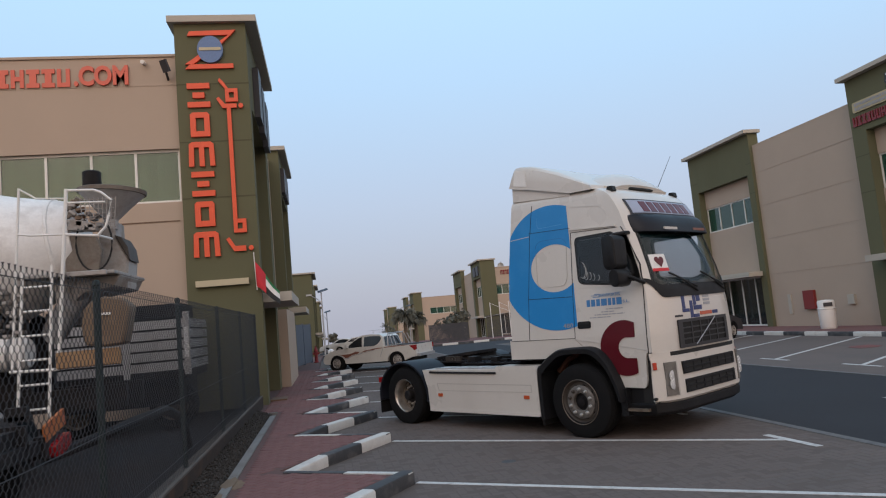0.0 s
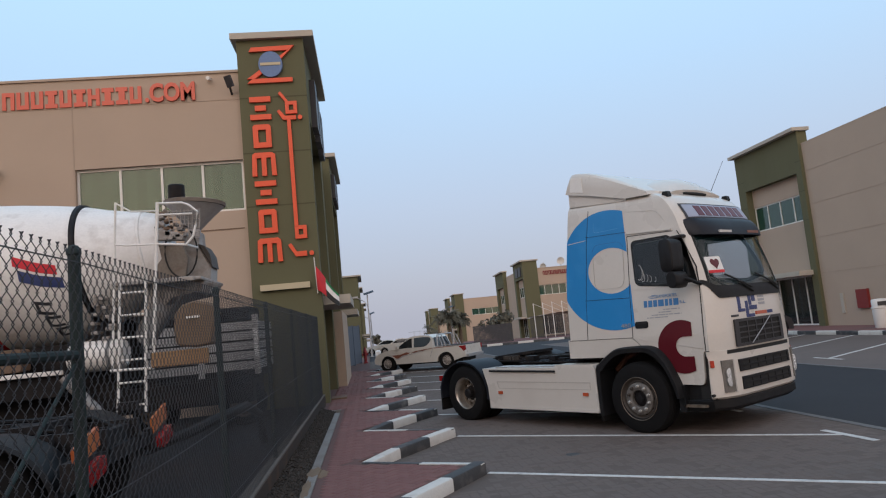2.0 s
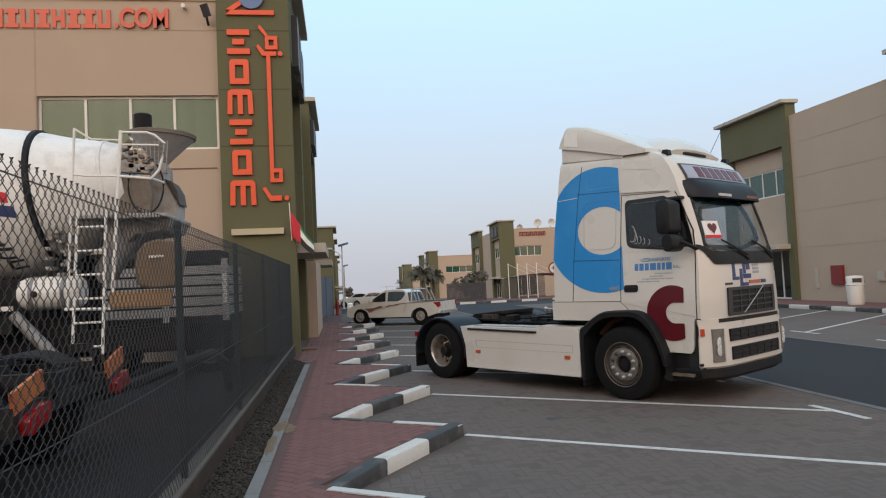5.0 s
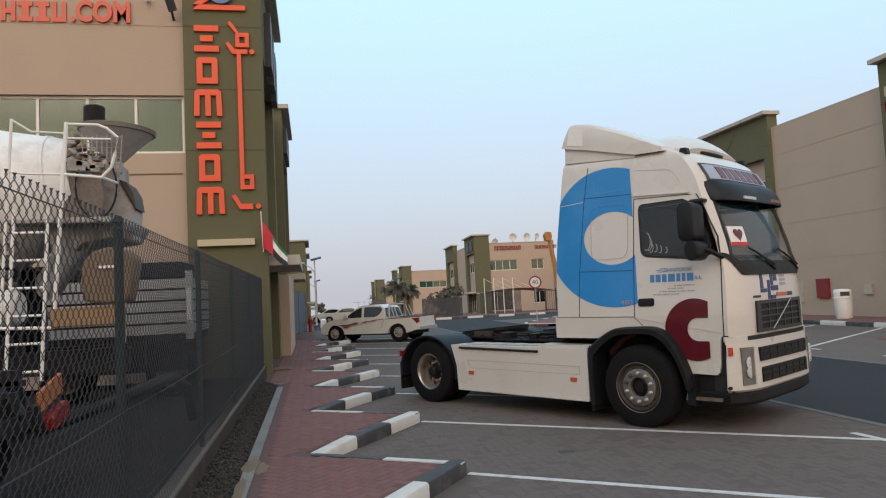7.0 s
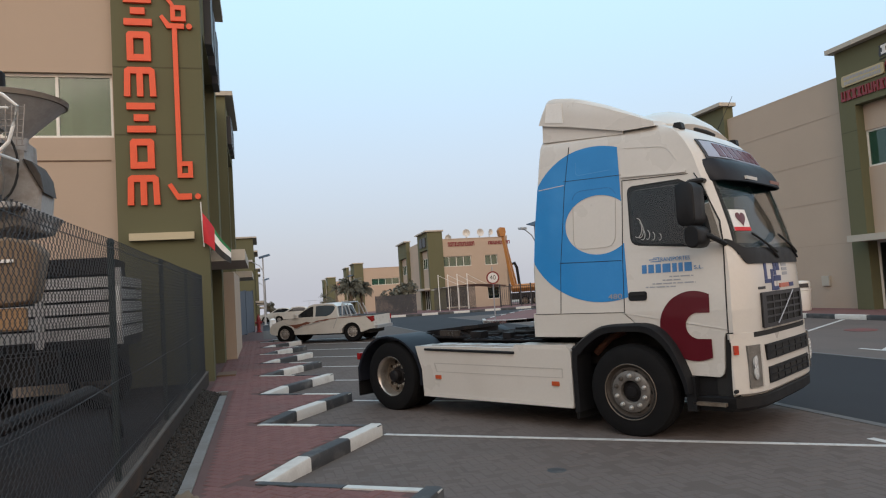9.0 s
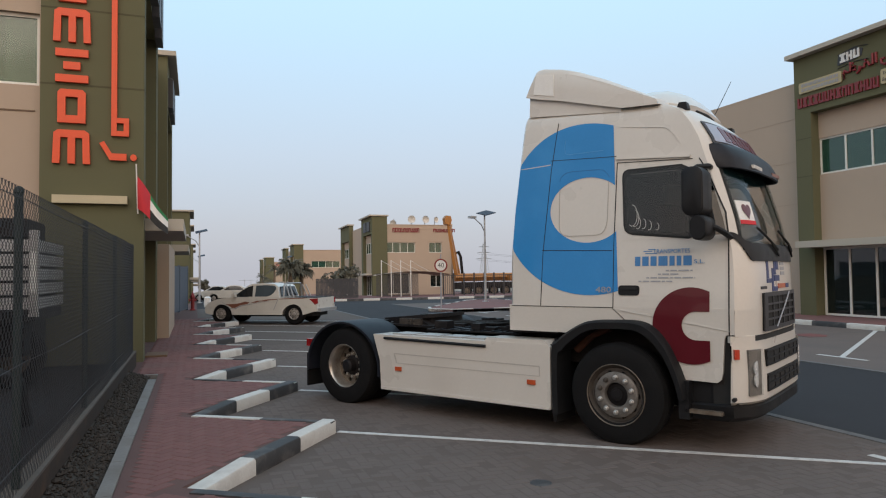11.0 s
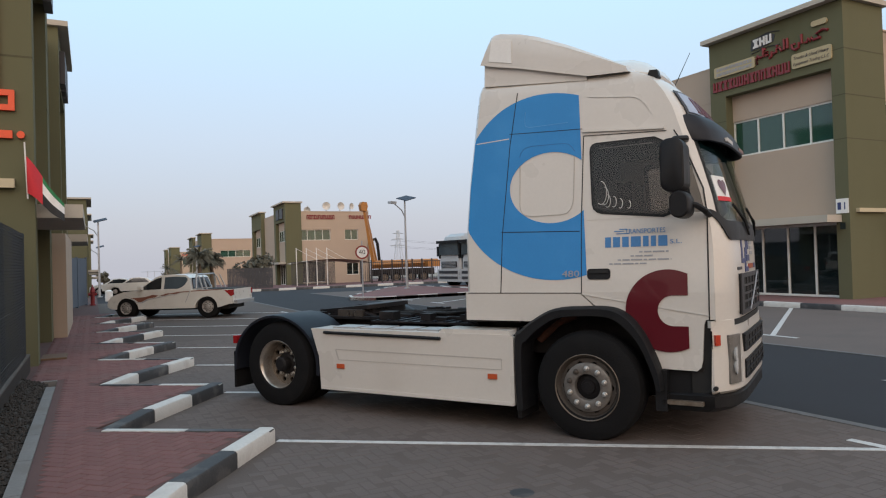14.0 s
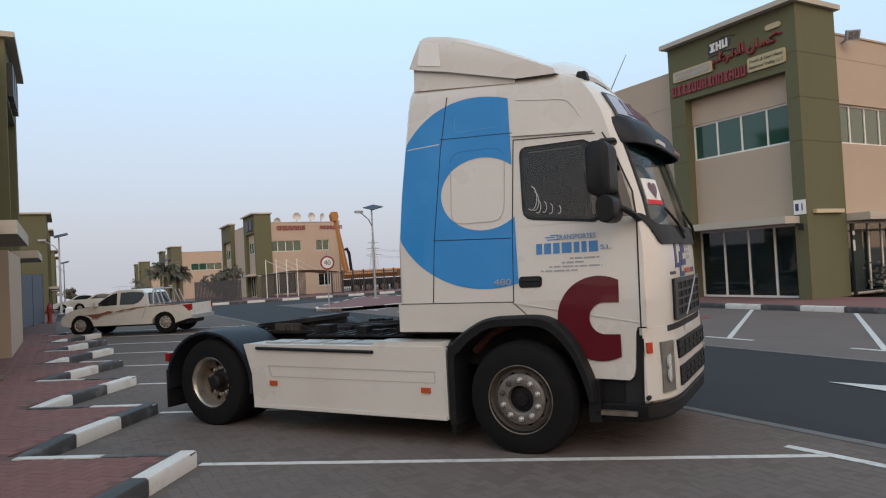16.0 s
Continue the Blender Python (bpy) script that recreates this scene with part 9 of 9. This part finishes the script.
def tower_crane(x, y, h, label):
    t_ = thing("tower_crane", label, "tower crane", m=pose(x, y, 0))
    bm = bmesh.new()
    tube(bm, (0, 0, 0), (0, 0, h), 0.16, 0.16, 4)
    part("mast", bm, M["galv"], t_, "grey mast")
    bm = bmesh.new()
    tube(bm, (-4, 0, h * 0.93), (9, 0, h * 0.93), 0.13, 0.08, 4)
    part("jib", bm, M["galv"], t_, "grey jib")
    return t_


tower_crane(32, 500, 9, "hazy tower crane on the horizon")
tower_crane(45, 620, 11, "second hazy tower crane on the horizon")


def pylon(x, y, h, label):
    """A lattice mast with three pairs of arms."""
    t_ = thing("pylon", label, "pylon", m=pose(x, y, 0))
    w = lambda z: 2.6 * (1 - z / h) ** 1.3 + 0.45
    bm = bmesh.new()
    levels = [h * k / 9 for k in range(10)]
    for sx_p in (-1, 1):
        for sy_p in (-1, 1):
            pipe(bm, [(sx_p * w(z), sy_p * w(z), z) for z in levels], 0.10, 4)
    for z0, z1 in zip(levels, levels[1:]):
        for sgn in (-1, 1):
            tube(bm, (sgn * w(z0), -w(z0), z0), (-sgn * w(z1), -w(z1), z1), 0.06, n=4)
            tube(bm, (-w(z0), sgn * w(z0), z0), (-w(z1), -sgn * w(z1), z1), 0.06, n=4)
    part("mast", bm, M["galv"], t_, "grey steel lattice mast")
    for z, L in ((0.66, 4.6), (0.80, 3.8), (0.93, 3.0)):
        bm = bmesh.new()
        for sgn in (-1, 1):
            tube(bm, (0, 0, h * z + 0.5), (sgn * L, 0, h * z), 0.10, n=4)
            tube(bm, (0, 0, h * z), (sgn * L, 0, h * z), 0.10, n=4)
        part("cross_arm", bm, M["galv"], t_, "grey cross arm")
    bm = bmesh.new()
    for z in (0.66, 0.80):
        for sgn in (-1, 1):
            pipe(bm, [(sgn * 4 + 160 * f, 20 * f, h * z - 0.6 - 14 * f * (1 - f)) for f in (0, 0.2, 0.4, 0.6, 0.8, 1.0)], 0.035, 4)
    part("power_line", bm, M["sign_dark"], t_, "thin sagging power lines", kind="stuff")
    return t_


pylon(139.8, 330.0, 23.0, "hazy grey lattice pylon beyond the distant yard")

# ---- the street falls gently beyond the island ----
FOLD_Y = 42.0
FALL = Matrix.Translation((0, FOLD_Y, 0)) @ Matrix.Rotation(radians(-1.2), 4, "X") @ Matrix.Translation((0, -FOLD_Y, 0))
bpy.context.view_layer.update()
for ob in [o for o in scene.objects if o.parent is None and o.type in ("MESH", "EMPTY")]:
    if ob.name in ("ground", "road", "pavement_3"):
        bm = bmesh.new()
        bm.from_mesh(ob.data)
        bmesh.ops.bisect_plane(bm, geom=bm.verts[:] + bm.edges[:] + bm.faces[:], plane_co=(0, FOLD_Y, 0), plane_no=(0, 1, 0))
        for v in bm.verts:
            if v.co.y > FOLD_Y + 0.01:
                v.co.z -= math.sin(radians(1.2)) * (v.co.y - FOLD_Y)
        bm.to_mesh(ob.data)
        bm.free()
    else:
        y_mid = ob.location.y if ob.type == "EMPTY" or not ob.data.vertices or ob.location.length > 0 else sum(v.co.y for v in ob.data.vertices) / len(ob.data.vertices)
        if y_mid > FOLD_Y:
            ob.matrix_world = FALL @ ob.matrix_world


# ---- paving stones ----
def block_mesh(name, w, l, h, bevel, material):
    """A paving block with a worn top edge, its top at z = 0."""
    bm = bmesh.new()
    b = bevel
    rows_b = [[Vector((x, y, z)) for x, y in ((-w / 2 + i, -l / 2 + i), (w / 2 - i, -l / 2 + i), (w / 2 - i, l / 2 - i), (-w / 2 + i, l / 2 - i))] for z, i in ((-h, 0.0), (-b, 0.0), (0.0, b))]
    loft(bm, rows_b)
    return finish(bm, name, material, smooth=False)


def inside_walk(x, y):
    """Whether a place lies on the red walkway, a hand's width inside its sawtooth edge."""
    if x < -1.0:
        return y > 15.75 and x > -1.42
    for k, (tx, ty) in enumerate(TIPS):
        sx, sy = start_of(k)
        if sy <= y < ty:
            f = (y - sy) / (ty - sy)
            edge_x = sx + (tx - sx) * f - 0.30
            return x < edge_x
        if k + 1 < len(TIPS):
            nx_, ny_ = start_of(k + 1)
            if ty <= y < ny_:
                f = (y - ty) / (ny_ - ty)
                return x < tx + (nx_ - tx) * f - 0.22
    return False


def lay(parent, cells, mesh, limit, near, name, stuff_label, z, pick):
    """Lays blocks at (x, y, turn): the nearest stretch as pieces of their own, the rest joined."""
    inside = [c for c in cells if pick(c)]
    inside.sort(key=lambda c: (c[0] - near[0]) ** 2 + (c[1] - near[1]) ** 2)
    rnd = random.Random(5)
    base_v = np.array([v.co[:] for v in mesh.vertices])
    base_f = [tuple(p.vertices) for p in mesh.polygons]
    for x, y, a in inside[:limit]:
        ob = new(name, mesh)
        ob.parent = parent
        ob.location, ob.rotation_euler = (x, y, z + rnd.uniform(-0.0022, 0.001)), (rnd.uniform(-0.006, 0.006), rnd.uniform(-0.006, 0.006), a)
    verts, faces = [], []
    for x, y, a in inside[limit:]:
        c, s = math.cos(a), math.sin(a)
        o = len(verts)
        dz = z + rnd.uniform(-0.0022, 0.001)
        tx_, ty_ = rnd.uniform(-0.006, 0.006), rnd.uniform(-0.006, 0.006)
        for vx, vy, vz in base_v:
            verts.append((x + c * vx - s * vy, y + s * vx + c * vy, vz + dz + tx_ * vx + ty_ * vy))
        faces += [tuple(i + o for i in f) for f in base_f]
    me = bpy.data.meshes.new(name + "_field")
    me.from_pydata(verts, [], faces)
    me.materials.append(mesh.materials[0])
    ob = new(name + "_field", me)
    ob.parent = parent
    return tagged(ob, stuff_label, kind="stuff")


def herringbone(x0, x1, y0, y1, w, turn_):
    """Centres and turns of blocks twice as long as wide, laid in a right-angled zigzag."""
    out = []
    n = int((max(x1 - x0, y1 - y0)) / w) + 6
    c, s = math.cos(turn_), math.sin(turn_)
    cx_, cy_ = (x0 + x1) / 2, (y0 + y1) / 2
    for i in range(-n, n):
        for j in range(-n, n):
            m = (i - j) % 4
            if m == 0:
                p, a = ((i + 1) * w, (j + 0.5) * w), math.pi / 2
            elif m == 2:
                p, a = ((i + 0.5) * w, (j + 0.0) * w), 0.0
            else:
                continue
            x, y = cx_ + c * p[0] - s * p[1], cy_ + s * p[0] + c * p[1]
            if x0 < x < x1 and y0 < y < y1:
                out.append((x, y, a + turn_))
    return out


red_block = block_mesh("brick", 0.096, 0.196, 0.05, 0.005, M["brick"])
lay(walkway, herringbone(-1.42, 1.0, 3.5, 31.0, 0.10, radians(45)), red_block, 300, (0.2, 8.6), "brick", "field of worn red paving blocks", WALK_Z + 0.002, lambda c: inside_walk(c[0], c[1]))
grey_block = block_mesh("paving_block", 0.096, 0.196, 0.05, 0.006, M["paver"])


def on_stalls(c):
    x, y, _ = c
    if not (x < 5.72):
        return False
    for k in range(len(TIPS)):
        sx, sy = start_of(k)
        tx, ty = TIPS[k]
        if sy - 0.05 <= y <= ty + 0.05:
            f = max(0, min(1, (y - sy) / (ty - sy)))
            if x < sx + (tx - sx) * f + 0.16:
                return False
    for k in range(len(TIPS) - 1):
        tx, ty = TIPS[k]
        nx_, ny_ = start_of(k + 1)
        if ty - 0.08 <= y <= ny_ + 0.08:
            f = max(0, min(1, (y - ty) / (ny_ - ty)))
            if x < tx + (nx_ - tx) * f + 0.12:
                return False
    return x > -0.5


lay(parking_near, herringbone(-0.6, 5.8, 4.0, 21.0, 0.10, 0.0), grey_block, 300, (2.2, 7.2), "paving_block", "field of worn grey paving blocks", 0.0015, on_stalls)

# gravel in the planting strip
rnd = random.Random(9)
verts, faces = [], []
for i in range(4600):
    y = 2.5 + 13.0 * rnd.random()
    x = rnd.uniform(-1.475, -1.18)
    r = rnd.uniform(0.009, 0.027) * (1.6 if rnd.random() < 0.04 else 1)
    o = len(verts)
    z = 0.103 + (-1.17 - x) * 0.38 + r * 0.3
    pts = [(0, 0, 1), (1, 0, 0), (0, 1, 0), (-1, 0, 0), (0, -1, 0), (0, 0, -1)]
    a = rnd.random() * 6.28
    for px, py, pz in pts:
        k = rnd.uniform(0.7, 1.25) * r
        verts.append((x + (px * math.cos(a) - py * math.sin(a)) * k, y + (px * math.sin(a) + py * math.cos(a)) * k, z + pz * k * 0.7))
    faces += [tuple(o + i_ for i_ in f) for f in ((0, 1, 2), (0, 2, 3), (0, 3, 4), (0, 4, 1), (5, 2, 1), (5, 3, 2), (5, 4, 3), (5, 1, 4))]
me = bpy.data.meshes.new("gravel")
me.from_pydata(verts, [], faces)
me.materials.append(M["stone"])
tagged(new("gravel", me), "loose dark gravel stones in the planting strip", "gravel", kind="stuff")
for x, y, r in ((-1.33, 10.4, 0.06), (-1.3, 12.0, 0.045)):
    bm = bmesh.new()
    rows_s = []
    for i in range(5):
        f = i / 4
        rows_s.append([Vector((x + r * (1.02 - f * f) * math.cos(a) * (1 + 0.2 * math.sin(3 * a)), y + 1.5 * r * (1.02 - f * f) * math.sin(a), 0.11 + r * 0.75 * f)) for a in (2 * math.pi * k / 9 for k in range(9))])
    loft(bm, rows_s)
    solid("loose_stone", bm, M["sand_drift"], "pale sandy stone lying in the gravel bed", "stone")


# drifts of sand spilt over the edging
rng_s = random.Random(17)
for cx_, cy_, ra, rb, h0 in ((-1.12, 8.65, 0.09, 0.34, 0.146), (-1.02, 8.55, 0.09, 0.26, WALK_Z + 0.002), (-1.14, 7.7, 0.06, 0.55, 0.146), (-1.18, 5.6, 0.04, 0.4, 0.146)):
    ks = [rng_s.uniform(0.55, 1.25) for _ in range(26)]
    ks = [(ks[i - 1] + ks[i] * 2 + ks[(i + 1) % 26]) / 4 for i in range(26)]
    bm = bmesh.new()
    loft(bm, [[Vector((cx_ + ra * k * f * math.cos(2 * math.pi * i / 26), cy_ + rb * k * f * math.sin(2 * math.pi * i / 26), h0 + h)) for i, k in enumerate(ks)] for f, h in ((1.0, -0.03), (0.9, -0.001), (0.5, 0.004), (0.1, 0.006))])
    solid("sand_patch", bm, M["sand_drift"], "drift of tan sand spilt over the edging", "sand", "sand drifts", "stuff")
